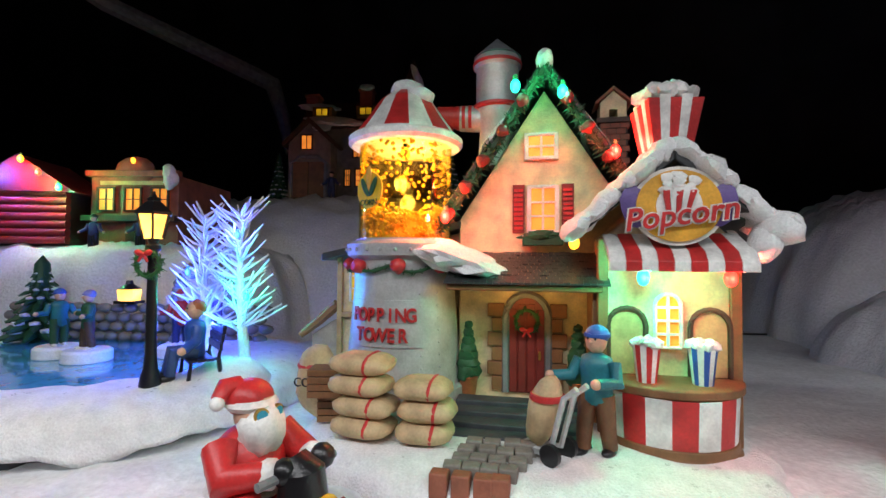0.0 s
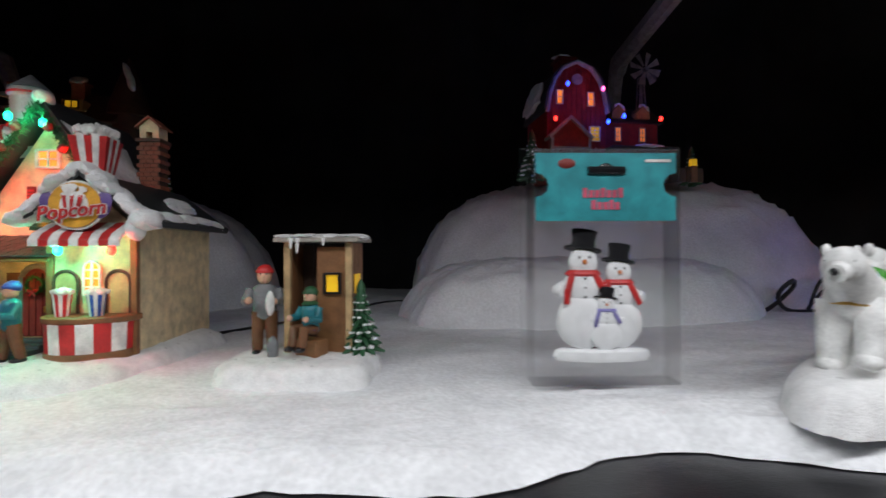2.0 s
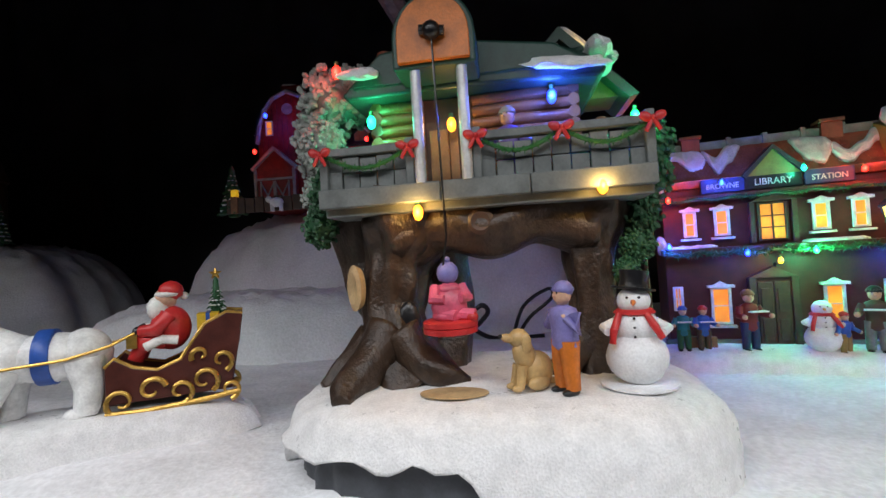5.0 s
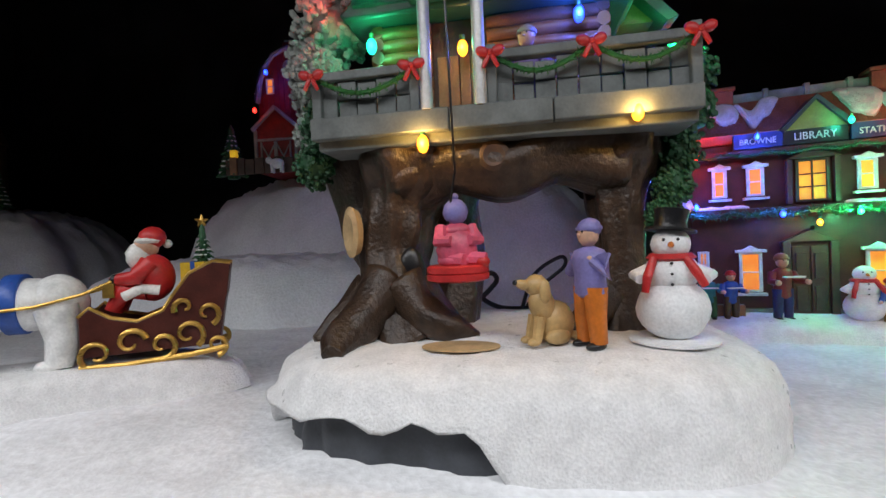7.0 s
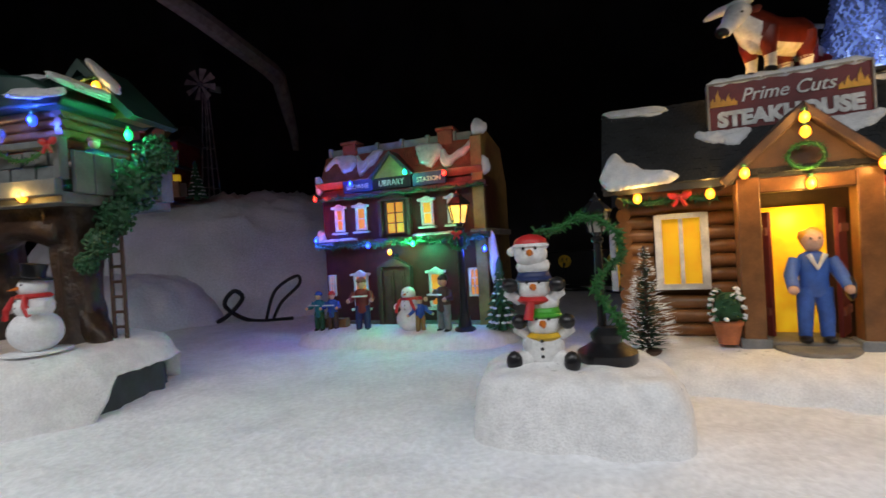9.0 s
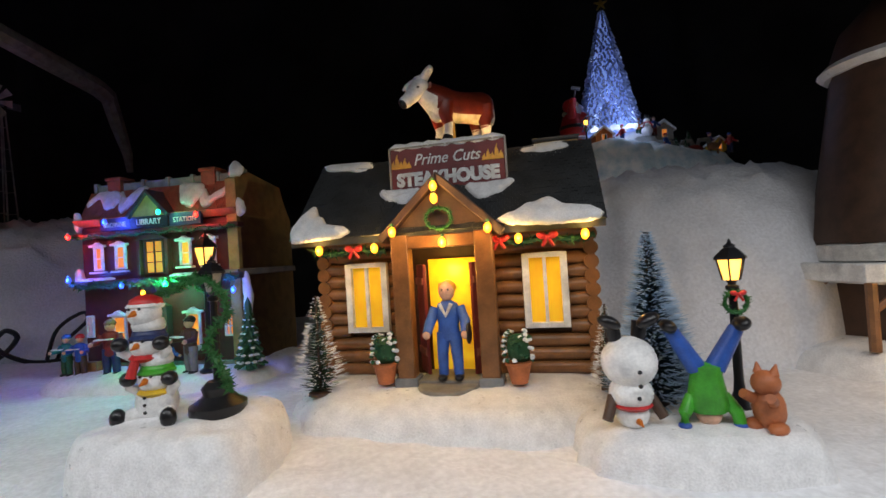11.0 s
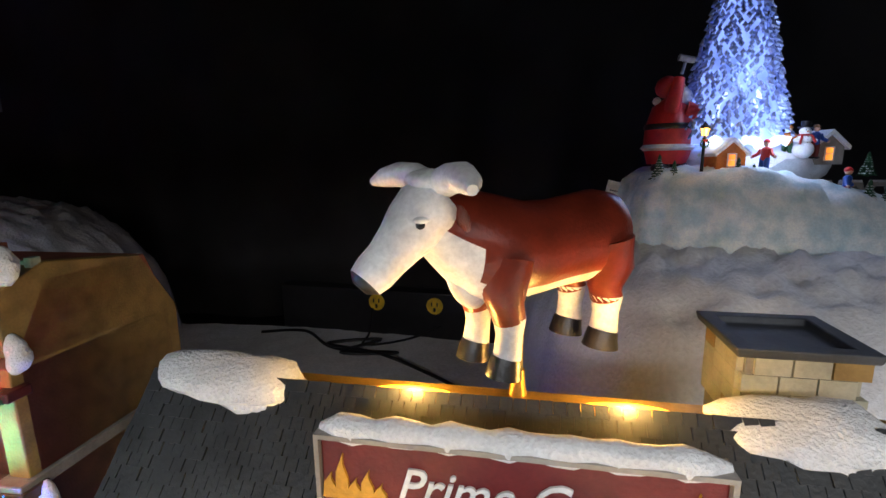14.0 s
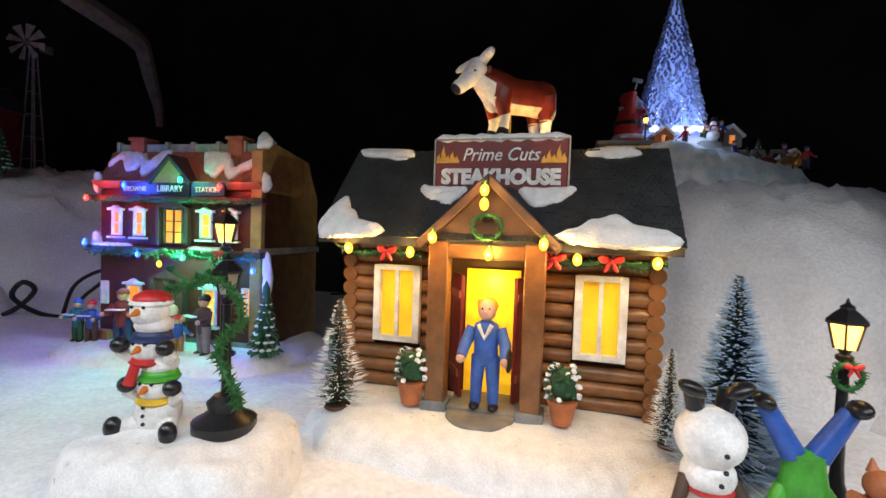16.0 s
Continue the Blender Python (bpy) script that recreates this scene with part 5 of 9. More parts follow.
    poly(bm, [(0.008, 0.242), (0.064, 0.294), (0.120, 0.242), (0.113, 0.240), (0.064, 0.285), (0.015, 0.240)], 0.062, 0.118)
    part("gable_roof", bm, "roofgreen", h)
    snow_patch(h, 0.085, 0.07, 0.277, 0.024, 0.008, 0.005, (0, 43, 0), 3)
    # foliage
    rnd = random.Random(12)
    for nm, mat, cs in (("snowy_foliage", "frost", [(-0.122, 0.06, 0.258, 0.027), (-0.136, 0.06, 0.238, 0.022), (-0.126, 0.045, 0.222, 0.018), (-0.108, 0.08, 0.272, 0.020), (-0.140, 0.07, 0.216, 0.018), (-0.132, 0.05, 0.188, 0.015)]),
                        ("foliage", "green", [(-0.112, 0.02, 0.186, 0.016), (-0.125, 0.03, 0.165, 0.014), (0.110, 0.045, 0.160, 0.015), (0.118, 0.06, 0.185, 0.020), (0.104, 0.035, 0.140, 0.012), (0.095, 0.03, 0.125, 0.009), (0.128, 0.075, 0.21, 0.018)])):
        bm = bmesh.new()
        for x, y, z, r in cs:
            ball(bm, x, y, z, r * 0.75, n=2, lump=0.4, freq=120)
            for i in range(260):
                d = Vector((rnd.gauss(0, 1), rnd.gauss(0, 1), rnd.gauss(0, 1))).normalized()
                p = Vector((x, y, z)) + d * r * rnd.uniform(0.7, 1.05)
                ball(bm, *p, r * 0.13, r * 0.10, r * 0.08, n=1, rot=(rnd.uniform(0, 90), rnd.uniform(0, 90), 0))
        part(nm, bm, mat, h)
    # ladder at the right
    ld = new("ladder")
    ld.parent = h
    for x in (0.098, 0.110):
        bm = bmesh.new()
        tube(bm, [(x + 0.004, 0.045, 0.064), (x, 0.05, 0.18)], 0.0017, 6)
        part("rail", bm, "darkbrown", ld)
    for k in range(9):
        bm = bmesh.new()
        tube(bm, [(0.101, 0.046, 0.074 + k * 0.0118), (0.113, 0.046, 0.074 + k * 0.0118)], 0.0013, 6)
        part("rung", bm, "darkbrown", ld)
    for x, y, z, c, w in ((-0.080, 0.028, 0.232, "cyan", 0.004), (-0.042, -0.004, 0.167, "warm", 0.02), (0.076, -0.004, 0.174, "warm", 0.016), (0.052, 0.028, 0.236, "blue", 0.014), (-0.020, 0.028, 0.225, "warm", 0.008),
                          (-0.105, 0.028, 0.268, "red", 0.006), (0.115, 0.06, 0.226, "green", 0.012), (0.085, 0.06, 0.268, "warm", 0.012)):
        led(h, x, y, z, c, w)
    # added green lamp that strengthens the pool round the cyan bulb
    lamp_point("green_bulb_light", m @ Vector((-0.078, 0.020, 0.232)), 0.035, LED["green"], 0.003)
    # figures
    def scarf(bm, s, hip, top, hz):
        rev(bm, [(0.07 * s, top - 0.03 * s), (0.1 * s, top), (0.07 * s, top + 0.03 * s)], 0, 0, 12, 7)
    figurine("child_figurine", ground @ pose(0.045, -0.026, 0.0585, 0, 0, -60), 0.064, "lilac", "orange", "painted child in a lilac coat and orange trousers", hat="lilac", arms=((0.6, -0.2, 0.5), (-0.6, -0.2, 0.5)), bulk=1.15)
    sw = thing("swing_seat", ground @ pose(-0.024, -0.010, 0.093, 0, 0, 0), "round red swing disc hanging from a rope", "swing")
    bm = bmesh.new()
    rev(bm, [(0.015, 0.0), (0.0175, 0.001), (0.0175, 0.004), (0.0165, 0.0045), (0.0175, 0.005), (0.0175, 0.008), (0.016, 0.009)], seg=32)
    part("disc", bm, "red", sw, "red plastic disc")
    bm = bmesh.new()
    tube(bm, [(0.0015, -0.006, 0.061), (-0.0085, 0.0, 0.009)], 0.0007, 5)
    part("rope", bm, "black", sw)
    bm = bmesh.new()
    ball(bm, 0, 0, 0.009, 0.0115, 0.0095, 0.014, 0, 3, 0.12, 240)
    for k in range(4):
        ball(bm, 0, 0, 0.003 + k * 0.0056, 0.0112 - k * 0.0011, 0.0100 - k * 0.0010, 0.0044, 0, 3, 0.08, 200)
    ball(bm, 0.0, 0.0, 0.030, 0.0072, 0.007, 0.0078, 1)
    ball(bm, 0, 0, 0.0385, 0.0022, mi=1)
    for sg in (-1, 1):
        tube(bm, [(sg * 0.004, -0.004, 0.004), (sg * 0.006 + 0.008, -0.010, 0.003)], [0.0045, 0.004], 8, 0)
        tube(bm, [(sg * 0.008, 0, 0.021), (sg * 0.011, -0.005, 0.014), (sg * 0.005, -0.009, 0.014)], [0.004, 0.0038, 0.003], 8, 0)
    ball(bm, 0.012, -0.010, 0.002, 0.004, 0.004, 0.0035, 2)
    solid("seated_child_figurine", bm, ["pink", "lilac", "red"], ground @ pose(-0.024, -0.010, 0.1015, 0, 0, 20), "painted child in a puffy pink coat sitting on the swing", "figurine")
    bm = bmesh.new()
    ball(bm, 0, 0.004, 0.010, 0.0075, 0.010, 0.011, 0, 3, 0.1)
    ball(bm, 0, -0.003, 0.019, 0.0062, 0.0068, 0.010, rot=(15, 0, 0))
    ball(bm, 0, -0.006, 0.029, 0.0052, 0.0062, 0.0055)
    ball(bm, 0, -0.0125, 0.0295, 0.0028, 0.005, 0.0026, rot=(-20, 0, 0))
    ball(bm, 0, -0.0172, 0.031, 0.0013, mi=1)
    for sg in (-1, 1):
        ball(bm, sg * 0.0052, -0.004, 0.026, 0.0016, 0.0032, 0.0062)
        tube(bm, [(sg * 0.003, -0.006, 0.014), (sg * 0.0035, -0.0085, 0.002)], [0.003, 0.0024], 8)
        ball(bm, sg * 0.0035, -0.010, 0.002, 0.0024, 0.0036, 0.002)
        ball(bm, sg * 0.006, 0.002, 0.004, 0.0035, 0.007, 0.004)
    tube(bm, [(0, 0.012, 0.003), (0.004, 0.018, 0.003), (0.010, 0.020, 0.004)], [0.002, 0.0018, 0.0012], 6)
    solid("dog_figurine", bm, ["dogtan", "black"], ground @ pose(0.024, -0.016, 0.0588, 0, 0, -62) @ Matrix.Scale(1.08, 4), "glossy tan sitting dog with its head raised", "figurine")
    snowman("snowman_figurine", ground @ pose(0.088, -0.010, 0.0585, 0, 0, -15), 0.066, "white snowman in a black top hat and red scarf", disc=True)
    for x, y, z, yaw, c1, c2, hatc, hh in ((0.020, 0.024, 0.176, -20, "purple", "purple", "plankgrey", 0.062), (0.062, 0.02, 0.176, 10, "teal", "navy", "red", 0.040), (0.089, 0.05, 0.176, 60, "navy", "navy", "brown", 0.055)):
        figurine("visitor_figurine", ground @ pose(x, y, z * 1.13 - 0.0165, 0, 0, yaw), hh, c1, c2, "painted visitor leaning on the deck rail", hat=hatc)
    return h


def snowman(name, m, h, label, disc=False, hat="black", scarf="red"):
    bm = bmesh.new()
    s = h
    ball(bm, 0, 0, 0.25 * s, 0.27 * s, 0.26 * s, 0.25 * s, 0, 3, 0.03, 60)
    ball(bm, 0, 0, 0.54 * s, 0.20 * s, 0.19 * s, 0.17 * s, 0, 3)
    ball(bm, 0, -0.01 * s, 0.76 * s, 0.145 * s, 0.14 * s, 0.135 * s, 0, 3)
    tube(bm, [(0, -0.14 * s, 0.76 * s), (0, -0.24 * s, 0.745 * s)], [0.026 * s, 0.004 * s], 8, 3)
    for sg in (-1, 1):
        ball(bm, sg * 0.05 * s, -0.135 * s, 0.80 * s, 0.014 * s, mi=1, n=1)
        tube(bm, [(sg * 0.17 * s, 0, 0.56 * s), (sg * 0.27 * s, -0.06 * s, 0.52 * s), (sg * 0.22 * s, -0.17 * s, 0.50 * s)], [0.05 * s, 0.045 * s, 0.04 * s], 8, 0)
    for k in range(3):
        ball(bm, 0, -0.185 * s + k * 0.002 * s, (0.46 + 0.08 * k) * s, 0.014 * s, mi=1, n=1)
    rev(bm, [(0.15 * s, 0.63 * s), (0.185 * s, 0.655 * s), (0.15 * s, 0.69 * s)], 0, 0, 18, 2)
    tube(bm, [(-0.12 * s, -0.13 * s, 0.66 * s), (-0.17 * s, -0.19 * s, 0.52 * s), (-0.19 * s, -0.20 * s, 0.40 * s)], [0.03 * s, 0.035 * s, 0.03 * s], 8, 2)
    tube(bm, [(0.10 * s, -0.13 * s, 0.66 * s), (0.16 * s, -0.17 * s, 0.56 * s), (0.22 * s, -0.16 * s, 0.45 * s)], [0.03 * s, 0.035 * s, 0.03 * s], 8, 2)
    if hat:
        tilt = pose(0, 0, 0.86 * s, -6, 7, 0)
        rev(bm, [(0.19 * s, 0), (0.19 * s, 0.018 * s), (0.125 * s, 0.022 * s), (0.115 * s, 0.08 * s), (0.13 * s, 0.17 * s), (0.125 * s, 0.175 * s)], 0, 0, 20, 1, tilt)
    if disc:
        rev(bm, [(0.30 * s, 0), (0.33 * s, 0.004 * s), (0.33 * s, 0.022 * s), (0.30 * s, 0.026 * s)], 0, 0, 28, 0)
    return solid(name, bm, ["snowplain", "black", scarf, "orange"], m, label, "figurine", sharp=50)


tree_house()


# ---- library house ----
def library():
    m = at(1.399, 0.207, -23)
    h = thing("library_house", m, "miniature two-storey dark red library with white windows and snowy roof", "miniature house")
    bm = bmesh.new()
    snow_base(bm, 0.150, 0.112, 0.024, 9.1, 4.5, 10, 0.04)
    bm.transform(Matrix.Translation((0.056, 0.038, 0)))
    part("snow_base", bm, "snow", h, "white snow base")
    bm = bmesh.new()
    poly(bm, [(-0.060, 0.018), (0.170, 0.018), (0.170, 0.205), (-0.060, 0.205)], 0, 0.115)
    part("front_wall", bm, "libred", h, "dark red brick front", 0.001)
    bm = bmesh.new()
    poly(bm, [(0.0, 0.018), (0.130, 0.018), (0.130, 0.205), (0.100, 0.252), (0.03, 0.262), (0.0, 0.25)], 0, 0.014, m=pose(0.170, -0.006, 0, 0, 0, 90))
    part("side_wall", bm, "ochre", h, "bare ochre side wall", 0.0008)
    bm = bmesh.new()
    box(bm, 0.163, 0.056, 0.131, 0.020, 0.140, 0.008)
    part("side_ledge", bm, "stone", h, bevel=0.001)
    # mansard roof
    bm = bmesh.new()
    poly(bm, [(-0.012, 0.214), (0.0, 0.214), (0.022, 0.252), (0.098, 0.252), (0.118, 0.205), (-0.005, 0.205)], -0.232, 0.0, m=pose(-0.062, 0, 0, 0, 0, 90) @ Matrix.Diagonal((1, 1, 1, 1)))
    part("roof", bm, "brick", h, "red tiled mansard roof", 0.0008)
    shingles("roof_tiles", h, pose(0.054, -0.001, 0.2145, 60, 0, 0), 0.228, 0.042, 52, 9, "brick", 0.0012, 11)
    bm = bmesh.new()
    box(bm, 0.056, 0.022, 0.249, 0.224, 0.004, 0.014)
    part("parapet", bm, "parapet", h, "pale green-grey parapet", 0.0008)
    for i in range(7):
        bm = bmesh.new()
        box(bm, -0.054 + i * 0.0366, 0.021, 0.249, 0.005, 0.0065, 0.0165)
        part("parapet_post", bm, "parapet", h, bevel=0.0006)
    for x in (-0.022, 0.118):
        bm = bmesh.new()
        box(bm, x, 0.025, 0.225, 0.020, 0.020, 0.042)
        box(bm, x, 0.025, 0.267, 0.024, 0.024, 0.004)
        part("chimney", bm, "brick", h, bevel=0.0006)
    for x, z, rx, rz in ((0.165, 0.262, 0.010, 0.012), (-0.062, 0.212, 0.006, 0.013), (-0.064, 0.140, 0.006, 0.012), (0.172, 0.214, 0.006, 0.012), (0.176, 0.105, 0.006, 0.03)):
        snow_patch(h, x, 0.004 if z > 0.22 else -0.002, z, rx, 0.006, rz, (-25 if z > 0.22 else 0, 0, 0), int(abs(x) * 1000) % 8)
    roof = pose(0.054, -0.001, 0.2145, 60, 0, 0) @ pose(0, 0, 0.0016)
    drift(h, roof, -0.112, -0.062, [0.030, 0.044, 0.046, 0.040], [0.016, 0.030, 0.012, 0.014], 0.005, 1)
    drift(h, roof, -0.066, -0.024, [0.044, 0.030, 0.046, 0.046], [0.034, 0.004, 0.018, 0.036], 0.005, 2)
    drift(h, roof, 0.022, 0.062, [0.046, 0.046, 0.044, 0.040], [0.034, 0.010, 0.004, 0.020], 0.005, 3)
    drift(h, roof, 0.058, 0.116, [0.040, 0.020, 0.030, 0.046, 0.048], [0.006, 0.002, 0.014, 0.026, 0.034], 0.005, 4)
    drift(h, pose(0.055, -0.008, 0.1353, 4, 0, 0), -0.116, -0.060, [0.006, 0.008, 0.006], [-0.006, -0.008, -0.005], 0.003, 5, "ledge_snow")
    drift(h, pose(0.055, -0.008, 0.1353, 4, 0, 0), 0.020, 0.080, [0.006, 0.008, 0.006], [-0.006, -0.008, -0.005], 0.003, 6, "ledge_snow")
    bm = bmesh.new()
    poly(bm, [(0.028, 0.212), (0.078, 0.212), (0.053, 0.240)], -0.012, 0.02)
    part("dormer", bm, "ochre", h)
    bm = bmesh.new()
    for sg in (-1, 1):
        poly(bm, [(0.053, 0.240), (0.053, 0.245), (0.053 + sg * 0.031, 0.213), (0.053 + sg * 0.027, 0.210)], -0.016, 0.022)
    part("dormer_roof", bm, "slate", h)
    for x, w, txt, sz in ((0.003, 0.044, "BROWNE", 0.0085), (0.052, 0.054, "LIBRARY", 0.0105), (0.103, 0.044, "STATION", 0.0085)):
        bm = bmesh.new()
        box(bm, x, -0.009, 0.197, w, 0.004, 0.0165)
        part("sign_board", bm, "navy" if sz < 0.01 else "black", h, "dark name board", 0.0006)
        letters("sign_word", txt, sz, x, -0.0115, 0.2015, "white", h, 0.0004, 0, 0.9)
    for z, d, hh, mt in ((0.190, 0.014, 0.006, "libred"), (0.128, 0.016, 0.007, "darkbrown"), (0.018, 0.006, 0.010, "stone")):
        bm = bmesh.new()
        box(bm, 0.055, -d / 2 + 0.001, z, 0.240, d, hh)
        part("cornice", bm, mt, h, bevel=0.0008)
    garland(h, [(-0.062 + 0.234 * i / 30, -0.016, 0.131 - 0.004 * abs(math.sin(i * 0.65))) for i in range(31)], 0.0055, "green", 700, label="green garland along the ledge")
    garland(h, [(-0.062 + 0.234 * i / 30, -0.012, 0.193 - 0.003 * abs(math.sin(i * 0.65))) for i in range(31)], 0.004, "green", 500)
    for x0, x1 in ((-0.037, -0.026), (-0.005, 0.008), (0.089, 0.102), (0.124, 0.136)):
        lattice("w", h, x0, x1, 0.150, 0.176, -0.002, 1, 2, "winorange", head=0.003, sill=0.0025)
    lattice("w", h, 0.038, 0.064, 0.141, 0.180, -0.002, 2, 3, "winorange", "darkbrown")
    bm = bmesh.new()
    poly(bm, [(0.028, 0.183), (0.074, 0.183), (0.051, 0.194)], -0.009, 0)
    for x in (0.031, 0.071):
        box(bm, x, -0.004, 0.137, 0.005, 0.007, 0.046)
    part("oriel_frame", bm, "darkbrown", h, bevel=0.0004)
    for x0, x1 in ((-0.014, 0.004), (0.094, 0.110)):
        lattice("w", h, x0, x1, 0.048, 0.086, -0.002, 1, 2, "winorange", head=0.004, sill=0.003)
    lattice("w", h, -0.053, -0.045, 0.064, 0.088, -0.002, 2, 2, "winorange")
    lattice("w", h, 0.146, 0.163, 0.060, 0.090, -0.002, 3, 3, "winorange")
    bm = bmesh.new()
    box(bm, 0.046, -0.003, 0.020, 0.034, 0.006, 0.078)
    poly(bm, [(0.022, 0.098), (0.070, 0.098), (0.046, 0.110)], -0.010, 0)
    for x in (0.026, 0.066):
        box(bm, x, -0.005, 0.020, 0.007, 0.010, 0.078)
    part("door_surround", bm, "darkbrown", h, bevel=0.0005)
    for sg in (-1, 1):
        bm = bmesh.new()
        box(bm, 0.046 + sg * 0.008, -0.007, 0.021, 0.0145, 0.002, 0.072)
        box(bm, 0.046 + sg * 0.008, -0.0085, 0.028, 0.009, 0.002, 0.024)
        box(bm, 0.046 + sg * 0.008, -0.0085, 0.060, 0.009, 0.002, 0.026)
        part("door_leaf", bm, "darkbrown", h, bevel=0.0004)
    for x, z, c, w in ((-0.055, 0.192, "red", 0.012), (-0.057, 0.138, "blue", 0.013), (0.077, 0.214, "cyan", 0.006), (0.128, 0.207, "red", 0.010), (0.082, 0.126, "green", 0.034), (0.050, 0.117, "warm", 0.010), (0.020, 0.127, "blue", 0.007), (0.172, 0.115, "blue", 0.012), (0.0, 0.207, "blue", 0.010)):
        led(h, x, -0.023, z, c, w, 0.0036)
    bm = bmesh.new()
    box(bm, 0.05, -0.008, 0.110, 0.003, 0.010, 0.004)
    part("lantern_bracket", bm, "black", h)
    # lamp post, tree and little people on the base
    street_lamp("street_lamp", m @ pose(0.146, -0.034, 0.020, 0, 0, 0), 0.165, "tall black street lamp with a wreath, lit amber", True)
    bristle = cast_tree("evergreen_tree", m @ pose(0.186, -0.018, 0.020), 0.085, 0.020, "small dark evergreen with snowy boughs")
    for x, yaw, c1, c2, ht, lb in ((-0.050, 0, "teal", "green", "blue", "painted carol singer holding an open song book"), (-0.030, 10, "blue", "darkbrown", "red", "painted carol singer holding an open song book"), (0.014, 20, "darkred", "navy", "brown", "painted shopper carrying a stack of red parcels"), (0.122, -20, "darkbrown", "grey", "black", "painted reader with an open white book")):
        def book(bm, s, hip, top, hz):
            for sg in (-1, 1):
                box(bm, sg * 0.07 * s, -0.24 * s, top - 0.13 * s, 0.14 * s, 0.09 * s, 0.02 * s, 0, 1, 6)
        figurine("villager_figurine", m @ pose(x, -0.036, 0.021, 0, 0, yaw), 0.050 if x < 0 else 0.066, c1, c2, lb, hat=ht, arms=((-0.1, -1, 0), (0.1, -1, 0)), extra=book, coat_len=0.06)
    bm = bmesh.new()
    box(bm, 0, 0, 0, 0.032, 0.010, 0.014)
    solid("wooden_bench", bm, "brown", m @ pose(-0.032, -0.024, 0.021), "small brown wooden bench by the wall", "bench", bevel=0.0006)
    snowman("snowman_figurine", m @ pose(0.078, -0.036, 0.021, 0, 0, -5), 0.060, "white snowman with a red scarf by the library door", hat=None)
    figurine("villager_figurine", m @ pose(0.094, -0.042, 0.021, 0, 0, 30), 0.042, "blue", "ochre", "painted child in blue beside the snowman", hat="red")
    return h


def cast_tree(name, m, h, r, label):
    """A moulded evergreen: tiers of drooping boughs with snow on them."""
    root = thing(name, m, label, "miniature tree")
    rnd = random.Random(int(h * 1e5))
    a, b = bmesh.new(), bmesh.new()
    rev(a, [(r * 0.3, 0), (r * 0.2, h * 0.9), (0.0004, h)], seg=8)
    for i in range(9):
        z, rr = h * (0.08 + 0.88 * i / 9), r * (1 - 0.88 * i / 9)
        n = max(5, int(11 - i * 0.6))
        for j in range(n):
            t = 6.283 * (j + 0.5 * (i % 2)) / n + rnd.uniform(-0.15, 0.15)
            d = Vector((math.cos(t), math.sin(t), 0))
            tip = Vector((0, 0, z - h * 0.03)) + d * rr * rnd.uniform(0.85, 1.1)
            mid = Vector((0, 0, z + h * 0.035)) + d * rr * 0.45
            tube(a, [Vector((0, 0, z + h * 0.05)), mid, tip], [rr * 0.16, rr * 0.19, rr * 0.05], 6)
            if rnd.random() < 0.7:
                q = mid.lerp(tip, 0.4) + Vector((0, 0, rr * 0.14))
                ball(b, *q, rr * 0.18, rr * 0.18, rr * 0.10, n=1, lump=0.3, freq=300)
    part("crown", a, "green", root)
    part("snow_on_boughs", b, "snowplain", root)
    return root


def street_lamp(name, m, h, label, lit=True, wreath=True):
    root = thing(name, m, label, "street lamp")
    s = h
    bm = bmesh.new()
    rev(bm, [(0.075 * s, 0), (0.075 * s, 0.03 * s), (0.05 * s, 0.045 * s), (0.042 * s, 0.10 * s), (0.032 * s, 0.13 * s), (0.026 * s, 0.2 * s), (0.022 * s, 0.70 * s), (0.035 * s, 0.71 * s), (0.035 * s, 0.73 * s), (0.02 * s, 0.74 * s), (0.03 * s, 0.765 * s)], seg=12)
    part("post", bm, "black", root, "black iron post")
    bm = bmesh.new()
    rev(bm, [(0.045 * s, 0.765 * s), (0.072 * s, 0.885 * s)], seg=6)
    part("lantern_pane", bm, "winhot" if lit else "plankgrey", root, "lantern panes")
    bm = bmesh.new()
    for i in range(6):
        a = math.pi * i / 3
        tube(bm, [(0.047 * s * math.cos(a), 0.047 * s * math.sin(a), 0.765 * s), (0.075 * s * math.cos(a), 0.075 * s * math.sin(a), 0.885 * s)], 0.006 * s, 5)
    rev(bm, [(0.088 * s, 0.882 * s), (0.09 * s, 0.895 * s), (0.05 * s, 0.935 * s), (0.03 * s, 0.95 * s), (0.034 * s, 0.96 * s), (0.012 * s, 0.975 * s), (0.004 * s, 1.0 * s)], seg=6)
    part("lantern_cap", bm, "black", root, "black lantern frame and cap")
    if wreath:
        garland(root, [(0.06 * s * math.cos(a), -0.035 * s, 0.64 * s + 0.06 * s * math.sin(a)) for a in [2 * math.pi * i / 14 for i in range(15)]], 0.024 * s, "wreath", 200, "wreath")
        bow(root, 0, -0.07 * s, 0.69 * s, 0.03 * s)
    if lit:
        lamp_point("street_lamp_light", m @ Vector((0, -0.10 * s, 0.82 * s)), 0.008, LED["warm"], 0.004)
    return root


library()


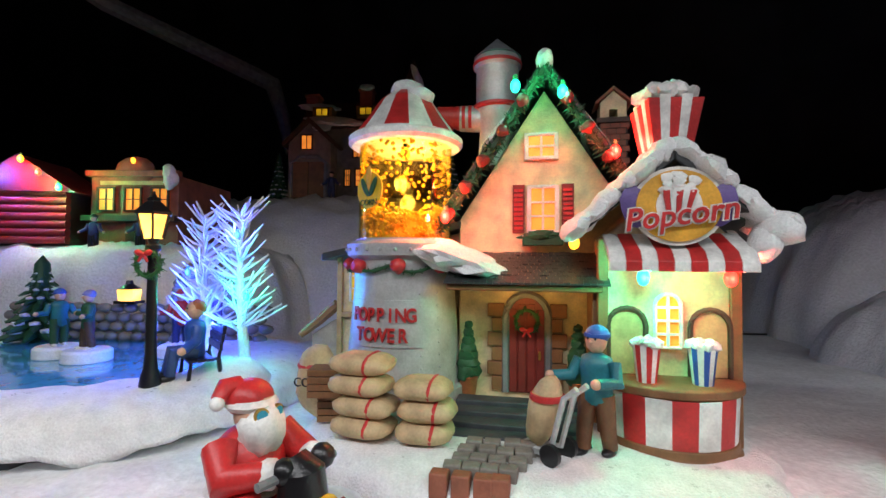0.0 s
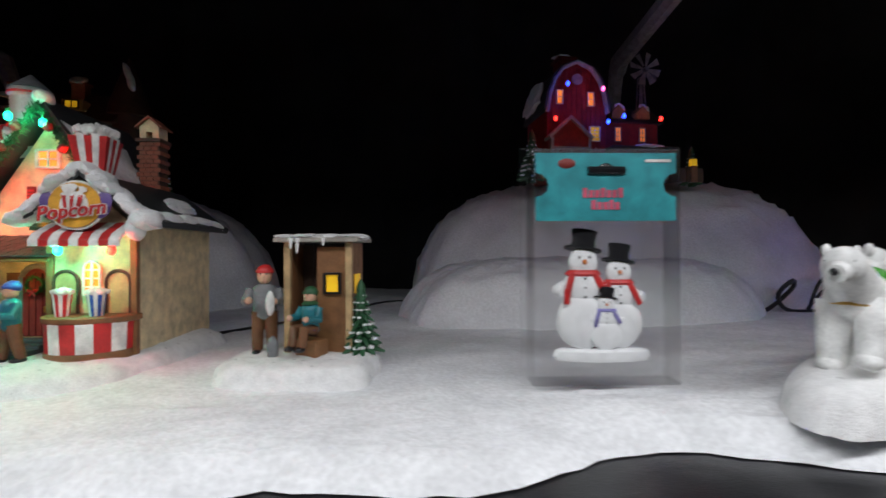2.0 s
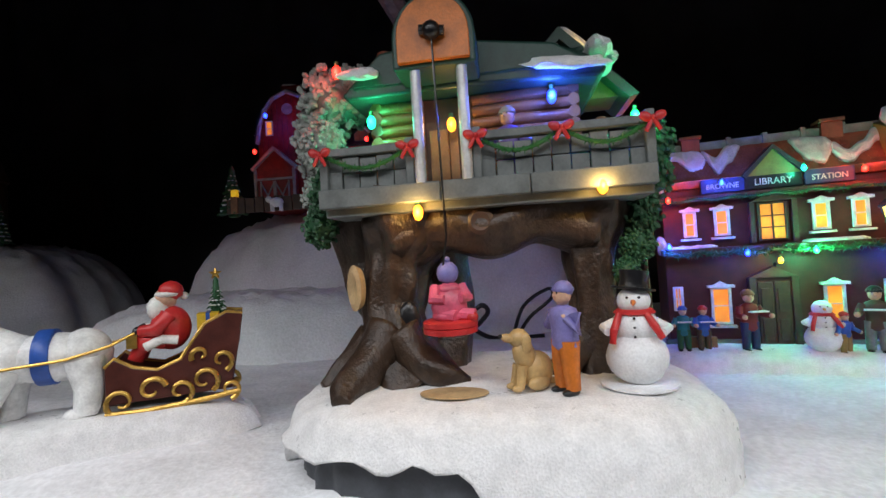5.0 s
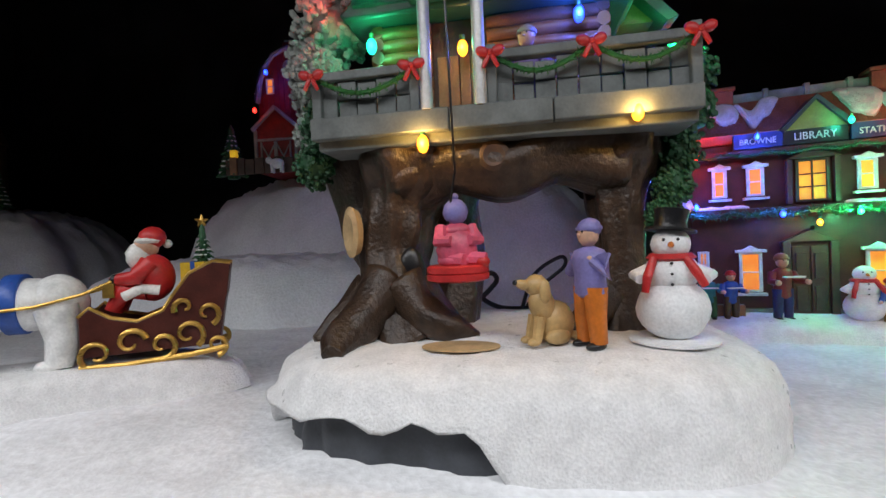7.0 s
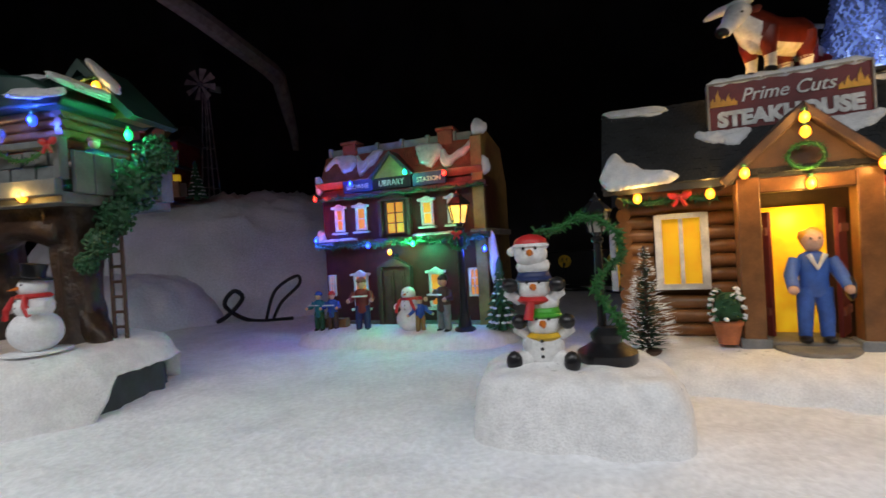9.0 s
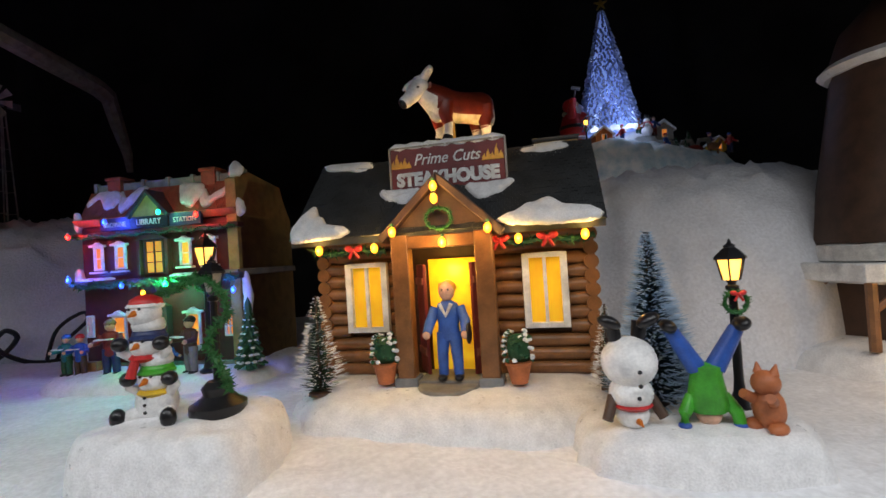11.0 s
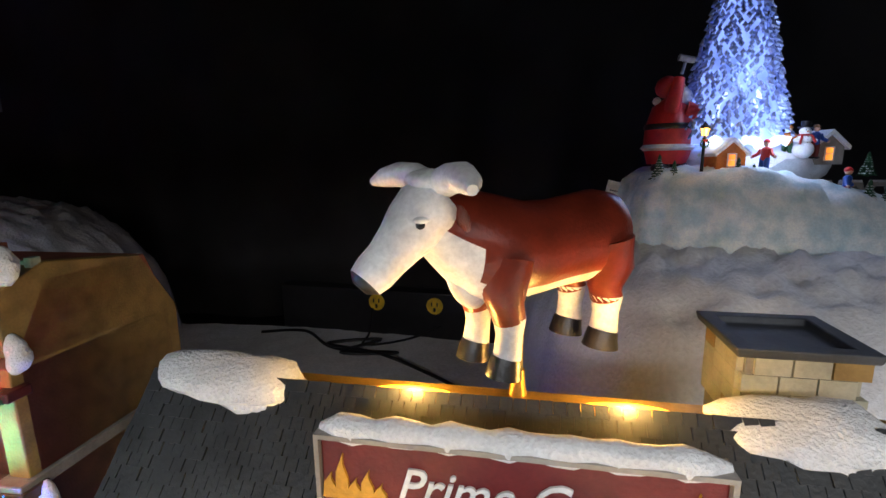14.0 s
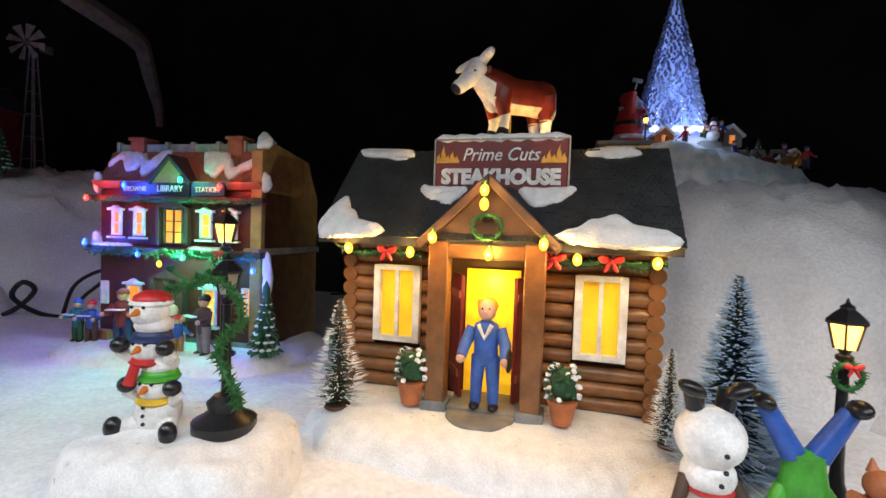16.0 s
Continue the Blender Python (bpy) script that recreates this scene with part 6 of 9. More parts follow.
# ---- steakhouse ----
def loft(bm, secs, seg=24, pick=None):
    """A body through rounds given as centre, half width and half height, across x and z; pick() gives a face its material."""
    rings = []
    for i, (x, y, z, ry, rz, lean) in enumerate(secs):
        d = Vector((math.sin(radians(lean)), 0, math.cos(radians(lean))))
        rings.append([bm.verts.new(Vector((x, y, z)) + Vector((0, 1, 0)) * ry * math.sin(2 * math.pi * j / seg) - d * rz * math.cos(2 * math.pi * j / seg)) for j in range(seg)])
    fs = []
    for i, (p, q) in enumerate(zip(rings, rings[1:])):
        for j in range(seg):
            f = bm.faces.new((p[j], p[(j + 1) % seg], q[(j + 1) % seg], q[j]))
            f.material_index = pick(i, min(j, seg - 1 - j) / seg) if pick else 0
            fs.append(f)
    for ring, i in ((rings[0][::-1], 0), (rings[-1], len(rings) - 2)):
        f = bm.faces.new(ring)
        f.material_index = pick(i, 0.3) if pick else 0
        fs.append(f)
    bmesh.ops.recalc_face_normals(bm, faces=fs)


def cow():
    m = at(1.7535, -0.048, -25.5) @ pose(0.0205, 0.046, 0.2500, 0, 0, 222) @ Matrix.Scale(0.87, 4) @ pose(-0.004, 0, 0)
    bm = bmesh.new()
    # x runs to the head; 0 brown, 1 white, 2 black, 3 ear
    body = [(-0.049, 0.050, 0.003, 0.004), (-0.048, 0.0485, 0.010, 0.012), (-0.043, 0.047, 0.0150, 0.0175), (-0.034, 0.0465, 0.0172, 0.0195), (-0.023, 0.0460, 0.0166, 0.0185), (-0.010, 0.0450, 0.0162, 0.0180),
            (0.003, 0.0445, 0.0168, 0.0185), (0.014, 0.0455, 0.0172, 0.0200), (0.023, 0.0470, 0.0165, 0.0205), (0.031, 0.0495, 0.0142, 0.0190), (0.038, 0.0530, 0.0118, 0.0155), (0.044, 0.0565, 0.0100, 0.0125), (0.049, 0.0590, 0.0080, 0.0095)]
    loft(bm, [(x, 0, z, ry, rz, 0) for x, z, ry, rz in body], 28, lambda i, f: 1 if (f < 0.12 and i > 2) or (f < 0.22 and i > 8) else 0)
    ball(bm, 0.029, 0, 0.036, 0.0075, 0.0062, 0.0125, 1, 3, rot=(0, 24, 0))
    head = [(0.0395, 0.0660, 0.0060, 0.0060), (0.0415, 0.0650, 0.0112, 0.0098), (0.0455, 0.0615, 0.0122, 0.0112), (0.0505, 0.0570, 0.0108, 0.0102), (0.0555, 0.0520, 0.0084, 0.0084), (0.0605, 0.0470, 0.0072, 0.0072), (0.0645, 0.0435, 0.0076, 0.0070), (0.0680, 0.0405, 0.0070, 0.0058), (0.0698, 0.0390, 0.0035, 0.0030)]
    loft(bm, [(x, 0, z, ry, rz, 42) for x, z, ry, rz in head], 22, lambda i, f: 2 if i >= 7 else 1)
    ball(bm, 0.0440, 0, 0.0715, 0.0075, 0.0095, 0.0045, 1, 3, 0.2, 160)
    for sg in (-1, 1):
        tube(bm, [(0.0425, sg * 0.004, 0.0705), (0.043, sg * 0.012, 0.0728), (0.0445, sg * 0.021, 0.0735), (0.0475, sg * 0.029, 0.0722), (0.0500, sg * 0.034, 0.0705)], [0.0052, 0.0050, 0.0046, 0.0036, 0.0016], 12, 1)
        loft(bm, [(0.040, sg * 0.009, 0.0620, 0.0018, 0.0022, 0), (0.0400, sg * 0.0130, 0.0610, 0.0028, 0.0036, 0), (0.0410, sg * 0.0175, 0.0598, 0.0024, 0.0034, 0), (0.0425, sg * 0.0215, 0.0585, 0.0008, 0.0012, 0)], 10, lambda i, f: 0)
        ball(bm, 0.0525, sg * 0.0096, 0.0588, 0.0019, 0.0012, 0.0016, 2, 2)
        ball(bm, 0.0520, sg * 0.0092, 0.0602, 0.0030, 0.0022, 0.0014, 1, 2)
        for x, top, th, k in ((-0.034, 0.046, 0.0115, -1), (0.018, 0.044, 0.0105, 1)):
            tube(bm, [(x, sg * 0.0085, top), (x + 0.002 * k, sg * 0.0095, 0.034), (x + 0.0005, sg * 0.0098, 0.0265), (x - 0.001, sg * 0.0098, 0.0215)], [th, th * 0.86, th * 0.62, th * 0.58], 16, 0)
            tube(bm, [(x - 0.001, sg * 0.0098, 0.0225), (x - 0.001, sg * 0.0098, 0.0150), (x, sg * 0.0099, 0.0068)], [th * 0.59, th * 0.47, th * 0.52], 16, 1)
            tube(bm, [(x, sg * 0.0099, 0.0072), (x + 0.001, sg * 0.0099, 0.0035), (x + 0.0015, sg * 0.0099, 0.0)], [th * 0.54, th * 0.60, th * 0.66], 16, 2)
    tube(bm, [(-0.046, 0, 0.0610), (-0.0515, 0, 0.0590), (-0.0530, 0, 0.0480), (-0.0515, 0, 0.036), (-0.051, 0, 0.028)], [0.0030, 0.0026, 0.0024, 0.0040, 0.0020], 10, 1)
    return solid("steer_figurine", bm, ["cowred", "polar", "black", "ochre"], m, "glossy red and white steer turning on a rooftop pole", "figurine", sharp=60)


def steakhouse():
    m = at(1.7535, -0.048, -25.5)
    h = thing("steakhouse", m, "miniature log steakhouse with a lit porch and dark shingle roof", "miniature house")
    bm = bmesh.new()
    snow_base(bm, 0.150, 0.118, 0.031, 6.4, 4.0, 9, 0.05, rows=14, seg=100)
    bm.transform(Matrix.Translation((0.016, 0.020, 0)))
    part("snow_base", bm, "snow", h, "white glittering snow base")
    # log walls
    bm = bmesh.new()
    box(bm, 0.0165, 0.062, 0.03, 0.240, 0.112, 0.125)
    part("wall_core", bm, "darkbrown", h)
    for k in range(11):
        z = 0.036 + k * 0.0118
        inwin = 0.066 < z < 0.142
        spans = [(-0.109, -0.083), (-0.041, -0.022), (0.058, 0.081), (0.121, 0.143)] if inwin else [(-0.109, -0.022), (0.058, 0.143)]
        if z > 0.145:
            spans = [(-0.109, 0.143)]
        for x0, x1 in spans:
            bm = bmesh.new()
            tube(bm, [(x0, 0.002, z), (x0 * 0.6 + x1 * 0.4, 0.0012, z + 0.0005), (x1, 0.002, z)], [0.0054, 0.0063, 0.0054], 12)
            part("log", bm, "log", h)
        for x in (-0.106, 0.140):
            bm = bmesh.new()
            tube(bm, [(x, -0.006, z - 0.004), (x, 0.06, z - 0.004), (x, 0.124, z - 0.004)], 0.0062, 12)
            part("log", bm, "log", h)
    for x0, x1 in ((-0.079, -0.044), (0.085, 0.117)):
        lattice("w", h, x0, x1, 0.076, 0.132, -0.004, 2, 1, "winyellow", "white", 0.0042, 0.006)
    win = lattice("w", h, -0.020, 0.020, 0.070, 0.128, -0.004, 2, 1, "winyellow", "white", 0.0042, 0.006)
    win.matrix_basis = pose(-0.1105, 0.060, 0, 0, 0, -90)
    # roof slopes
    bm = bmesh.new()
    prof = [(-0.036, 0.160), (0.043, 0.2345), (0.135, 0.160), (0.135, 0.154), (0.043, 0.227), (-0.036, 0.154)]
    poly(bm, prof, -0.150, 0.120, m=pose(0, 0, 0, 0, 0, 90) @ Matrix.Diagonal((1, 1, 1, 1)))
    part("roof_deck", bm, "slate", h, "dark roof boards")
    sl = math.hypot(0.079, 0.0745)
    ang = math.degrees(math.atan2(0.0745, 0.079))
    shingles("roof_shingles", h, pose(0.015, -0.037, 0.1595, ang, 0, 0), 0.272, sl, 62, 25, "slate", 0.0013, 21)
    for sg in (-1, 1):
        bm = bmesh.new()
        poly(bm, [(-0.004, 0.155), (0.043, 0.2285), (0.112, 0.155)], -0.002, 0.002, m=pose(0.0165 + sg * 0.118, 0, 0, 0, 0, 90))
        part("gable_wall", bm, "darkbrown", h)
    bm = bmesh.new()
    box(bm, 0.015, 0.0435, 0.2325, 0.268, 0.007, 0.0042)
    part("ridge_trim", bm, "gold", h, "gilded ridge trim")
    for x, y, z, rx, ry, rz, rot, sd in ((-0.084, 0.039, 0.2355, 0.036, 0.013, 0.0065, (18, 3, 0), 1), (0.112, 0.039, 0.2345, 0.030, 0.013, 0.0060, (22, -2, 0), 2)):
        snow_patch(h, x, y, z, rx, ry, rz, rot, sd)
    roof = pose(0.015, -0.037, 0.1595, ang, 0, 0) @ pose(0, 0, 0.0022)
    drift(h, roof, -0.1375, -0.078, [0.026, 0.048, 0.030, 0.016, 0.012, 0.009], [-0.004, -0.006, -0.005, -0.004, -0.003, 0.000], 0.006, 7)
    drift(h, roof, 0.050, 0.134, [0.006, 0.011, 0.024, 0.030, 0.018, 0.014, 0.010], [0.002, -0.002, -0.004, -0.005, -0.005, -0.005, -0.004], 0.006, 8)
    drift(h, roof, -0.062, -0.020, [0.062, 0.060, 0.060, 0.060], [0.050, 0.042, 0.036, 0.050], 0.005, 9)
    drift(h, roof, 0.020, 0.066, [0.060, 0.060, 0.060, 0.062], [0.048, 0.034, 0.040, 0.052], 0.005, 10)
    # chimney of pale blocks
    ch = new("chimney")
    ch.parent = h
    ch.location = (0.001, 0.003, -0.009)
    for k in range(4):
        for i in range(3):
            for (dx, dy, w, d) in ((-0.0125 + i * 0.0125 + (0.003 if k % 2 else -0.001), -0.0165, 0.0118, 0.004), (-0.0185, -0.0105 + i * 0.0105, 0.004, 0.0098), (0.0185, -0.0105 + i * 0.0105, 0.004, 0.0098)):
                bm = bmesh.new()
                box(bm, 0.119 + dx, 0.081 + dy, 0.2285 + k * 0.0070, w, d, 0.0068)
                part("block", bm, "ochre" if (k + i) % 5 == 0 else "paleblock", ch, bevel=0)
    bm = bmesh.new()
    box(bm, 0.119, 0.081, 0.212, 0.036, 0.034, 0.045)
    part("chimney_core", bm, "stone", ch)
    bm = bmesh.new()
    q = 2 ** 0.5
    rev(bm, [(0.020 * q, 0.2562), (0.0225 * q, 0.2568), (0.0235 * q, 0.2604), (0.0170 * q, 0.2606), (0.0165 * q, 0.2575)], seg=4, m=Matrix.Translation((0.119, 0.081, 0)) @ Matrix.Diagonal((1, 0.92, 1, 1)) @ pose(0, 0, 0, 0, 0, 45))
    part("chimney_cap", bm, "rock", ch, bevel=0.0006)
    # porch
    pr = new("porch")
    pr.parent = h
    for x in (-0.018, 0.0535):
        bm = bmesh.new()
        box(bm, x, -0.032, 0.036, 0.015, 0.015, 0.122)
        part("porch_post", bm, "log", pr, "brown timber post", 0.001)
        bm = bmesh.new()
        box(bm, x, -0.032, 0.022, 0.020, 0.020, 0.0155)
        part("post_foot", bm, "grey", pr, bevel=0.001)
    bm = bmesh.new()
    box(bm, 0.018, -0.032, 0.146, 0.064, 0.012, 0.011)
    part("porch_beam", bm, "log", pr, bevel=0.001)
    bm = bmesh.new()
    poly(bm, [(-0.026, 0.158), (0.062, 0.158), (0.018, 0.201)], -0.034, 0.03)
    part("porch_gable", bm, "darkbrown", pr, bevel=0.0006)
    for sg in (-1, 1):
        bm = bmesh.new()
        poly(bm, [(0.018, 0.200), (0.018, 0.209), (0.018 + sg * 0.054, 0.158), (0.018 + sg * 0.050, 0.152)], -0.042, 0.03)
        part("porch_roof", bm, "darkbrown", pr, bevel=0.001)
    garland(pr, [(0.018 + 0.011 * math.cos(a), -0.040, 0.170 + 0.009 * math.sin(a)) for a in [2 * math.pi * i / 14 for i in range(15)]], 0.003, "wreath", 160, "wreath")
    bm = bmesh.new()
    box(bm, 0.018, 0.004, 0.034, 0.044, 0.003, 0.102)
    part("doorway", bm, "dooryellow", pr, "bright yellow lit doorway")
    for x, w, yaw in ((-0.012, 0.026, -62), (0.049, 0.026, 62)):
        dr = new("door_leaf")
        dr.parent = pr
        bm = bmesh.new()
        box(bm, 0, 0, 0, w, 0.003, 0.096)
        part("panel", bm, "darkred", dr, "red-brown door", 0.0005)
        for z in (0.016, 0.078):
            bm = bmesh.new()
            box(bm, 0, -0.002, z, w * 0.96, 0.002, 0.006)
            part("ledge", bm, "brick", dr, bevel=0.0004)
        dr.matrix_basis = pose(x + (0.004 if x < 0 else -0.004), -0.010, 0.036, 0, 0, yaw)
    bm = bmesh.new()
    box(bm, 0.018, -0.020, 0.020, 0.052, 0.040, 0.0155)
    rev(bm, [(0.024, 0.020), (0.0255, 0.032), (0.024, 0.0335)], 0.018, -0.040, 28, 0, None, 180, 360)
    part("porch_floor", bm, "stone", pr, "flagstone porch", 0.001)
    rnd = random.Random(2)
    for k in range(2):
        for i in range(8):
            a = radians(190 + i * 22.5 + k * 8)
            bm = bmesh.new()
            ball(bm, 0.018 + 0.0258 * math.cos(a), -0.040 + 0.0258 * math.sin(a), 0.0195 + k * 0.0068 + rnd.uniform(-0.0004, 0.0004), 0.0047, 0.0047, 0.0032, 0, 2, 0.2, 300)
            part("fieldstone", bm, "ochre", pr)
    # string lights, garland, sign
    garland(h, [(-0.105 + 0.248 * i / 36, -0.024, 0.150 - 0.004 * abs(math.sin(i * 0.5))) for i in range(37) if not 10 < i < 26][:11], 0.005, "green", 160)
    garland(h, [(0.062 + 0.08 * i / 12, -0.024, 0.150 - 0.004 * abs(math.sin(i * 0.5))) for i in range(13)], 0.005, "green", 160)
    for x in (-0.063, 0.066, 0.105):
        bow(h, x, -0.030, 0.149, 0.006)
    for x, y, z, w in ((-0.094, -0.034, 0.150, 0.02), (-0.042, -0.034, 0.149, 0.012), (-0.021, -0.046, 0.161, 0.02), (0.0165, -0.046, 0.196, 0.016), (0.0165, -0.046, 0.186, 0.0), (0.020, -0.040, 0.150, 0.03), (0.059, -0.046, 0.159, 0.02), (0.082, -0.034, 0.149, 0.012), (0.134, -0.034, 0.149, 0.02)):
        led(h, x, y, z, "warm", w, 0.0045)
    lamp_point("doorway_light", m @ Vector((0.018, -0.012, 0.125)), 0.075, (1.0, 0.66, 0.12), 0.006)
    sg = new("roof_sign")
    sg.parent = h
    sg.location = (0, 0.0085, 0)
    bm = bmesh.new()
    box(bm, 0.0195, -0.0035, 0.201, 0.107, 0.006, 0.0405)
    part("sign_board", bm, "signred", sg, "dark red sign board", 0.0008)
    bm = bmesh.new()
    for dx, dz, w, hh in ((0, -0.0012, 0.110, 0.0014), (0, 0.0400, 0.110, 0.0014), (-0.0543, 0, 0.0014, 0.0402), (0.0543, 0, 0.0014, 0.0402)):
        box(bm, 0.0195 + dx, -0.0035, 0.201 + dz, w, 0.0085, hh)
    part("sign_frame", bm, "plankgrey", sg)
    bm = bmesh.new()
    tube(bm, [(0.0195 - 0.0545 + i * 0.00545, -0.0035, 0.2426 + 0.0004 * math.sin(i * 1.9)) for i in range(21)], [0.0012] + [0.0040 + 0.0006 * math.sin(i * 2.3) for i in range(19)] + [0.0012], 12)
    part("sign_snow", bm, "snow", sg)
    letters("sign_script", "Prime Cuts", 0.0148, 0.0195, -0.0072, 0.2245, "white", sg, 0.0004, 0.32, 0.92, 0.0001)
    letters("sign_word", "STEAKHOUSE", 0.0162, 0.0195, -0.0072, 0.2060, "white", sg, 0.0004, 0, 0.97, 0.0010)
    for cx in (-0.0235, 0.0625):
        for i in range(5):
            bm = bmesh.new()
            hh = (0.008, 0.0145, 0.007, 0.010, 0.006)[i if cx < 0 else 4 - i]
            x = cx - 0.008 + i * 0.0038
            poly(bm, [(x - 0.0022, 0.2225), (x + 0.0022, 0.2225), (x + 0.0019, 0.2225 + hh * 0.45), (x + 0.0005, 0.2225 + hh * 0.75), (x + 0.0006, 0.2225 + hh), (x - 0.0016, 0.2225 + hh * 0.6)], -0.0074, -0.0062)
            part("flame", bm, "flame", sg)
    for x in (-0.016, 0.056):
        bm = bmesh.new()
        ball(bm, x, 0.0388, 0.2364, 0.0165, 0.0030, 0.0028)
        part("ridge_light", bm, "ledwarm", h, "glowing amber strip in the ridge")
        lamp_point("warm_bulb_light", m @ Vector((x, 0.037, 0.2430)), 0.08, LED["warm"], 0.004)
    bm = bmesh.new()
    rev(bm, [(0.0016, 0.232), (0.0016, 0.286)], 0.0205, 0.0450, 10)
    rev(bm, [(0.0034, 0.236), (0.0028, 0.240), (0.0022, 0.246)], 0.0205, 0.0450, 14)
    part("turning_pole", bm, "gold", h, "brass turning pole")
    cow()
    def hatted(bm, s, hip, top, hz):
        tube(bm, [(-0.06 * s, -0.105 * s, top - 0.02 * s), (0, -0.112 * s, top - 0.14 * s), (0.06 * s, -0.105 * s, top - 0.02 * s)], 0.022 * s, 6, 6)
        ball(bm, 0.22 * s, -0.10 * s, hip + 0.02 * s, 0.03 * s, 0.11 * s, 0.11 * s, 4)
    figurine("cook_figurine", m @ pose(0.020, -0.035, 0.0355, 0, 0, 0), 0.082, "shirt", "shirt", "painted man in blue overalls holding a black hat in the doorway", hair="flame", arms=((-0.1, -0.8, -0.7), (0.1, -0.8, -0.7)), extra=hatted, bulk=0.86)
    for x in (-0.030, 0.076):
        p = thing("potted_shrub", m @ pose(x - (0.006 if x < 0 else 0), -0.040, 0.034), "terracotta pot with a snowy clipped shrub by the porch", "potted plant", "porch shrubs")
        bm = bmesh.new()
        rev(bm, [(0.0068, 0), (0.0098, 0.014), (0.0106, 0.0145), (0.0106, 0.017), (0.008, 0.0172)], seg=18)
        part("pot", bm, "terracotta", p)
        a, b = bmesh.new(), bmesh.new()
        rnd = random.Random(6)
        ball(a, 0, 0, 0.027, 0.0095, 0.0095, 0.013, 0, 2, 0.3, 200)
        for i in range(70):
            z = rnd.uniform(0.017, 0.043)
            r = 0.0115 * (1 - ((z - 0.025) / 0.021) ** 2) ** 0.5 if abs(z - 0.025) < 0.021 else 0.002
            t = rnd.uniform(0, 6.28)
            ball(b if rnd.random() < 0.45 else a, r * math.cos(t), r * math.sin(t), z, 0.0022, 0.0022, 0.0014, n=1, rot=(rnd.uniform(-40, 40), rnd.uniform(-40, 40), 0))
        part("shrub", a, "green", p)
        part("snow_on_leaves", b, "snowplain", p)
    bristle_tree("bottle_brush_tree", m @ pose(-0.092, -0.050, 0.027), 0.086, 0.027, "dark bottle-brush tree with frosted tips beside the steakhouse")
    bristle_tree("bottle_brush_tree", m @ pose(0.143, -0.046, 0.030), 0.066, 0.016, "small bottle-brush tree with frosted tips by the log wall")
    return h


steakhouse()


# ---- barn on its hill ----
def barn():
    m = at(0.800, 0.580, -6, 0.252)
    h = thing("red_barn", m, "miniature red barn with a farmhouse wing and snowy arched roof", "miniature house")
    arch = [(-0.052, 0.130), (-0.046, 0.165), (-0.036, 0.193), (-0.020, 0.215), (0.009, 0.228), (0.038, 0.215), (0.054, 0.193), (0.064, 0.165), (0.070, 0.130)]
    bm = bmesh.new()
    poly(bm, [(-0.050, 0.0), (0.068, 0.0)] + arch[::-1], 0, 0.11)
    part("barn_wall", bm, "barnred", h, "dark red boards", 0.001)
    for i in range(12):
        bm = bmesh.new()
        x = -0.046 + i * 0.0098
        top = 0.13 + 0.09 * max(0, 1 - ((x - 0.009) / 0.062) ** 2) ** 0.6
        box(bm, x, -0.0008, 0.0, 0.0088, 0.0022, top - 0.003)
        part("board", bm, "barnred", h)
    bm = bmesh.new()
    tube(bm, [(x, -0.004, z + 0.001) for x, z in arch], 0.0042, 8)
    part("roof_edge", bm, "plankgrey", h, "snowy grey roof edge")
    bm = bmesh.new()
    poly(bm, [(x * 1.04, z + 0.001) for x, z in arch] + [(x * 1.12, z + 0.006) for x, z in arch[::-1]], -0.006, 0.118)
    part("roof", bm, "slate", h)
    bm = bmesh.new()
    box(bm, 0.005, 0.05, 0.228, 0.034, 0.034, 0.020)
    box(bm, 0.005, 0.05, 0.248, 0.040, 0.040, 0.006)
    part("cupola", bm, "darkred", h, bevel=0.001)
    snow_patch(h, 0.0, 0.045, 0.256, 0.018, 0.016, 0.004, (0, 0, 0), 4)
    snow_patch(h, -0.058, 0.06, 0.17, 0.006, 0.05, 0.03, (0, 12, 0), 5)
    lattice("w", h, -0.033, -0.021, 0.147, 0.172, -0.003, 1, 2, "winorange", "white", 0.0015)
    lattice("w", h, 0.030, 0.042, 0.145, 0.170, -0.003, 1, 2, "winorange", "white", 0.0015)
    lattice("w", h, 0.034, 0.054, 0.078, 0.104, -0.003, 2, 4, "winyellow", "white", 0.0015)
    bm = bmesh.new()
    rev(bm, [(0.0105, -0.002), (0.0105, 0.002)], seg=20)
    ob = part("round_window", bm, "plankgrey", h)
    ob.matrix_basis = pose(0.009, -0.003, 0.195, 90, 0, 0)
    # gabled porch with the cross-braced door
    bm = bmesh.new()
    poly(bm, [(-0.050, 0.0), (0.024, 0.0), (0.024, 0.078), (-0.013, 0.112), (-0.050, 0.078)], -0.022, 0)
    part("porch", bm, "barnred", h, bevel=0.0008)
    bm = bmesh.new()
    for sg in (-1, 1):
        poly(bm, [(-0.013, 0.112), (-0.013, 0.119), (-0.013 + sg * 0.044, 0.079), (-0.013 + sg * 0.041, 0.074)], -0.027, 0.002)
    for x in (-0.050, 0.024):
        box(bm, x, -0.023, 0, 0.005, 0.005, 0.076)
    box(bm, -0.013, -0.0235, 0.056, 0.074, 0.004, 0.004)
    part("porch_trim", bm, "plankgrey", h, "grey-white trim")
    for x in (-0.027, 0.001):
        bm = bmesh.new()
        for dx in (-0.0125, 0.0125):
            box(bm, x + dx, -0.0245, 0.002, 0.0026, 0.003, 0.052)
        tube(bm, [(x - 0.012, -0.0245, 0.004), (x + 0.012, -0.0245, 0.050)], 0.0014, 5)
        tube(bm, [(x + 0.012, -0.0245, 0.004), (x - 0.012, -0.0245, 0.050)], 0.0014, 5)
        part("door_brace", bm, "plankgrey", h)
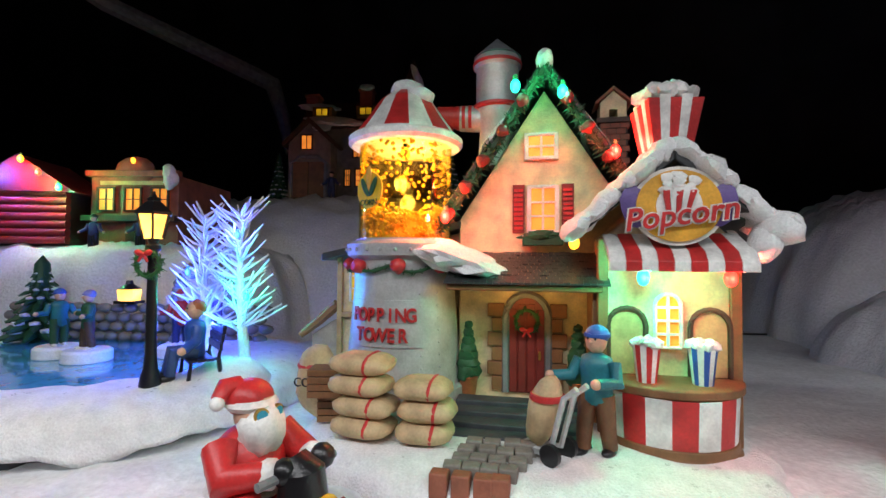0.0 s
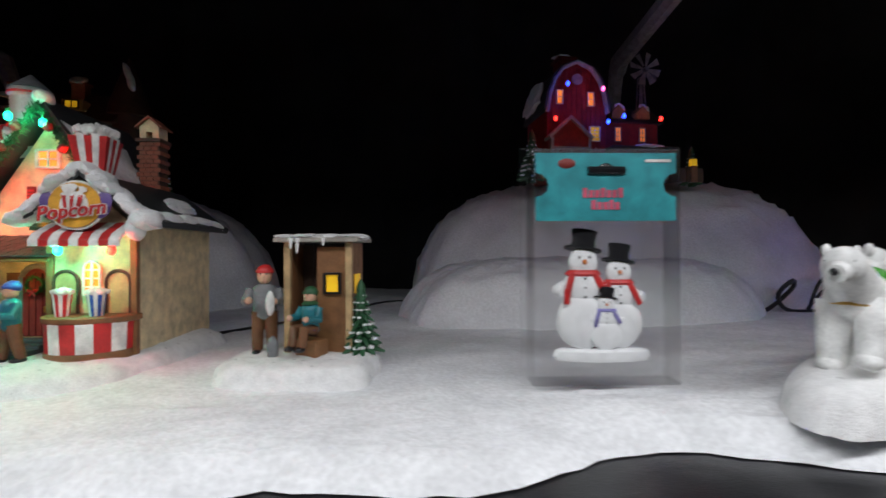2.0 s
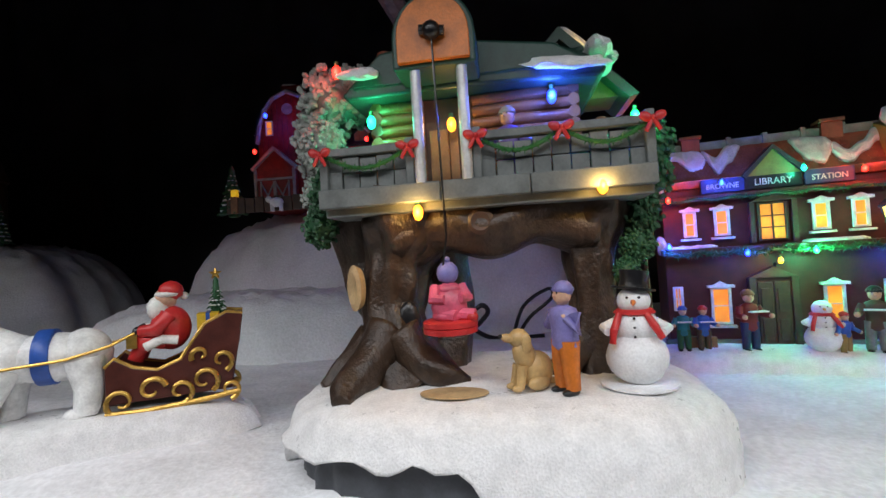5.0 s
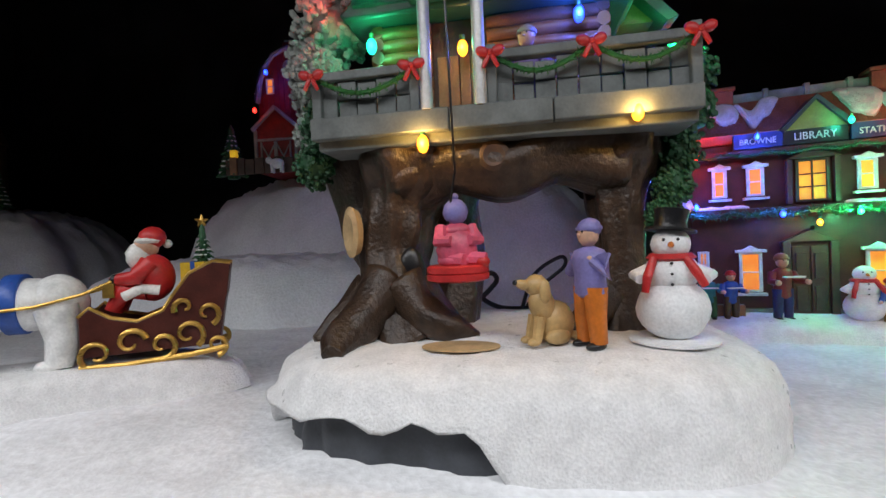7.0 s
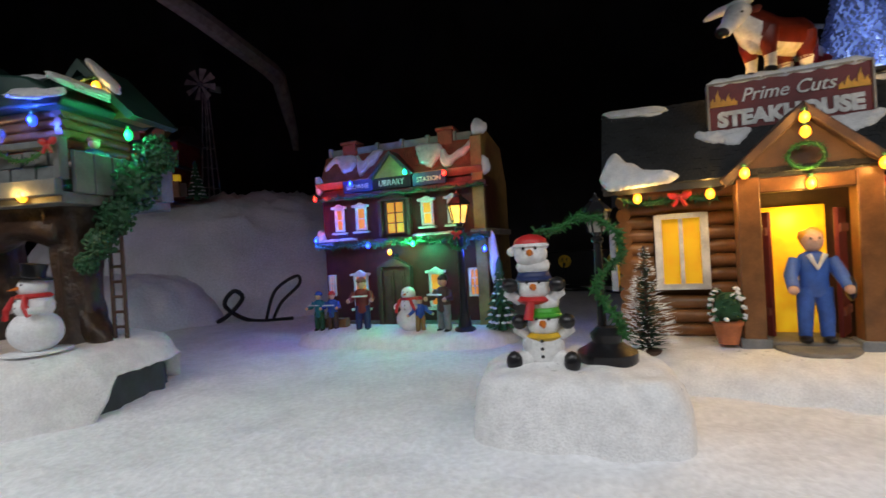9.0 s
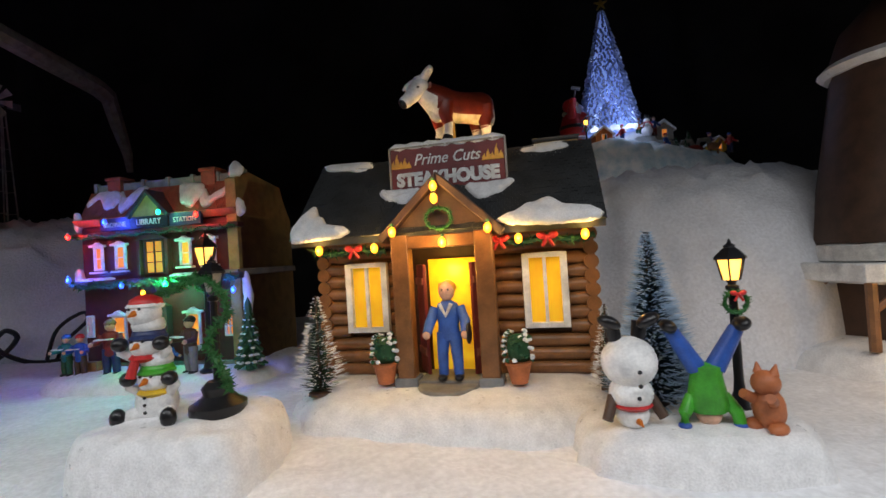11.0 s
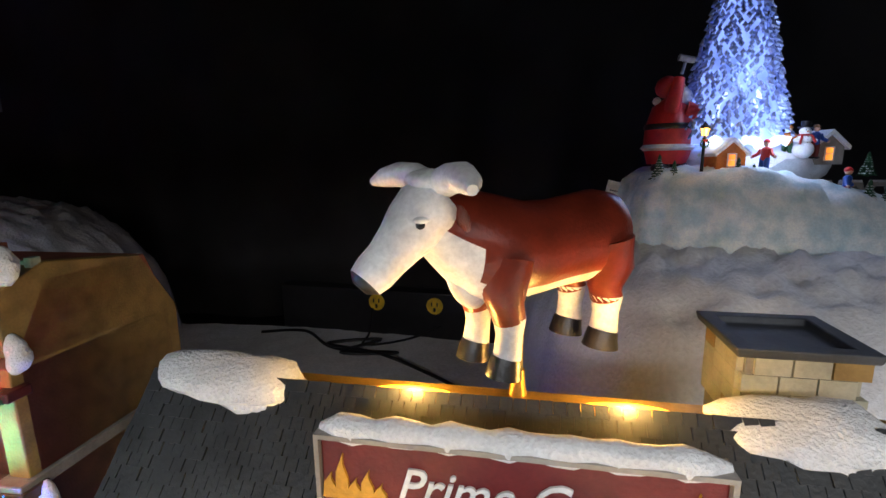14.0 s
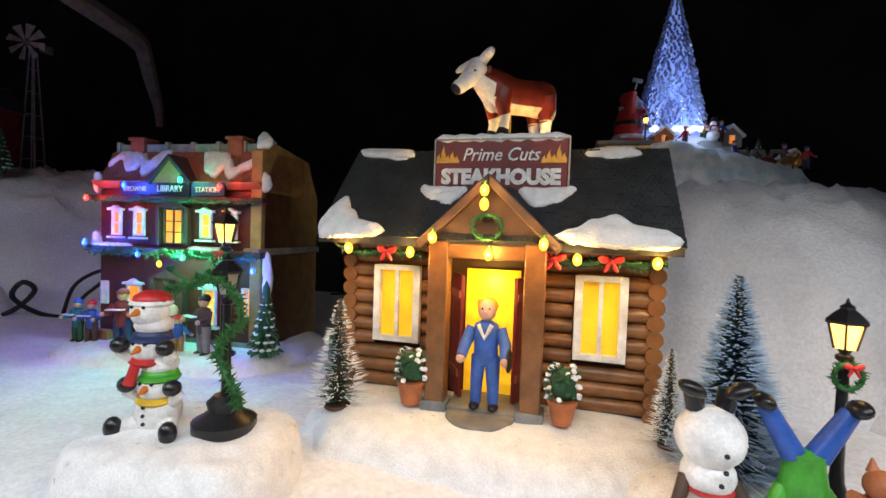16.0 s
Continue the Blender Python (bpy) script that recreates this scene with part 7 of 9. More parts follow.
    # farmhouse wing
    w = new("farmhouse_wing")
    w.parent = h
    bm = bmesh.new()
    box(bm, 0.128, 0.05, 0, 0.115, 0.08, 0.120)
    box(bm, 0.132, 0.0, 0, 0.125, 0.05, 0.058)
    part("wing_wall", bm, "darkred", w, bevel=0.001)
    bm = bmesh.new()
    poly(bm, [(0.0, 0.118), (0.10, 0.118), (0.05, 0.160)], -0.195, -0.065, m=pose(0, 0, 0, 0, 0, 90))
    box(bm, 0.134, -0.002, 0.058, 0.136, 0.062, 0.006)
    part("wing_roof", bm, "slate", w, bevel=0.001)
    for x in (0.098, 0.150):
        bm = bmesh.new()
        poly(bm, [(x - 0.014, 0.126), (x + 0.014, 0.126), (x + 0.014, 0.138), (x, 0.152), (x - 0.014, 0.138)], 0.002, 0.04)
        part("dormer", bm, "ochre", w)
        snow_patch(w, x + 0.006, 0.01, 0.150, 0.012, 0.012, 0.004, (0, 40, 0), 2)
        lattice("w", w, x - 0.005, x + 0.007, 0.082, 0.108, 0.009, 2, 3, "winorange", "plankgrey", 0.0015)
    for x in (0.092, 0.128, 0.165):
        lattice("w", w, x - 0.007, x + 0.007, 0.022, 0.036, -0.026, 2, 2, "winyellow", "white", 0.0014)
    snow_patch(w, 0.142, -0.028, 0.065, 0.030, 0.010, 0.004, (0, 0, 0), 7)
    # windmill
    wm = new("windmill")
    wm.parent = h
    bm = bmesh.new()
    for dx, dy in ((-1, -1), (1, -1), (1, 1), (-1, 1)):
        tube(bm, [(0.203 + dx * 0.014, 0.095 + dy * 0.014, 0), (0.203 + dx * 0.004, 0.095 + dy * 0.004, 0.245)], 0.0016, 6)
    for k in range(5):
        f = 1 - k / 6.2
        for dy in (-1, 1):
            tube(bm, [(0.203 - 0.013 * f, 0.095 + dy * 0.013 * f, 0.03 + k * 0.045), (0.203 + 0.013 * f, 0.095 + dy * 0.013 * f, 0.03 + k * 0.045)], 0.001, 5)
    part("tower", bm, "plankgrey", wm)
    for i in range(8):
        bm = bmesh.new()
        poly(bm, [(-0.0022, 0.007), (0.0022, 0.007), (0.0085, 0.035), (-0.0065, 0.035)], -0.0006, 0.0006)
        ob = part("blade", bm, "plankgrey", wm, "pale grey blade")
        ob.matrix_basis = pose(0.203, 0.078, 0.258, 0, 0, 0) @ pose(0, 0, 0, 0, 45 * i + 12, 0) @ pose(0, 0, 0, 0, 0, 18)
    bm = bmesh.new()
    tube(bm, [(0.203, 0.072, 0.258), (0.203, 0.10, 0.258)], 0.0045, 10)
    poly(bm, [(0.215, 0.262), (0.240, 0.255), (0.240, 0.240), (0.215, 0.247)], 0.094, 0.096)
    part("hub_and_vane", bm, "grey", wm)
    # fence with lit lanterns
    fn = new("fence")
    fn.parent = h
    for i in range(19):
        bm = bmesh.new()
        box(bm, -0.085 + i * 0.0175, -0.050, -0.006, 0.0155, 0.004, 0.026 + 0.002 * (i % 2))
        part("fence_board", bm, "darkbrown", fn)
    for x, c in ((-0.078, "warm"), (0.062, "warm"), (0.218, "warm")):
        bm = bmesh.new()
        box(bm, x, -0.050, -0.006, 0.012, 0.010, 0.030)
        part("fence_post", bm, "brown", fn)
        bm = bmesh.new()
        box(bm, x, -0.050, 0.025, 0.010, 0.009, 0.012)
        part("lantern", bm, "winyellow", fn, "small lit lantern")
    for x, z, c in ((-0.022, 0.176, "blue"), (0.048, 0.170, "pink"), (-0.046, 0.110, "red"), (0.058, 0.108, "blue"), (0.166, 0.118, "red"), (0.09, 0.12, "blue")):
        led(h, x, -0.030, z, c, 0.0022, 0.0050)
    cast_tree("evergreen_tree", m @ pose(-0.092, -0.03, -0.01), 0.098, 0.028, "dark evergreen with snowy boughs beside the barn")
    cast_tree("evergreen_tree", m @ pose(0.238, -0.02, -0.01), 0.080, 0.022, "dark evergreen with snowy boughs at the farm fence")
    bm = bmesh.new()
    ball(bm, 0, 0, 0.016, 0.013, 0.007, 0.009)
    ball(bm, -0.014, 0, 0.022, 0.006, 0.005, 0.006)
    for x in (-0.008, 0.008):
        for y in (-0.004, 0.004):
            tube(bm, [(x, y, 0.012), (x, y, 0)], 0.0022, 6)
    solid("cow_figurine", bm, "snowplain", m @ pose(0.004, -0.062, -0.008), "tiny white cow by the barn door", "figurine")


barn()


# ---- stone inn on the left hill ----
def inn():
    m = at(-0.2, 0.90, -4, 0.246)
    h = thing("stone_inn", m, "miniature dim stone inn with orange windows and a pointed turret", "miniature house")
    bm = bmesh.new()
    box(bm, 0.0, 0.06, 0, 0.20, 0.11, 0.150)
    part("inn_wall", bm, "stone", h, "brown stone wall", 0.001)
    bm = bmesh.new()
    poly(bm, [(-0.005, 0.145), (0.125, 0.145), (0.062, 0.218)], -0.112, 0.108, m=pose(0, 0, 0, 0, 0, 90))
    part("inn_roof", bm, "darkbrown", h, "dark brown roof", 0.001)
    bm = bmesh.new()
    poly(bm, [(-0.112, 0), (-0.028, 0), (-0.028, 0.108), (-0.070, 0.148), (-0.112, 0.108)], -0.035, 0.02)
    part("front_gable", bm, "stone", h, "stone front gable", 0.001)
    bm = bmesh.new()
    for sg in (-1, 1):
        poly(bm, [(-0.070, 0.146), (-0.070, 0.156), (-0.070 + sg * 0.056, 0.104), (-0.070 + sg * 0.050, 0.100)], -0.042, 0.03)
    part("gable_roof", bm, "darkbrown", h)
    for x, z in ((-0.075, 0.095),):
        lattice("w", h, x - 0.010, x + 0.012, z, z + 0.026, -0.037, 2, 1, "winorange", "darkbrown", 0.002)
    bm = bmesh.new()
    for sg in (-1, 1):
        box(bm, -0.070 + sg * 0.0155, -0.037, 0.002, 0.030, 0.004, 0.068)
    part("inn_door", bm, "brown", h, "double wooden door", 0.0006)
    bm = bmesh.new()
    tube(bm, [(-0.104, -0.038, 0.0), (-0.104, -0.038, 0.068), (-0.088, -0.038, 0.080), (-0.052, -0.038, 0.080), (-0.036, -0.038, 0.068), (-0.036, -0.038, 0.0)], 0.004, 6)
    part("door_arch", bm, "grey", h)
    for x0, x1, z0, z1 in ((0.005, 0.030, 0.088, 0.118), (0.040, 0.066, 0.088, 0.118), (-0.012, 0.0, 0.030, 0.062), (0.010, 0.045, 0.030, 0.062)):
        lattice("w", h, x0, x1, z0, z1, 0.004, 3, 3, "winorange", "darkbrown", 0.002)
    for x in (-0.060, 0.030):
        bm = bmesh.new()
        poly(bm, [(x - 0.020, 0.168), (x + 0.020, 0.168), (x + 0.020, 0.190), (x - 0.020, 0.190)], 0.004, 0.05)
        part("dormer", bm, "ochre", h)
        lattice("w", h, x - 0.013, x + 0.013, 0.172, 0.186, 0.003, 2, 1, "winyellow", "darkbrown", 0.002)
    for x, z in ((-0.098, 0.205), (0.018, 0.215)):
        bm = bmesh.new()
        box(bm, x, 0.06, z - 0.04, 0.026, 0.026, 0.062)
        box(bm, x, 0.06, z + 0.022, 0.032, 0.032, 0.006)
        part("chimney", bm, "brick", h, bevel=0.001)
    for x, y, z, rx, rz in ((-0.075, 0.03, 0.198, 0.040, 0.006), (-0.03, -0.012, 0.156, 0.055, 0.007), (-0.05, -0.02, 0.142, 0.02, 0.006), (0.018, 0.05, 0.246, 0.016, 0.006)):
        snow_patch(h, x, y, z, rx, 0.02, rz, (30, 5, 0), int(abs(x) * 100))
    bm = bmesh.new()
    rev(bm, [(0.040, 0), (0.040, 0.165), (0.046, 0.168), (0.026, 0.235), (0.0015, 0.300)], 0.118, 0.05, 20)
    part("turret", bm, "darkbrown", h, "round turret with a steep cone")
    snow_patch(h, 0.132, 0.018, 0.245, 0.008, 0.008, 0.036, (-12, -20, 0), 3)
    cast_tree("evergreen_tree", m @ pose(-0.132, -0.03, -0.004), 0.095, 0.022, "dark evergreen with snowy boughs by the inn")
    cast_tree("evergreen_tree", m @ pose(0.20, 0.0, -0.006), 0.11, 0.026, "dark evergreen with snowy boughs behind the tower")
    figurine("villager_figurine", m @ pose(-0.02, -0.05, -0.002), 0.05, "navy", "navy", "dark painted figure at the inn", hat="black")


inn()


# ---- glowing tree scene on the right hill ----
def tree_scene():
    m = at(2.166, 0.243, -25, 0.228)
    h = thing("ice_cliff", m, "icy white display base with blue frozen falls", "miniature base")
    bm = bmesh.new()
    snow_base(bm, 0.150, 0.105, 0.082, 3.3, 3.0, 9, 0.05, rows=16, seg=120)
    for v in bm.verts:
        v.co.x += 0.020
        t = min(1, max(0, (v.co.x + 0.02) / 0.12))
        v.co.z *= 1 - 0.38 * t if v.co.z > 0.004 else 1
        a = math.atan2(v.co.y, v.co.x - 0.02)
        if 0.004 < v.co.z:
            k = 0.0055 * abs(math.sin(a * 27 + 4 * noise.noise(v.co * 22))) + 0.004 * noise.noise(v.co * 70)
            v.co.x += math.cos(a) * k
            v.co.y += math.sin(a) * k
    part("frozen_base", bm, "icesnow", h, "icy cliff streaked with pale blue")
    bm = bmesh.new()
    ball(bm, 0.005, 0.02, 0.080, 0.075, 0.06, 0.030, 0, 3, 0.15, 30)
    part("tree_mound", bm, "snow", h)
    bm = bmesh.new()
    for i in range(4):
        tube(bm, [(0.035 + i * 0.024 - 0.011, -0.066, 0.052), (0.035 + i * 0.024 - 0.006, -0.067, 0.066), (0.035 + i * 0.024 + 0.006, -0.067, 0.066), (0.035 + i * 0.024 + 0.011, -0.066, 0.052)], 0.004, 6)
    part("stone_bridge", bm, "stone", h)
    # clear tree of twisted facets
    tr = thing("glowing_tree", m @ pose(-0.020, 0, 0.100), "tall clear plastic tree glowing blue-white", "lit tree")
    rnd = random.Random(31)
    bm = bmesh.new()
    rows = 50
    for i in range(rows):
        f = i / rows
        z, r = 0.012 + 0.215 * f, 0.050 * (1 - f) ** 0.92 + 0.003
        n = max(8, int(54 * (1 - f)))
        for j in range(n):
            t = 6.283 * j / n + rnd.uniform(-0.1, 0.1)
            d = Vector((math.cos(t), math.sin(t), 0))
            p = Vector((0, 0, z)) + d * r * rnd.uniform(0.86, 1.05)
            e = Vector((-d.y, d.x, 0)) * 0.0027
            u = Vector((rnd.uniform(-0.001, 0.001), 0, 0.0036))
            o = d * 0.0034
            v = [bm.verts.new(q) for q in (p - e, p - u, p + e, p + u, p + o - u * 0.6)]
            for k3 in ((0, 1, 4), (1, 2, 4), (2, 3, 4), (3, 0, 4)):
                bm.faces.new([v[k] for k in k3])
    part("faceted_crown", bm, "facet", tr, "faceted clear boughs")
    bm = bmesh.new()
    rev(bm, [(0.046, 0.004), (0.042, 0.03), (0.026, 0.10), (0.012, 0.17), (0.002, 0.226)], seg=24)
    part("core", bm, "treecore", tr, "glowing inner cone")
    bm = bmesh.new()
    for i in range(5):
        a = radians(90 + 72 * i)
        tube(bm, [(0, 0, 0.238), (0.012 * math.cos(a), 0, 0.238 + 0.012 * math.sin(a))], [0.0035, 0.0008], 6)
    part("star", bm, "gold", tr)
    for x, y, z, w in ((0.0, -0.065, 0.112, 0.035), (0.03, -0.06, 0.17, 0.03), (-0.03, -0.06, 0.17, 0.03)):
        lamp_point("tree_light", m @ Vector((x, y, z)), w, (0.55, 0.68, 1.0), 0.01)
    # added emissive tube that stands in for bright spots round the tree's foot
    bm = bmesh.new()
    tube(bm, [(-0.056 + i * 0.006, -0.044 - 0.004 * math.sin(i * 2.1), 0.104 + 0.003 * math.sin(i * 1.3)) for i in range(13)], [0.003 + 0.002 * abs(math.sin(i * 1.7)) for i in range(13)], 8)
    part("foot_glow", bm, "treebright", h, "glowing tube standing in for bright spots at the tree's foot")
    # big santa with a hammer
    bm = bmesh.new()
    rev(bm, [(0.020, 0.0), (0.023, 0.012), (0.025, 0.018), (0.024, 0.04), (0.018, 0.060), (0.008, 0.068)], 0, 0, 20, 0)
    rev(bm, [(0.0245, 0.014), (0.0275, 0.017), (0.0245, 0.021)], 0, 0, 20, 1)
    rev(bm, [(0.0245, 0.036), (0.0255, 0.039), (0.0245, 0.042)], 0, 0, 20, 2)
    ball(bm, 0.003, -0.002, 0.076, 0.0105, 0.0105, 0.012, 3)
    ball(bm, 0.008, -0.004, 0.068, 0.011, 0.010, 0.013, 1, 3, 0.15, 200)
    ball(bm, -0.005, 0.0, 0.080, 0.0125, 0.012, 0.012, 0)
    ball(bm, -0.014, 0.002, 0.066, 0.0045, mi=1)
    tube(bm, [(0.01, -0.014, 0.056), (0.028, -0.018, 0.050), (0.042, -0.014, 0.056)], [0.0085, 0.0075, 0.006], 10, 0)
    tube(bm, [(-0.004, -0.014, 0.056), (-0.006, -0.022, 0.068), (-0.002, -0.020, 0.086)], [0.0085, 0.0075, 0.0055], 10, 0)
    ball(bm, 0.045, -0.013, 0.057, 0.006, mi=1)
    ball(bm, 0.051, -0.012, 0.060, 0.0055, mi=2)
    tube(bm, [(0.0, -0.02, 0.090), (0.004, -0.02, 0.106)], 0.0016, 6, 4)
    tube(bm, [(-0.004, -0.02, 0.106), (0.011, -0.02, 0.103)], 0.0035, 8, 4)
    for sg in (-1, 1):
        ball(bm, sg * 0.010, -0.008, -0.004, 0.009, 0.012, 0.008, 2)
    solid("santa_figurine", bm, ["red", "white", "black", "skin", "grey"], m @ pose(-0.080, 0.0, 0.084, 0, 0, 8), "red-coated santa raising a hammer beside the glowing tree", "figurine", sharp=55)
    for x, y, z, wall, s in ((-0.040, -0.045, 0.078, "orange", 1.0), (0.060, -0.010, 0.082, "plankgrey", 1.1), (0.135, -0.035, 0.050, "yellow", 0.8)):
        hs = thing("tiny_cottage", m @ pose(x, y, z, 0, 0, 12), "tiny %s cottage with a snowy roof" % {"orange": "orange", "plankgrey": "grey", "yellow": "yellow"}[wall], "miniature house")
        bm = bmesh.new()
        poly(bm, [(-0.014 * s, 0), (0.014 * s, 0), (0.014 * s, 0.016 * s), (0, 0.028 * s), (-0.014 * s, 0.016 * s)], -0.012 * s, 0.012 * s)
        part("wall", bm, wall, hs)
        for sg in (-1, 1):
            bm = bmesh.new()
            poly(bm, [(0, 0.027 * s), (0, 0.031 * s), (sg * 0.018 * s, 0.016 * s), (sg * 0.017 * s, 0.013 * s)], -0.015 * s, 0.015 * s)
            part("roof", bm, "snowplain", hs)
        lattice("w", hs, -0.004 * s, 0.004 * s, 0.004 * s, 0.015 * s, -0.0125 * s, 1, 2, "winorange", "white", 0.001, 0.001)
    people = ((-0.010, -0.060, 0.074, "red", "blue", "red"), (0.022, -0.030, 0.088, "orange", "green", "orange"), (0.046, -0.030, 0.088, "blue", "darkred", "brown"), (0.050, -0.078, 0.048, "blue", "red", "red"), (0.118, -0.06, 0.046, "purple", "green", "purple"), (0.150, -0.05, 0.044, "red", "navy", "blue"))
    for i, (x, y, z, a, b, c) in enumerate(people):
        figurine("tiny_villager_figurine", m @ pose(x, y, z, 0, 0, i * 37 - 60), 0.032, a, b, "tiny painted villager on the icy base", hat=c)
    snowman("tiny_snowman_figurine", m @ pose(0.034, -0.034, 0.088), 0.034, "tiny white snowman before the glowing tree", scarf="red")
    for i, (x, y, z, hh) in enumerate(((-0.10, -0.05, 0.068, 0.026), (-0.088, -0.058, 0.066, 0.022), (-0.038, -0.075, 0.066, 0.024), (-0.026, -0.078, 0.064, 0.02), (0.062, -0.088, 0.044, 0.026), (0.075, -0.088, 0.042, 0.022), (0.10, -0.02, 0.07, 0.024))):
        cast_tree("tiny_tree", m @ pose(x, y, z), hh, hh * 0.32, "tiny snow-dusted evergreen on the icy base")
    street_lamp("tiny_lamp", m @ pose(-0.066, -0.066, 0.066), 0.058, "tiny black street lamp with a wreath")
    bm = bmesh.new()
    ball(bm, 0, 0, 0.008, 0.013, 0.006, 0.008)
    box(bm, 0, 0, 0.0, 0.026, 0.010, 0.003)
    ball(bm, 0.028, 0, 0.012, 0.010, 0.004, 0.006, 1)
    tube(bm, [(0.036, 0, 0.014), (0.040, 0, 0.021)], 0.0025, 6, 1)
    for x in (0.022, 0.034):
        tube(bm, [(x, 0, 0.010), (x, 0, 0)], 0.0016, 5, 1)
    solid("tiny_sleigh", bm, ["darkred", "brown"], m @ pose(0.088, -0.085, 0.040, 0, 0, 8), "tiny dark red sleigh drawn by a brown horse", "sleigh")


M["facet"] = paint("clear_facets", (0.45, 0.55, 0.85), 0.12, 0.3, 0.2, 0.35)
M["treecore"] = glow("tree_core", (0.30, 0.45, 1.0), 0.48)
M["treebright"] = glow("tree_bright", (0.70, 0.82, 1.0), 1.3)
tree_scene()


# ---- polar bear sleigh ----
def bear(m, band, label):
    bm = bmesh.new()
    # the bear faces -x
    ball(bm, 0.004, 0, 0.042, 0.034, 0.0165, 0.0165, 0, 3, 0.05, 60)
    ball(bm, 0.022, 0, 0.042, 0.0165, 0.0165, 0.018, 0, 3, 0.05, 60)
    ball(bm, -0.018, 0, 0.043, 0.016, 0.0155, 0.0165, 0, 3, 0.05, 60)
    tube(bm, [(-0.020, 0, 0.046), (-0.034, 0, 0.056), (-0.041, 0, 0.061)], [0.0145, 0.012, 0.0105], 14)
    ball(bm, -0.042, 0, 0.062, 0.0118, 0.0108, 0.0108, 0, 3)
    tube(bm, [(-0.046, 0, 0.060), (-0.057, 0, 0.058)], [0.0075, 0.0050], 12)
    ball(bm, -0.0605, 0, 0.0590, 0.0022, mi=1)
    for sg in (-1, 1):
        ball(bm, -0.036, sg * 0.0095, 0.0705, 0.0036, 0.0026, 0.0038)
        ball(bm, -0.0500, sg * 0.0062, 0.0645, 0.0011, mi=1, n=1)
        lift = 0.006 if sg < 0 else 0
        tube(bm, [(-0.020, sg * 0.009, 0.040), (-0.024 - lift, sg * 0.010, 0.020), (-0.025 - lift * 1.6, sg * 0.010, 0.004 + lift)], [0.0105, 0.0085, 0.0075], 12)
        ball(bm, -0.029 - lift * 1.6, sg * 0.010, 0.004 + lift, 0.0095, 0.0075, 0.0045)
        tube(bm, [(0.024, sg * 0.009, 0.040), (0.027, sg * 0.010, 0.020), (0.024, sg * 0.010, 0.004)], [0.0125, 0.0095, 0.0075], 12)
        ball(bm, 0.020, sg * 0.010, 0.004, 0.0095, 0.0075, 0.0045)
    rev(bm, [(0.0172, -0.005), (0.0180, -0.0045), (0.0180, 0.0045), (0.0172, 0.005)], 0, 0, 28, 2, pose(0.001, 0, 0.0425, 0, 90, 0) @ Matrix.Diagonal((1.03, 1, 1, 1)))
    return solid("polar_bear_figurine", bm, ["polar", "black", band], m, label, "figurine", "bear team", sharp=60)


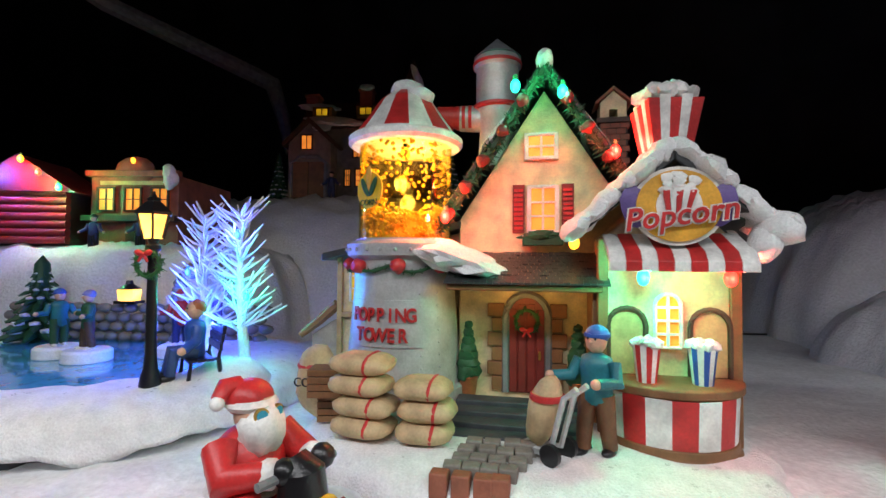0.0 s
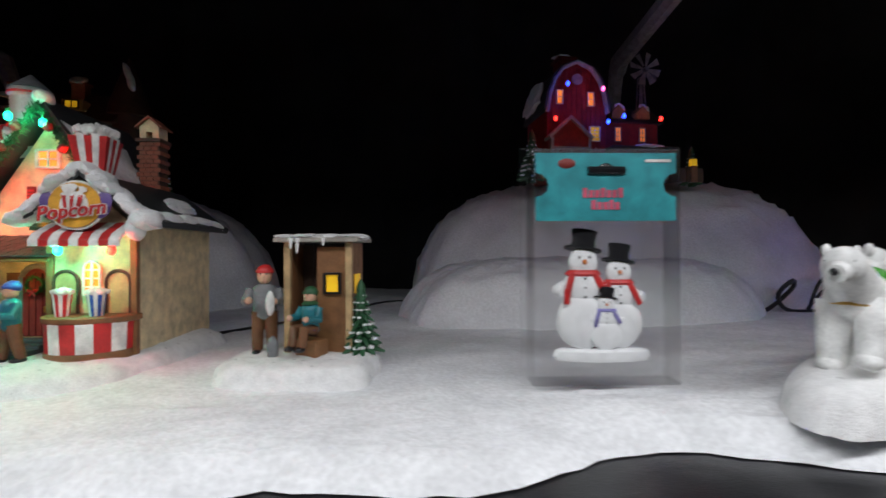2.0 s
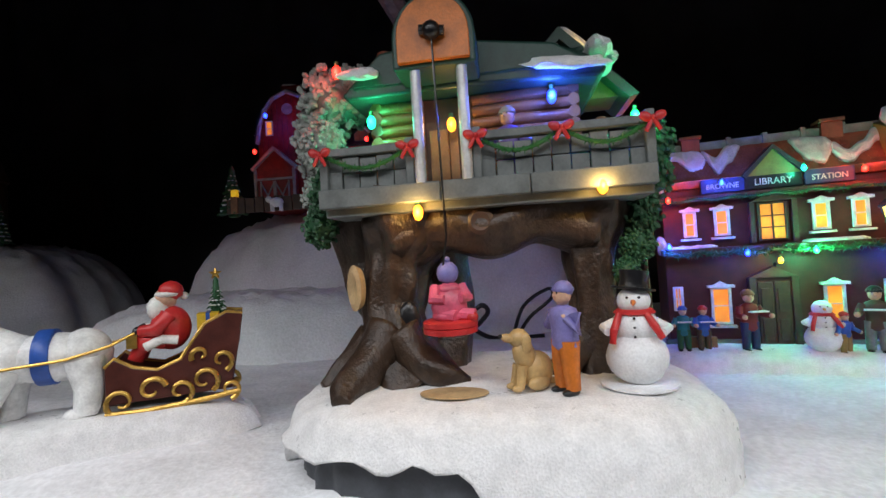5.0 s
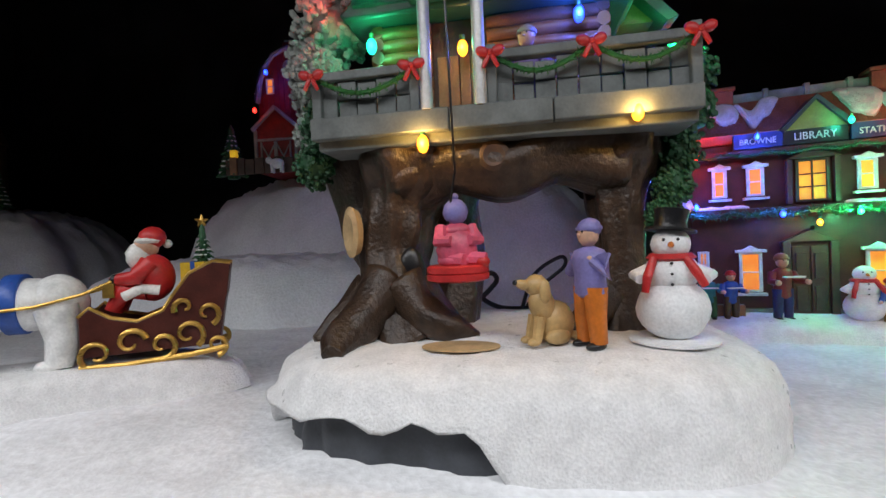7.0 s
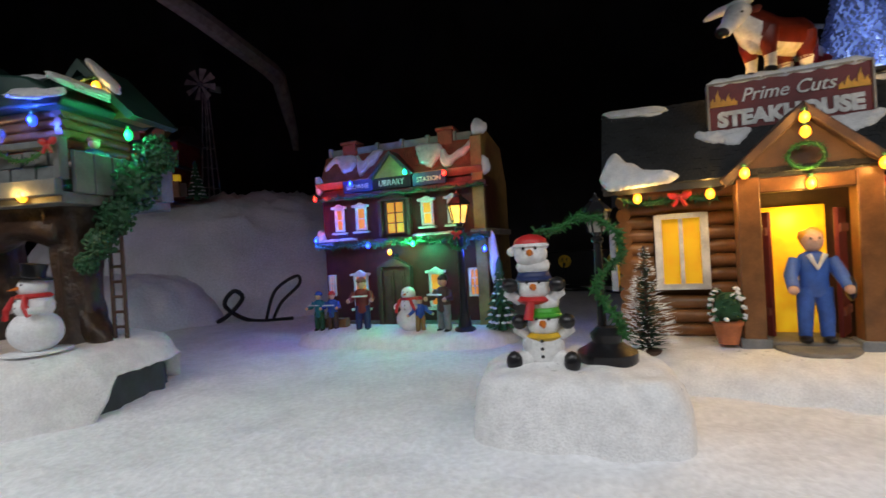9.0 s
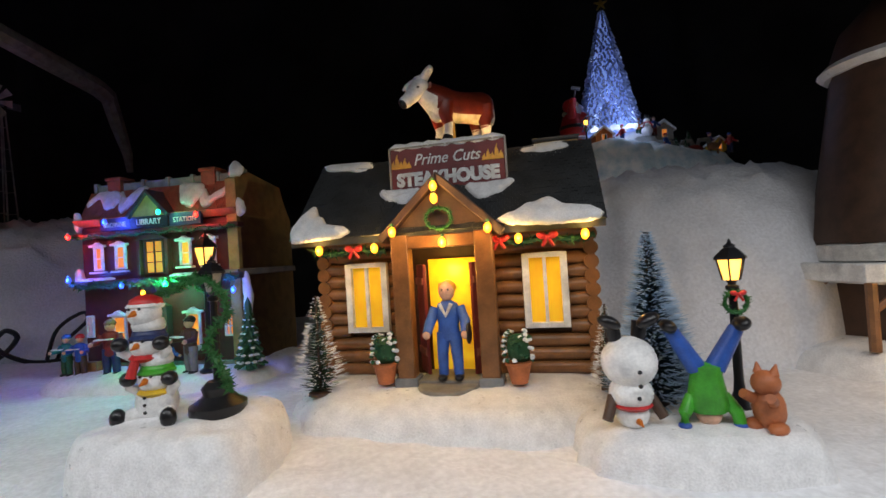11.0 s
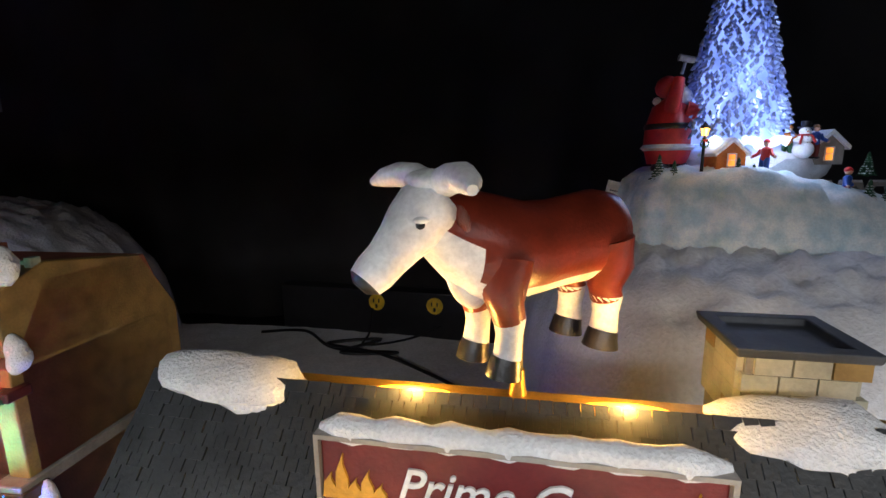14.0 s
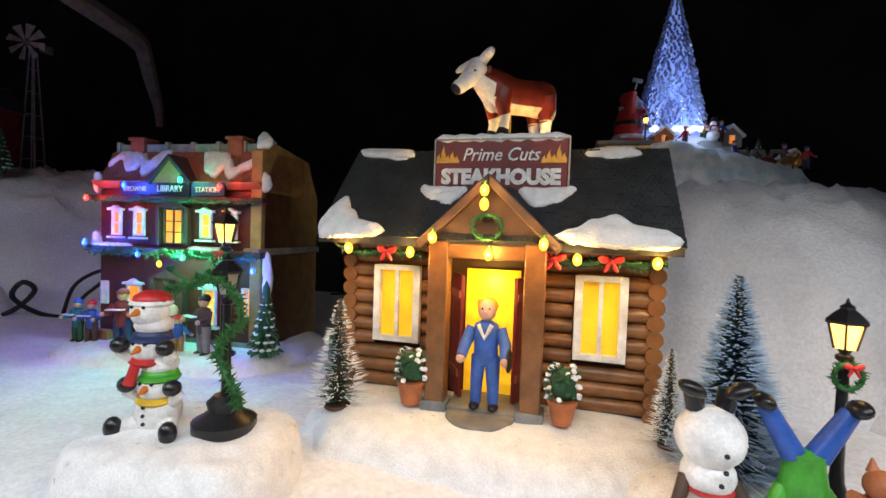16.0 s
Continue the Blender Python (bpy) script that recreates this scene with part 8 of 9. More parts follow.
def sleigh():
    m = at(0.762, 0.048, 21, 0.010)
    bm = bmesh.new()
    snow_base(bm, 0.152, 0.042, 0.030, 8.8, 2.6, 8, 0.05)
    solid("snow_mound", bm, "snow", m, "long white snow base under the bear sleigh", "miniature base")
    bear(m @ pose(-0.072, 0.0, 0.0265, 0, 0, 0) @ Matrix.Diagonal((1.06, 1.1, 1.14, 1)), "brightgreen", "white polar bear in a green strap pulling the sleigh")
    bear(m @ pose(0.004, 0.0, 0.0275, 0, 0, -2) @ Matrix.Diagonal((1.06, 1.1, 1.12, 1)), "blue", "white polar bear in a blue strap pulling the sleigh")
    s = thing("sleigh", m @ pose(0.089, 0.0, 0.024), "dark brown sleigh with curling gold scrollwork", "sleigh")
    side = [(-0.046, 0.012), (0.040, 0.012), (0.042, 0.030), (0.047, 0.050), (0.050, 0.072), (0.038, 0.074), (0.022, 0.066), (0.012, 0.052), (0.004, 0.040), (-0.012, 0.034), (-0.028, 0.038), (-0.040, 0.046), (-0.046, 0.040)]
    for y in (-0.020, 0.0165):
        bm = bmesh.new()
        poly(bm, side, y, y + 0.0035)
        part("side_panel", bm, "wine", s, "dark brown side", 0.0008)
        bm = bmesh.new()
        tube(bm, [(x, y + 0.0017, z) for x, z in side[4:]], 0.0018, 8)
        part("gold_edge", bm, "gold", s)
    bm = bmesh.new()
    poly(bm, [(-0.044, 0.012), (0.040, 0.012), (0.050, 0.070), (0.044, 0.070), (0.034, 0.022), (-0.038, 0.022)], -0.0165, 0.0165)
    part("body", bm, "wine", s)
    def curl(cx, cz, r, turns, a0, sg, y):
        return [(cx + sg * r * (1 - 0.72 * i / 18) * math.cos(a0 + turns * 6.283 * i / 18), y, cz + r * (1 - 0.72 * i / 18) * math.sin(a0 + turns * 6.283 * i / 18)) for i in range(19)]
    for y in (-0.0225, 0.0225):
        for cx, cz, r, tn, a0, sg in ((-0.036, 0.014, 0.011, 1.1, -1.5, -1), (-0.016, 0.020, 0.010, 0.9, 0.2, 1), (0.003, 0.016, 0.010, 1.0, -1.5, 1), (0.020, 0.022, 0.011, 1.0, -1.0, 1), (0.033, 0.036, 0.009, 0.9, -1.2, 1), (0.038, 0.012, 0.008, 1.0, -1.5, 1), (0.018, 0.042, 0.007, 0.8, -0.5, -1)):
            bm = bmesh.new()
            tube(bm, curl(cx, cz, r, tn, a0, sg, y), [0.0022 - 0.0012 * i / 18 for i in range(19)], 8)
            part("scroll", bm, "gold", s)
        bm = bmesh.new()
        tube(bm, [(-0.046, y, 0.006), (-0.02, y, 0.005), (0.02, y, 0.007), (0.046, y, 0.010)], 0.0022, 8)
        part("runner", bm, "gold", s)
    bm = bmesh.new()
    ball(bm, 0, 0, 0.018, 0.015, 0.0145, 0.018, 0, 3)
    tube(bm, [(-0.004, -0.007, 0.010), (-0.018, -0.008, 0.010), (-0.024, -0.008, -0.004)], [0.0085, 0.0075, 0.006], 10, 0)
    tube(bm, [(-0.004, 0.007, 0.010), (-0.018, 0.008, 0.010), (-0.024, 0.008, -0.004)], [0.0085, 0.0075, 0.006], 10, 0)
    tube(bm, [(-0.016, -0.015, 0.006), (-0.005, -0.016, 0.011), (0.006, -0.014, 0.009)], 0.0038, 8, 1)
    ball(bm, -0.003, 0, 0.042, 0.0085, 0.0085, 0.0095, 2)
    ball(bm, -0.008, 0, 0.034, 0.0085, 0.0088, 0.011, 1, 3, 0.15, 220)
    ball(bm, 0.001, 0, 0.048, 0.0095, 0.0092, 0.0085, 0)
    rev(bm, [(0.0088, 0.0435), (0.0102, 0.0455), (0.0088, 0.0475)], -0.001, 0, 16, 1)
    ball(bm, 0.010, 0.004, 0.043, 0.0035, mi=1)
    for sg in (-1, 1):
        tube(bm, [(0.0, sg * 0.013, 0.030), (-0.008, sg * 0.017, 0.019), (-0.019, sg * 0.011, 0.018)], [0.0062, 0.0058, 0.0048], 10, 0)
        ball(bm, -0.017, sg * 0.011, 0.018, 0.0052, mi=1)
        ball(bm, -0.021, sg * 0.010, 0.018, 0.0046, mi=3)
    box(bm, -0.025, -0.012, 0.006, 0.007, 0.007, 0.010, 0, 1, 4)
    solid("santa_figurine", bm, ["red", "white", "skin", "black", "gold"], m @ pose(0.089 - 0.004, 0.0, 0.024 + 0.046, 0, 0, 0), "red-coated santa holding reins and a gold lantern in the sleigh", "figurine", sharp=55)
    g = cast_tree("gift_tree", m @ pose(0.089 + 0.030, 0.006, 0.024 + 0.062), 0.042, 0.011, "small decorated tree in the back of the sleigh")
    bm = bmesh.new()
    for i in range(5):
        a = radians(90 + 72 * i)
        tube(bm, [(0, 0, 0.044), (0.005 * math.cos(a), 0, 0.044 + 0.005 * math.sin(a))], [0.0022, 0.0005], 6)
    part("star", bm, "gold", g)
    bm = bmesh.new()
    box(bm, 0, 0, 0, 0.016, 0.018, 0.014)
    box(bm, 0, 0, 0.0001, 0.003, 0.0184, 0.0145, 0, 1, 1)
    solid("gift_box", bm, ["yellow", "blue"], m @ pose(0.089 + 0.024, -0.006, 0.024 + 0.060), "gold gift box with a blue ribbon in the sleigh", "gift")
    r = thing("gold_reins", m @ pose(0, 0, 0.0), "shiny gold cord reins strung along the bears", "cord")
    for y in (-0.0185, 0.0185):
        bm = bmesh.new()
        tube(bm, [(0.067, y * 0.6, 0.090), (0.046, y * 1.0, 0.080), (0.020, y * 1.1, 0.074), (-0.03, y * 1.12, 0.071), (-0.070, y * 1.12, 0.069), (-0.100, y * 0.8, 0.071), (-0.110, 0, 0.073)], 0.0011, 8)
        part("cord", bm, "gold", r)


sleigh()


# ---- fishing hut ----
def fishing_hut():
    m = at(0.322, 0.243, -18)
    bm = bmesh.new()
    snow_base(bm, 0.070, 0.058, 0.024, 2.2, 5, 16, 0.04)
    bm.transform(Matrix.Translation((0, -0.012, 0)))
    solid("snow_mound", bm, "snow", m, "small white block of snow under the fishing hut", "miniature base")
    h = thing("fishing_hut", m @ pose(0.012, 0.012, 0.0215), "narrow brown wooden fishing hut with a snowy lean-to roof", "miniature house")
    for i in range(5):
        bm = bmesh.new()
        box(bm, -0.024 + i * 0.0122, 0.020, 0, 0.0116, 0.003, 0.102)
        part("back_plank", bm, "darkbrown", h, bevel=0.0004)
    for sg in (-1, 1):
        for i in range(4):
            bm = bmesh.new()
            box(bm, sg * 0.030, -0.014 + i * 0.0105, 0, 0.003, 0.010, 0.104)
            part("side_plank", bm, "brown", h, bevel=0.0004)
        bm = bmesh.new()
        box(bm, sg * 0.029, -0.020, 0, 0.006, 0.005, 0.106)
        part("corner_post", bm, "tan", h, bevel=0.0006)
    bm = bmesh.new()
    box(bm, 0.013, -0.016, 0, 0.030, 0.004, 0.100)
    part("front_panel", bm, "brown", h, bevel=0.0005)
    lattice("w", h, 0.006, 0.020, 0.058, 0.074, -0.0185, 1, 1, "winyellow", "black", 0.002)
    bm = bmesh.new()
    box(bm, 0.0318, 0.0, 0.056, 0.001, 0.020, 0.018)
    part("side_pane", bm, "winyellow", h, "yellow side pane")
    bm = bmesh.new()
    box(bm, 0, 0, 0.1045, 0.078, 0.060, 0.004)
    part("roof_board", bm, "plankgrey", h, bevel=0.0006)
    bm = bmesh.new()
    for i in range(7):
        ball(bm, -0.034 + i * 0.0114, -0.006 + 0.004 * (i % 2), 0.1095, 0.010, 0.024, 0.0032, 0, 2, 0.3, 120)
    for x, l in ((-0.022, 0.010), (-0.016, 0.014), (0.008, 0.007)):
        tube(bm, [(x, -0.030, 0.108), (x, -0.031, 0.108 - l)], [0.0024, 0.0006], 6)
    part("roof_snow", bm, "snow", h)
    def fish(bm, s, hip, top, hz):
        ball(bm, 0.10 * s, -0.26 * s, hip + 0.14 * s, 0.05 * s, 0.03 * s, 0.14 * s, 6)
    figurine("angler_figurine", m @ pose(-0.040, -0.006, 0.0215, 0, 0, 15), 0.082, "grey", "trouser", "painted angler in grey with a red hat holding a fish", hat="red", arms=((0.4, -1, 0.2), (-0.4, -1, 0.1)), extra=fish)
    figurine("seated_angler_figurine", m @ pose(0.010, -0.024, 0.040, 0, 0, -25), 0.068, "teal", "trouser", "painted angler seated in the hut in a yellow scarf", hat="green", sit=True, arms=((0.3, -1, 0.1), (-0.3, -1, 0.1)),
             extra=lambda bm, s, hip, top, hz: rev(bm, [(0.07 * s, top - 0.05 * s), (0.12 * s, top - 0.01 * s), (0.07 * s, top + 0.03 * s)], 0, 0, 12, 3))
    bm = bmesh.new()
    box(bm, 0, 0, 0, 0.024, 0.016, 0.017)
    solid("wooden_box", bm, "brown", m @ pose(0.010, -0.020, 0.0215, 0, 0, -25), "brown wooden box used as a seat", "box", bevel=0.0006)
    bm = bmesh.new()
    rev(bm, [(0.014, 0), (0.014, 0.0015), (0.010, 0.002)], seg=20, mi=0)
    ball(bm, 0, 0, 0.010, 0.0052, 0.004, 0.0115, 1, 3, 0.1, 200)
    solid("fish_figurine", bm, ["teal", "grey"], m @ pose(-0.022, -0.030, 0.0212), "grey fish rising from a dark ice hole", "figurine")
    cast_tree("evergreen_tree", m @ pose(0.050, 0.0, 0.0195), 0.072, 0.021, "small evergreen with white dots beside the hut")


fishing_hut()


# ---- blister pack with three snowmen ----
def blister_pack():
    m = at(0.543, 0.102, -13, 0.010) @ Matrix.Scale(1.06, 4)
    h = thing("snowman_pack", m, "clear plastic blister pack with a teal card and snowman family", "toy package")
    bm = bmesh.new()
    box(bm, 0, 0.012, 0, 0.114, 0.0012, 0.178)
    p = part("blister_back", bm, "blister", h, "clear plastic back", 0.0004)
    p.visible_shadow = False
    bm = bmesh.new()
    for x in (-0.052, 0.052):
        box(bm, x, 0.0, 0.006, 0.001, 0.023, 0.166)
    box(bm, 0, 0.0, 0.006, 0.104, 0.023, 0.001)
    box(bm, 0, 0.0, 0.172, 0.104, 0.023, 0.001)
    box(bm, 0, -0.012, 0.006, 0.104, 0.001, 0.166)
    p = part("blister_front", bm, "blister", h, "clear plastic bubble", 0.0006)
    p.visible_shadow = False
    bm = bmesh.new()
    n0 = [(-0.050, 0.122), (0.050, 0.122), (0.050, 0.139)] + [(0.050 - 0.009 * math.sin(math.pi * i / 6), 0.1475 - 0.0085 * math.cos(math.pi * i / 6)) for i in range(1, 6)] + [(0.050, 0.156), (0.050, 0.170), (-0.050, 0.170), (-0.050, 0.156)] + [(-0.050 + 0.009 * math.sin(math.pi * i / 6), 0.1475 + 0.0085 * math.cos(math.pi * i / 6)) for i in range(1, 6)] + [(-0.050, 0.139)]
    poly(bm, n0, -0.0105, -0.0095)
    part("card", bm, "tealcard", h, "teal printed card")
    bm = bmesh.new()
    tube(bm, [(-0.013, -0.0107, 0.1575), (0.013, -0.0107, 0.1575)], 0.0032, 8)
    ball(bm, 0, -0.0107, 0.160, 0.005, 0.001, 0.003)
    part("hang_slot", bm, "black", h)
    bm = bmesh.new()
    ball(bm, -0.028, -0.0108, 0.1625, 0.0065, 0.0008, 0.0036)
    part("brand_oval", bm, "darkred", h, "plain dark red oval")
    bm = bmesh.new()
    for i, w in enumerate((0.030, 0.022)):
        for k in range(int(w / 0.0042)):
            box(bm, -w / 2 + k * 0.0042 + (0.002 if i else 0), -0.0108, 0.1385 - i * 0.0085, 0.003, 0.0008, 0.0052 + 0.0015 * (k % 3 == 0))
    part("script_bars", bm, "pink", h, "unreadable pink script")
    bm = bmesh.new()
    box(bm, 0.037, -0.0108, 0.1635, 0.018, 0.0006, 0.002)
    part("code_bar", bm, "white", h)
    bm = bmesh.new()
    rev(bm, [(0.034, 0), (0.036, 0.003), (0.034, 0.007), (0.030, 0.008)], seg=30, m=Matrix.Diagonal((1, 0.3, 1, 1)))
    part("figure_foot", bm, "snowplain", h).location = (0, 0, 0.022)
    for x, y, hh, hat, sc, lb in ((-0.013, 0.001, 0.084, "black", "red", "white snowman in a black hat inside the clear pack"), (0.013, 0.001, 0.074, "darkred", "red", "white snow woman in a dark red hat inside the pack")):
        snowman("pack_snowman_figurine", m @ pose(x, y, 0.029, 0, 0, 0) @ Matrix.Diagonal((0.88, 0.34, 1, 1)), hh, lb, scarf=sc)
    snowman("pack_snowman_figurine", m @ pose(0.002, -0.004, 0.029) @ Matrix.Diagonal((1, 0.3, 1, 1)), 0.044, "small snow child in a blue hat inside the pack", hat="blue", scarf="lilac")


blister_pack()


# ---- stacked snowmen, lamp and garland ----
def snowman_stack():
    m = at(1.566, -0.124, -18)
    bm = bmesh.new()
    snow_base(bm, 0.062, 0.050, 0.045, 4.4, 3.6, 13, 0.05, rows=20, seg=110)
    solid("snow_mound", bm, "snow", m, "small white glitter mound under three stacked snowmen", "miniature base")
    bm = bmesh.new()
    cx, cy = -0.020, -0.002
    z = 0.048
    ball(bm, cx, cy, z + 0.013, 0.0145, 0.013, 0.015, 0, 3)
    for i, (zz, hat) in enumerate(((z + 0.030, 2), (z + 0.056, 3), (z + 0.080, 4))):
        ball(bm, cx + 0.001 * (-1) ** i - 0.003 * i, cy - 0.002, zz, 0.0112, 0.0108, 0.0112, 0, 3)
        hx, hy = cx + 0.001 * (-1) ** i - 0.003 * i, cy - 0.002
        tube(bm, [(hx, hy - 0.010, zz + 0.001), (hx + 0.001, hy - 0.017, zz - 0.0005)], [0.0026, 0.0006], 8, 5)
        for sg in (-1, 1):
            ball(bm, hx + sg * 0.004, hy - 0.0102, zz + 0.0042, 0.0012, mi=1, n=1)
        ball(bm, hx, hy + 0.002, zz + 0.0072, 0.0118, 0.0112, 0.0072, hat, 2)
        rev(bm, [(0.0112, zz + 0.0035), (0.0126, zz + 0.0055), (0.0112, zz + 0.0075)], hx, hy + 0.0015, 16, hat if i < 2 else 0)
        if i < 2:
            ball(bm, hx, hy + 0.002, zz + 0.015, 0.0118, 0.0105, 0.008, 0)
            rev(bm, [(0.0100, zz - 0.0115), (0.0122, zz - 0.009), (0.0100, zz - 0.0065)], hx, hy, 16, 6 if i == 0 else 4)
            for sg in (-1, 1):
                tube(bm, [(hx + sg * 0.010, hy, zz - 0.010), (hx + sg * 0.017, hy - 0.004, zz - 0.004), (hx + sg * 0.015, hy - 0.006, zz + 0.002)], 0.0038, 8, 0)
                ball(bm, hx + sg * 0.0155, hy - 0.007, zz + 0.002, 0.0056, mi=1)
    ball(bm, cx - 0.018, cy + 0.002, z + 0.082, 0.0036, mi=0)
    tube(bm, [(cx - 0.006, cy - 0.012, z + 0.046), (cx - 0.008, cy - 0.015, z + 0.034)], [0.003, 0.0034], 8, 4)
    for sg in (-1, 1):
        tube(bm, [(cx + sg * 0.009, cy - 0.004, z + 0.006), (cx + sg * 0.017, cy - 0.012, z + 0.004)], [0.006, 0.0052], 10, 0)
        ball(bm, cx + sg * 0.0185, cy - 0.015, z + 0.005, 0.0056, 0.005, 0.0078, 1)
    for k in range(3):
        ball(bm, cx, cy - 0.0128, z + 0.008 + k * 0.0055, 0.0014, mi=1, n=1)
    solid("stacked_snowmen_figurine", bm, ["polar", "black", "brightgreen", "navy", "red", "orange", "yellow"], m @ Matrix.Translation((0, 0, 0.0435)) @ Matrix.Diagonal((0.92, 0.92, 0.87, 1)) @ Matrix.Translation((0, 0, -0.048)), "three glossy snowmen stacked on one another in bright hats", "figurine", sharp=60)
    lp = street_lamp("street_lamp", m @ pose(0.018, 0.008, 0.043), 0.106, "black unlit lamp post wound with green garland", lit=False, wreath=False)
    garland(lp, [(-0.038, -0.002, 0.083), (-0.022, -0.004, 0.085), (-0.010, -0.005, 0.092), (0.0, -0.006, 0.090), (0.012, -0.007, 0.080), (0.013, -0.006, 0.066), (0.004, -0.006, 0.058), (-0.004, -0.004, 0.046), (0.004, -0.006, 0.034), (0.011, -0.007, 0.024), (0.012, -0.008, 0.016)], 0.0042, "wreath", 700, label="bushy green garland")
    bm = bmesh.new()
    rev(bm, [(0.017, 0), (0.018, 0.002), (0.018, 0.007), (0.013, 0.010), (0.009, 0.013), (0.010, 0.018), (0.006, 0.022)], 0.002, -0.004, 24)
    part("pedestal", bm, "black", lp, "glossy black pedestal")


snowman_stack()


# ---- tumbling group ----
def tumblers():
    m = at(1.878, -0.214, -22)
    bm = bmesh.new()
    snow_base(bm, 0.072, 0.048, 0.030, 5.1, 3.4, 10, 0.05)
    solid("snow_mound", bm, "snow", m, "white glitter mound under the upside-down snowman and child", "miniature base")
    bm = bmesh.new()
    ball(bm, 0, 0, 0.010, 0.011, 0.011, 0.010, 0, 3)
    ball(bm, 0, 0, 0.024, 0.0145, 0.014, 0.0125, 0, 3)
    ball(bm, 0, 0, 0.045, 0.0185, 0.018, 0.0175, 0, 3)
    rev(bm, [(0.011, 0.014), (0.0138, 0.0165), (0.011, 0.019)], 0, 0, 18, 2)
    for k in range(3):
        ball(bm, 0, -0.0145 - 0.0035 * (k > 0), 0.024 + k * 0.009, 0.0016, mi=1, n=1)
    tube(bm, [(0, -0.011, 0.008), (0, -0.018, 0.007)], [0.0022, 0.0005], 8, 3)
    for sg in (-1, 1):
        tube(bm, [(sg * 0.008, 0.002, 0.060), (sg * 0.010, 0.002, 0.072)], [0.005, 0.0055], 10, 1)
        ball(bm, sg * 0.013, -0.004, 0.073, 0.0085, 0.006, 0.0045, 1, rot=(0, sg * -25, 0))
        tube(bm, [(sg * 0.012, 0, 0.022), (sg * 0.019, -0.006, 0.008)], [0.004, 0.0035], 8, 4)
    solid("tumbling_snowman_figurine", bm, ["polar", "black", "red", "orange", "darkbrown"], m @ pose(-0.038, -0.018, 0.0285, 0, 0, 8) @ Matrix.Scale(0.88, 4), "white snowman standing on its head with boots in the air", "figurine", sharp=60)
    bm = bmesh.new()
    ball(bm, 0, 0, 0.008, 0.0085, 0.0085, 0.008, 2, 3)
    rev(bm, [(0.012, 0.010), (0.014, 0.016), (0.0105, 0.036), (0.011, 0.042), (0.004, 0.044)], 0, 0, 16, 0, Matrix.Diagonal((1, 0.8, 1, 1)))
    for sg in (-1, 1):
        tube(bm, [(sg * 0.006, 0, 0.040), (sg * 0.014, 0, 0.054), (sg * 0.022, 0, 0.068)], [0.0068, 0.006, 0.005], 10, 1)
        ball(bm, sg * 0.024, -0.003, 0.071, 0.006, 0.009, 0.0048, 4, rot=(0, sg * -35, 0))
        tube(bm, [(sg * 0.010, 0, 0.020), (sg * 0.017, -0.004, 0.010), (sg * 0.018, -0.006, 0.002)], [0.005, 0.0045, 0.004], 8, 0)
        ball(bm, sg * 0.018, -0.006, 0.002, 0.0045, 0.005, 0.0025, 1)
    solid("tumbling_child_figurine", bm, ["brightgreen", "blue", "skin", "red", "black"], m @ pose(0.006, -0.014, 0.0285) @ Matrix.Scale(0.84, 4), "painted child in green doing a handstand", "figurine", sharp=60)
    bm = bmesh.new()
    ball(bm, 0, 0, 0.012, 0.0085, 0.009, 0.0125, 0, 3, 0.1)
    ball(bm, 0, -0.002, 0.027, 0.0075, 0.0075, 0.0072, 0, 3)
    for sg in (-1, 1):
        tube(bm, [(sg * 0.004, -0.001, 0.032), (sg * 0.005, 0, 0.038)], [0.003, 0.0005], 8, 0)
        tube(bm, [(sg * 0.005, -0.006, 0.018), (sg * 0.007, -0.013, 0.022)], [0.0032, 0.0028], 8, 0)
        ball(bm, sg * 0.006, -0.004, 0.003, 0.005, 0.007, 0.0035)
    solid("cat_figurine", bm, ["terracotta"], m @ pose(0.036, -0.020, 0.0278, 0, 0, -50), "ginger cat sitting up with raised paws", "figurine", sharp=60)
    bristle_tree("bottle_brush_tree", m @ pose(-0.012, 0.024, 0.026), 0.122, 0.036, "blue-green bottle-brush tree with frosted tips on the mound", "bristleblue", "frostblue", 2.2)
    street_lamp("street_lamp", m @ pose(0.034, 0.010, 0.026), 0.112, "black street lamp with amber panes and a wreath")


tumblers()


